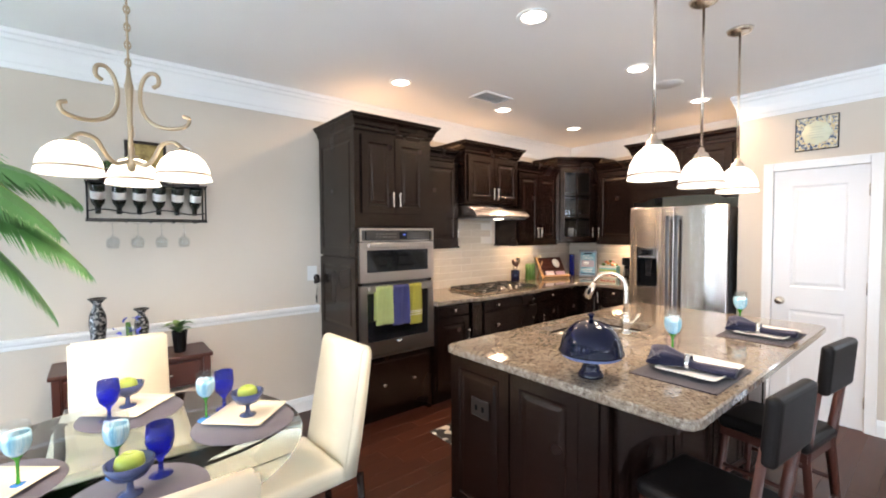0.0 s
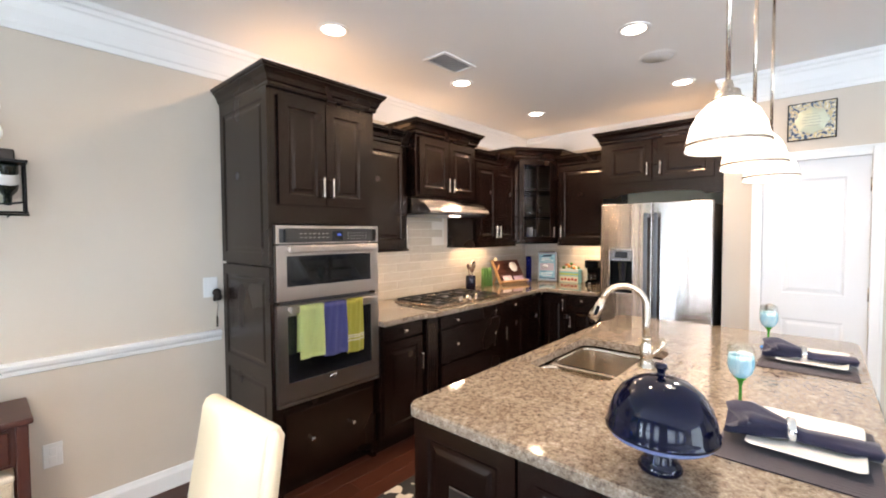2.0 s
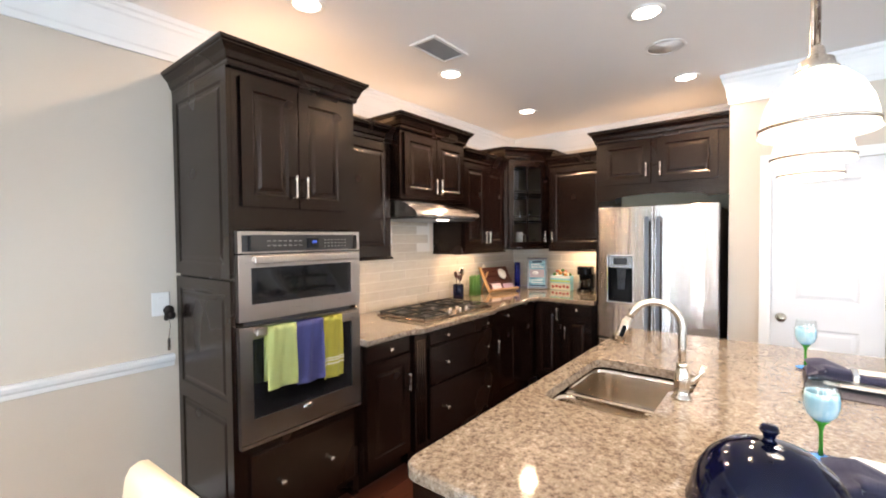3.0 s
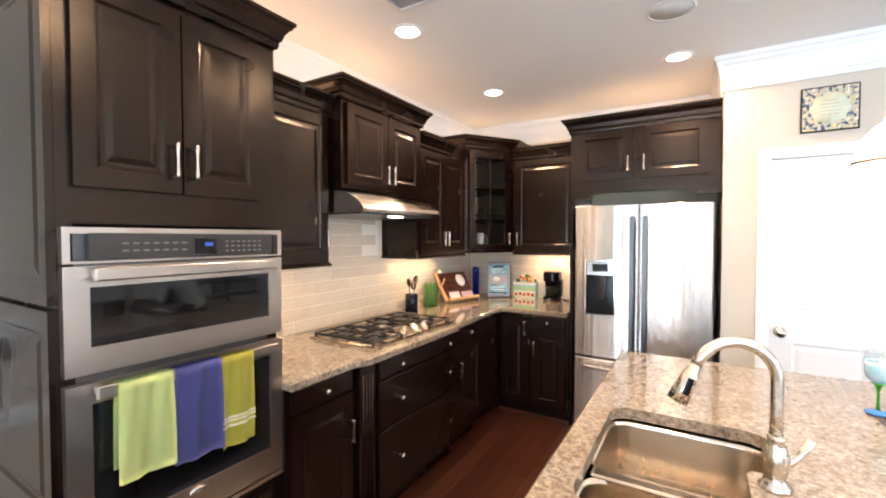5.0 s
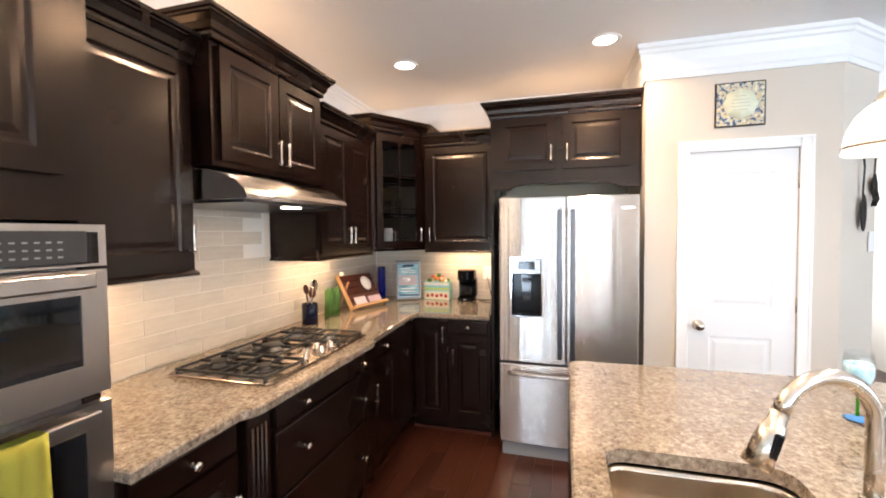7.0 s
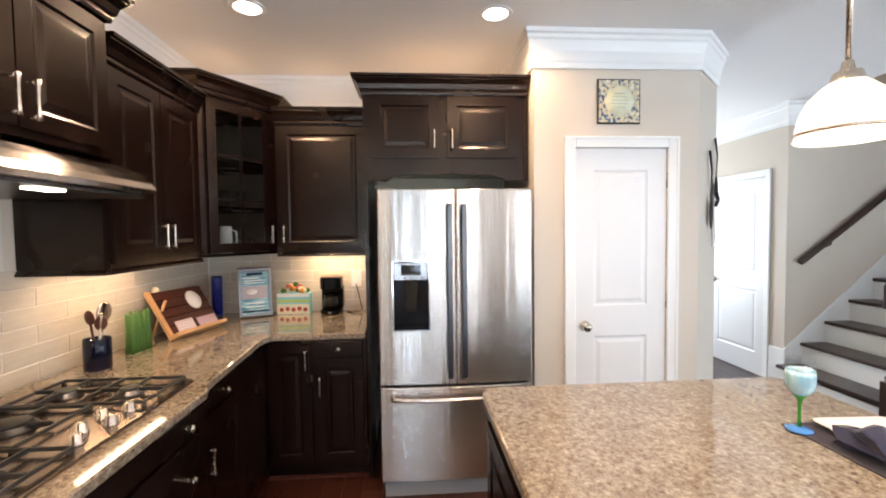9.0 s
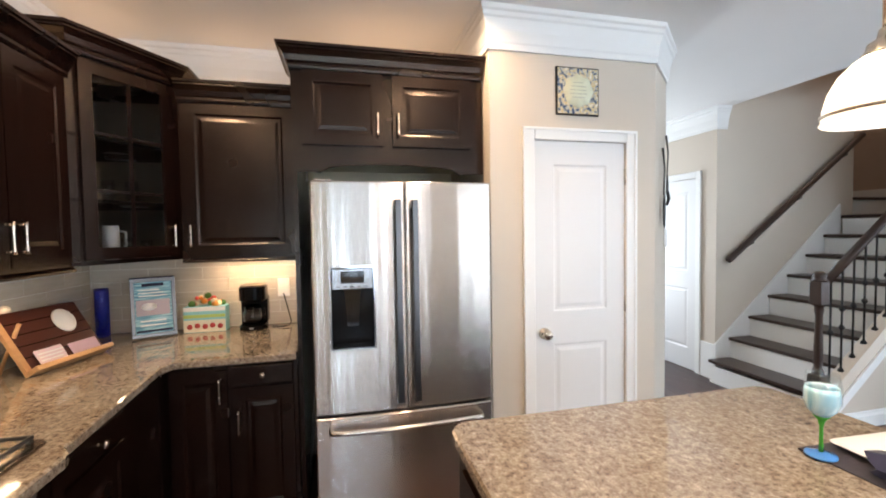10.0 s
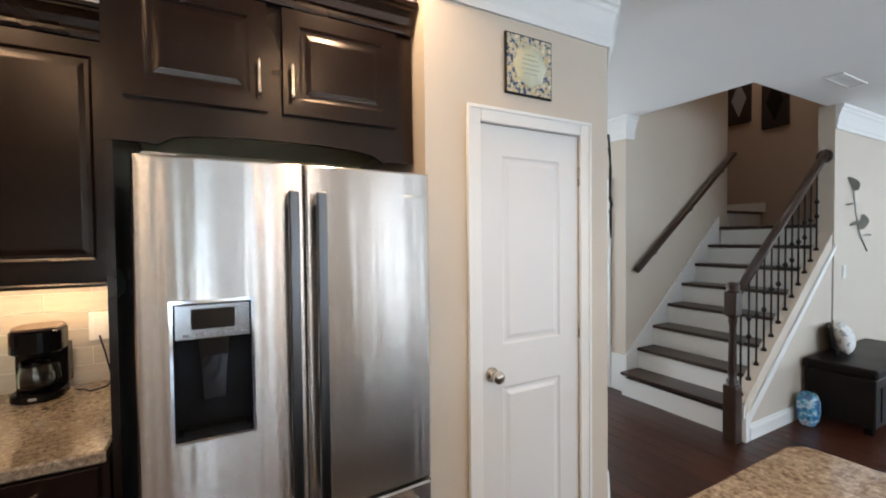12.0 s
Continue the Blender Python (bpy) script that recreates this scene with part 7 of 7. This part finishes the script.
for y in (0.7, 0.1, -0.5):
    z = 1.195 + (0.98 - y) * 0.747
    part("bracket", tube([(0, y, z - 0.028), (0.0, y, z - 0.06), (0.053, y, z - 0.085)], 0.007, 8), BRONZE, wrl)
for i, (x0, x1, z0, z1) in enumerate(((8.43, 8.71, 3.0, 3.62), (8.02, 8.31, 2.86, 3.50))):
    p = thing("wall_art", T(x1, YK + 0.001, z0, 180), "dark panel picture on the brown stairwell wall", "picture", "stairwell pictures")
    part("panel", B(0, x1 - x0, -0.03, 0, 0, z1 - z0, 0.006), BRONZE, p)
    part("print", prism([(0.05, (z1 - z0) / 2), ((x1 - x0) / 2, 0.08), (x1 - x0 - 0.05, (z1 - z0) / 2), ((x1 - x0) / 2, z1 - z0 - 0.08)], -0.036, -0.03, "y"), GREYP if i == 0 else DARKL, p, "pale diamond motif" if i == 0 else "")
single("upper_trim", prism([(8.70, 3.15), (8.95, 3.55), (9.02, 3.55), (8.77, 3.12)], YK + 0.002, YK + 0.02, "y"), TRIM, "white slanted trim of the upper stairs", "stair trim", kind="structure")

# iron spoon and fork on the slanted wall
def wall_utensil(u, z0, z1, fork):
    """A large serving spoon or fork hung upright, u metres along the slanted wall."""
    m = pose(XP, YP0, 0, 0, 0, math.degrees(math.atan2(YD - YP0, XD - XP))) @ T(u, -0.012, 0)
    o = thing("wall_fork" if fork else "wall_spoon", m, "large black iron %s hung on the slanted wall" % ("fork" if fork else "spoon"), "wall ornament", "iron utensils")
    L = z1 - z0
    part("grip", tube([(0, 0, z1), (0, -0.012, z1 - 0.25 * L), (0, -0.006, z0 + 0.42 * L)], [0.014, 0.009, 0.008], 10, flat=0.5), IRON, o)
    if fork:
        part("head", prism([(-0.008, z0 + 0.43 * L), (-0.034, z0 + 0.30 * L), (-0.034, z0 + 0.20 * L), (0.034, z0 + 0.20 * L), (0.034, z0 + 0.30 * L), (0.008, z0 + 0.43 * L)], -0.012, -0.004, "y"), IRON, o)
        for k in range(3):
            part("tine", tube([(-0.026 + 0.026 * k, -0.008, z0 + 0.21 * L), (-0.026 + 0.026 * k, -0.018, z0 + 0.1 * L), (-0.026 + 0.026 * k, -0.006, z0)], [0.008, 0.007, 0.004], 8), IRON, o)
    else:
        bm = bmesh.new()
        bmesh.ops.create_uvsphere(bm, u_segments=20, v_segments=12, radius=1.0)
        for v in bm.verts:
            dish = 0.010 * (1 - v.co.x ** 2 - v.co.z ** 2) if v.co.y < 0 else 0
            v.co = Vector((v.co.x * 0.036, v.co.y * 0.010 + dish - 0.012, z0 + 0.22 * L * (1 + v.co.z)))
        for f in bm.faces:
            f.smooth = True
        part("head", bm, IRON, o)


wall_utensil(0.20, 1.50, 2.00, False)
wall_utensil(0.335, 1.65, 2.10, True)
plate_cover(XP + 0.659 * 0.35 - 0.004, YP0 - 0.752 * 0.35 - 0.004, 1.44, math.degrees(math.atan2(YD - YP0, XD - XP)), 0.075, 0.12, "white switch plate under the iron utensils", 1)

# ---------------------------------------------------------------- living room end
bn = thing("storage_bench", T(6.70, -0.95, 0), "black leather storage bench against the wall", "bench")
part("body", B(0, 0.43, 0, 1.28, 0.06, 0.43, 0.012, 2), DARKL, bn)
part("lid", B(-0.012, 0.442, -0.012, 1.292, 0.43, 0.505, 0.02, 3), DARKL, bn)
for x in (0.02, 0.36):
    for y in (0.02, 1.20):
        part("foot", B(x, x + 0.05, y, y + 0.05, 0, 0.06), BLACK, bn)
part("drawer_panel", B(-0.008, 0.0, 0.10, 1.18, 0.10, 0.36, 0.003), DARKL, bn)
cu = thing("cushion", pose(7.005, -0.16, 0.508, -14, 0, -72), "white cushion with grey leaf print on the bench", "cushion")
bm = bmesh.new()
bmesh.ops.create_grid(bm, x_segments=14, y_segments=14, size=1.0)
for v in bm.verts:
    u, w = v.co.x, v.co.y
    v.co = Vector((u * 0.20, -0.07 * (1 - u * u) ** 0.5 * (1 - w * w) ** 0.5, 0.125 + w * 0.12 * (1 - 0.08 * u * u)))
back = [f for f in bm.faces]
geom = bmesh.ops.duplicate(bm, geom=back)["geom"]
for v in geom:
    if isinstance(v, bmesh.types.BMVert):
        v.co.y = -v.co.y
bmesh.ops.remove_doubles(bm, verts=bm.verts, dist=1e-4)
bmesh.ops.recalc_face_normals(bm, faces=bm.faces)
for f in bm.faces:
    f.smooth = True
LEAFP = fabric("leaf_print", (0.72, 0.72, 0.70), (0.8, 0.8, 0.78))
set_in(LEAFP, "Base Color", ramp(LEAFP, noise_tex(LEAFP, coords(LEAFP, (1, 1, 1)), 22, 2), [(0.56, (0.76, 0.76, 0.74)), (0.62, (0.34, 0.36, 0.36))]))
part("cover", bm, LEAFP, cu)
part("cushion_back", B(-0.19, 0.19, 0.065, 0.085, 0.01, 0.25, 0.008), DARKL, cu)
SEAG = mat("mosaic_glass", (0.1, 0.3, 0.6), 0.12, 0, Coat_Weight=0.5)
set_in(SEAG, "Base Color", ramp(SEAG, noise_tex(SEAG, coords(SEAG), 26, 2), [(0.35, (0.02, 0.07, 0.22)), (0.5, (0.08, 0.34, 0.55)), (0.62, (0.55, 0.70, 0.80)), (0.75, (0.30, 0.22, 0.45))]))
fv = thing("floor_vase", T(7.055, 0.455, 0), "blue iridescent mosaic glass vase on the floor", "vase")
part("body", lathe(scaled([(0, 0.0), (0.075, 0.0), (0.085, 0.01), (0.118, 0.09), (0.130, 0.20), (0.125, 0.32), (0.10, 0.40), (0.085, 0.42), (0.08, 0.415), (0.095, 0.39), (0, 0.34)], 0.60), 40), SEAG, fv)
lf = thing("metal_leaf_art", T(XS - 0.012, -0.82, 0), "grey metal leaf sculpture on the living room wall", "wall ornament")
LEAFM = mat("grey_metal_leaf", (0.36, 0.38, 0.36), 0.5, 0.6)
part("stem", tube([(0, 0.16, 1.93), (0, 0.10, 1.72), (0, 0.0, 1.52), (0, -0.18, 1.35)], 0.006, 8), LEAFM, lf)
for y, z, rx in ((0.13, 1.80, 20), (0.14, 1.92, 70), (0.02, 1.56, 150), (-0.02, 1.50, 200), (0.05, 1.64, 10)):
    part("leaf", leaf(0.17, 0.05, 0.1, 0.1), LEAFM, lf, m=pose(-0.004, y, z, 0, 0, 90) @ pose(0, 0, 0, rx * 0, -rx + 40, 0))
plate_cover(XS - 0.001, -0.50, 1.17, -90, 0.075, 0.12, "white switch plate on the living room wall", 1)
hv = thing("ceiling_vent", T(6.87, 0.40, ZC), "white ceiling air vent in the living room", "air vent")
part("frame", wall_boxes([(-0.06, 0.06, -0.22, -0.20, -0.01, -0.001), (-0.06, 0.06, 0.20, 0.22, -0.01, -0.001), (-0.06, -0.045, -0.20, 0.20, -0.01, -0.001), (0.045, 0.06, -0.20, 0.20, -0.01, -0.001)]), TRIM, hv)
for k in range(5):
    part("slat", B(-0.004, 0.004, -0.20, 0.20, -0.006, -0.002), TRIM, hv, m=T(-0.034 + 0.017 * k, 0))


# ---------------------------------------------------------------- tiles and planks
back_a = structure("backsplash_cooktop", wall_boxes([(4.842, XB - 0.012, YA - 0.004, YA - 0.001, 0.916, UZ0 + 0.002), (5.42, 6.235, YA - 0.004, YA - 0.001, UZ0 + 0.002, 1.70)]), GROUT, "cream glazed subway tile backsplash", "backsplash")
back_b = structure("backsplash_fridge", B(XB - 0.004, XB - 0.001, 4.872, YA - 0.004, 0.916, UZ0 + 0.002), GROUT, "cream glazed subway tile backsplash beside the fridge", "backsplash")
TLW, TLH, GAP = 0.3, 0.0735, 0.0035
tile_mesh = {}


def tile_piece(parent, length, m):
    key = round(length, 3)
    if key not in tile_mesh:
        tile_mesh[key] = mesh_of("tile", B(0, length, -0.0028, 0, 0, TLH, 0.0012), TILE)
    share("tile", tile_mesh[key], parent, m)


for row in range(11):
    z = 0.918 + row * (TLH + GAP)
    x = 4.843 - (0.15 if row % 2 else 0)
    while x < XB - 0.03:
        a, b = max(x, 4.843), min(x + TLW, XB - 0.013)
        ok = z + TLH < UZ0 + 0.09 or (a > 5.415 and b < 6.24)
        if z + TLH >= UZ0 + 0.003 and ok and not (a > 5.3 and b < 6.3):
            ok = z + 0.04 < UZ0
        if ok and b - a > 0.03 and z + TLH < 1.72:
            tile_piece(back_a, b - a, T(a, YA - 0.0042, z))
        x += TLW + GAP
    if z + 0.04 < UZ0:
        y = YA - 0.012 + (0.15 if row % 2 else 0)
        while y > 4.88:
            a, b = min(y, YA - 0.012), max(y - TLW, 4.875)
            if a - b > 0.03:
                tile_piece(back_b, a - b, T(XB - 0.0042, a, z, -90))
            y -= TLW + GAP

PW, PL = 0.118, 1.35
plank_mesh = {}
rest_v, rest_f = [], []
rnd = random.Random(11)
row = 0
y = YS
while y < YA:
    x = XW - rnd.uniform(0, PL)
    y1 = min(y + PW, YA)
    while x < XE:
        L = round(rnd.choice((0.9, 1.15, 1.35)), 2)
        a, b = max(x, XW), min(x + L, XE)
        x += L
        if b - a < 0.05:
            continue
        near = (3.4 < a < 7.4 and 4.3 < y < 5.6) or (6.2 < b and 6.0 < a < 8.8 and 0.6 < y < 2.9) or (2.6 < a < 4.2 and 4.4 < y < 6.1)
        if near:
            key = (round(b - a, 2), round(y1 - y, 3))
            if key not in plank_mesh:
                plank_mesh[key] = mesh_of("plank", B(0, b - a - 0.0016, 0, y1 - y - 0.0016, -0.012, 0, 0.0012), FLOORW)
            share("plank", plank_mesh[key], sub, T(a, y, 0))
        else:
            n = len(rest_v)
            g = 0.0008
            rest_v += [(a, y, -0.004), (b, y, -0.004), (b, y1, -0.004), (a, y1, -0.004), (a + g, y + g, 0), (b - g, y + g, 0), (b - g, y1 - g, 0), (a + g, y1 - g, 0)]
            rest_f += [(n + 4, n + 5, n + 6, n + 7), (n, n + 1, n + 5, n + 4), (n + 1, n + 2, n + 6, n + 5), (n + 2, n + 3, n + 7, n + 6), (n + 3, n, n + 4, n + 7)]
    y += PW
me = bpy.data.meshes.new("planks")
me.from_pydata(rest_v, [], rest_f)
me.materials.append(FLOORW)
share("planks", me, sub, T(0, 0, 0))["kind"] = "stuff"
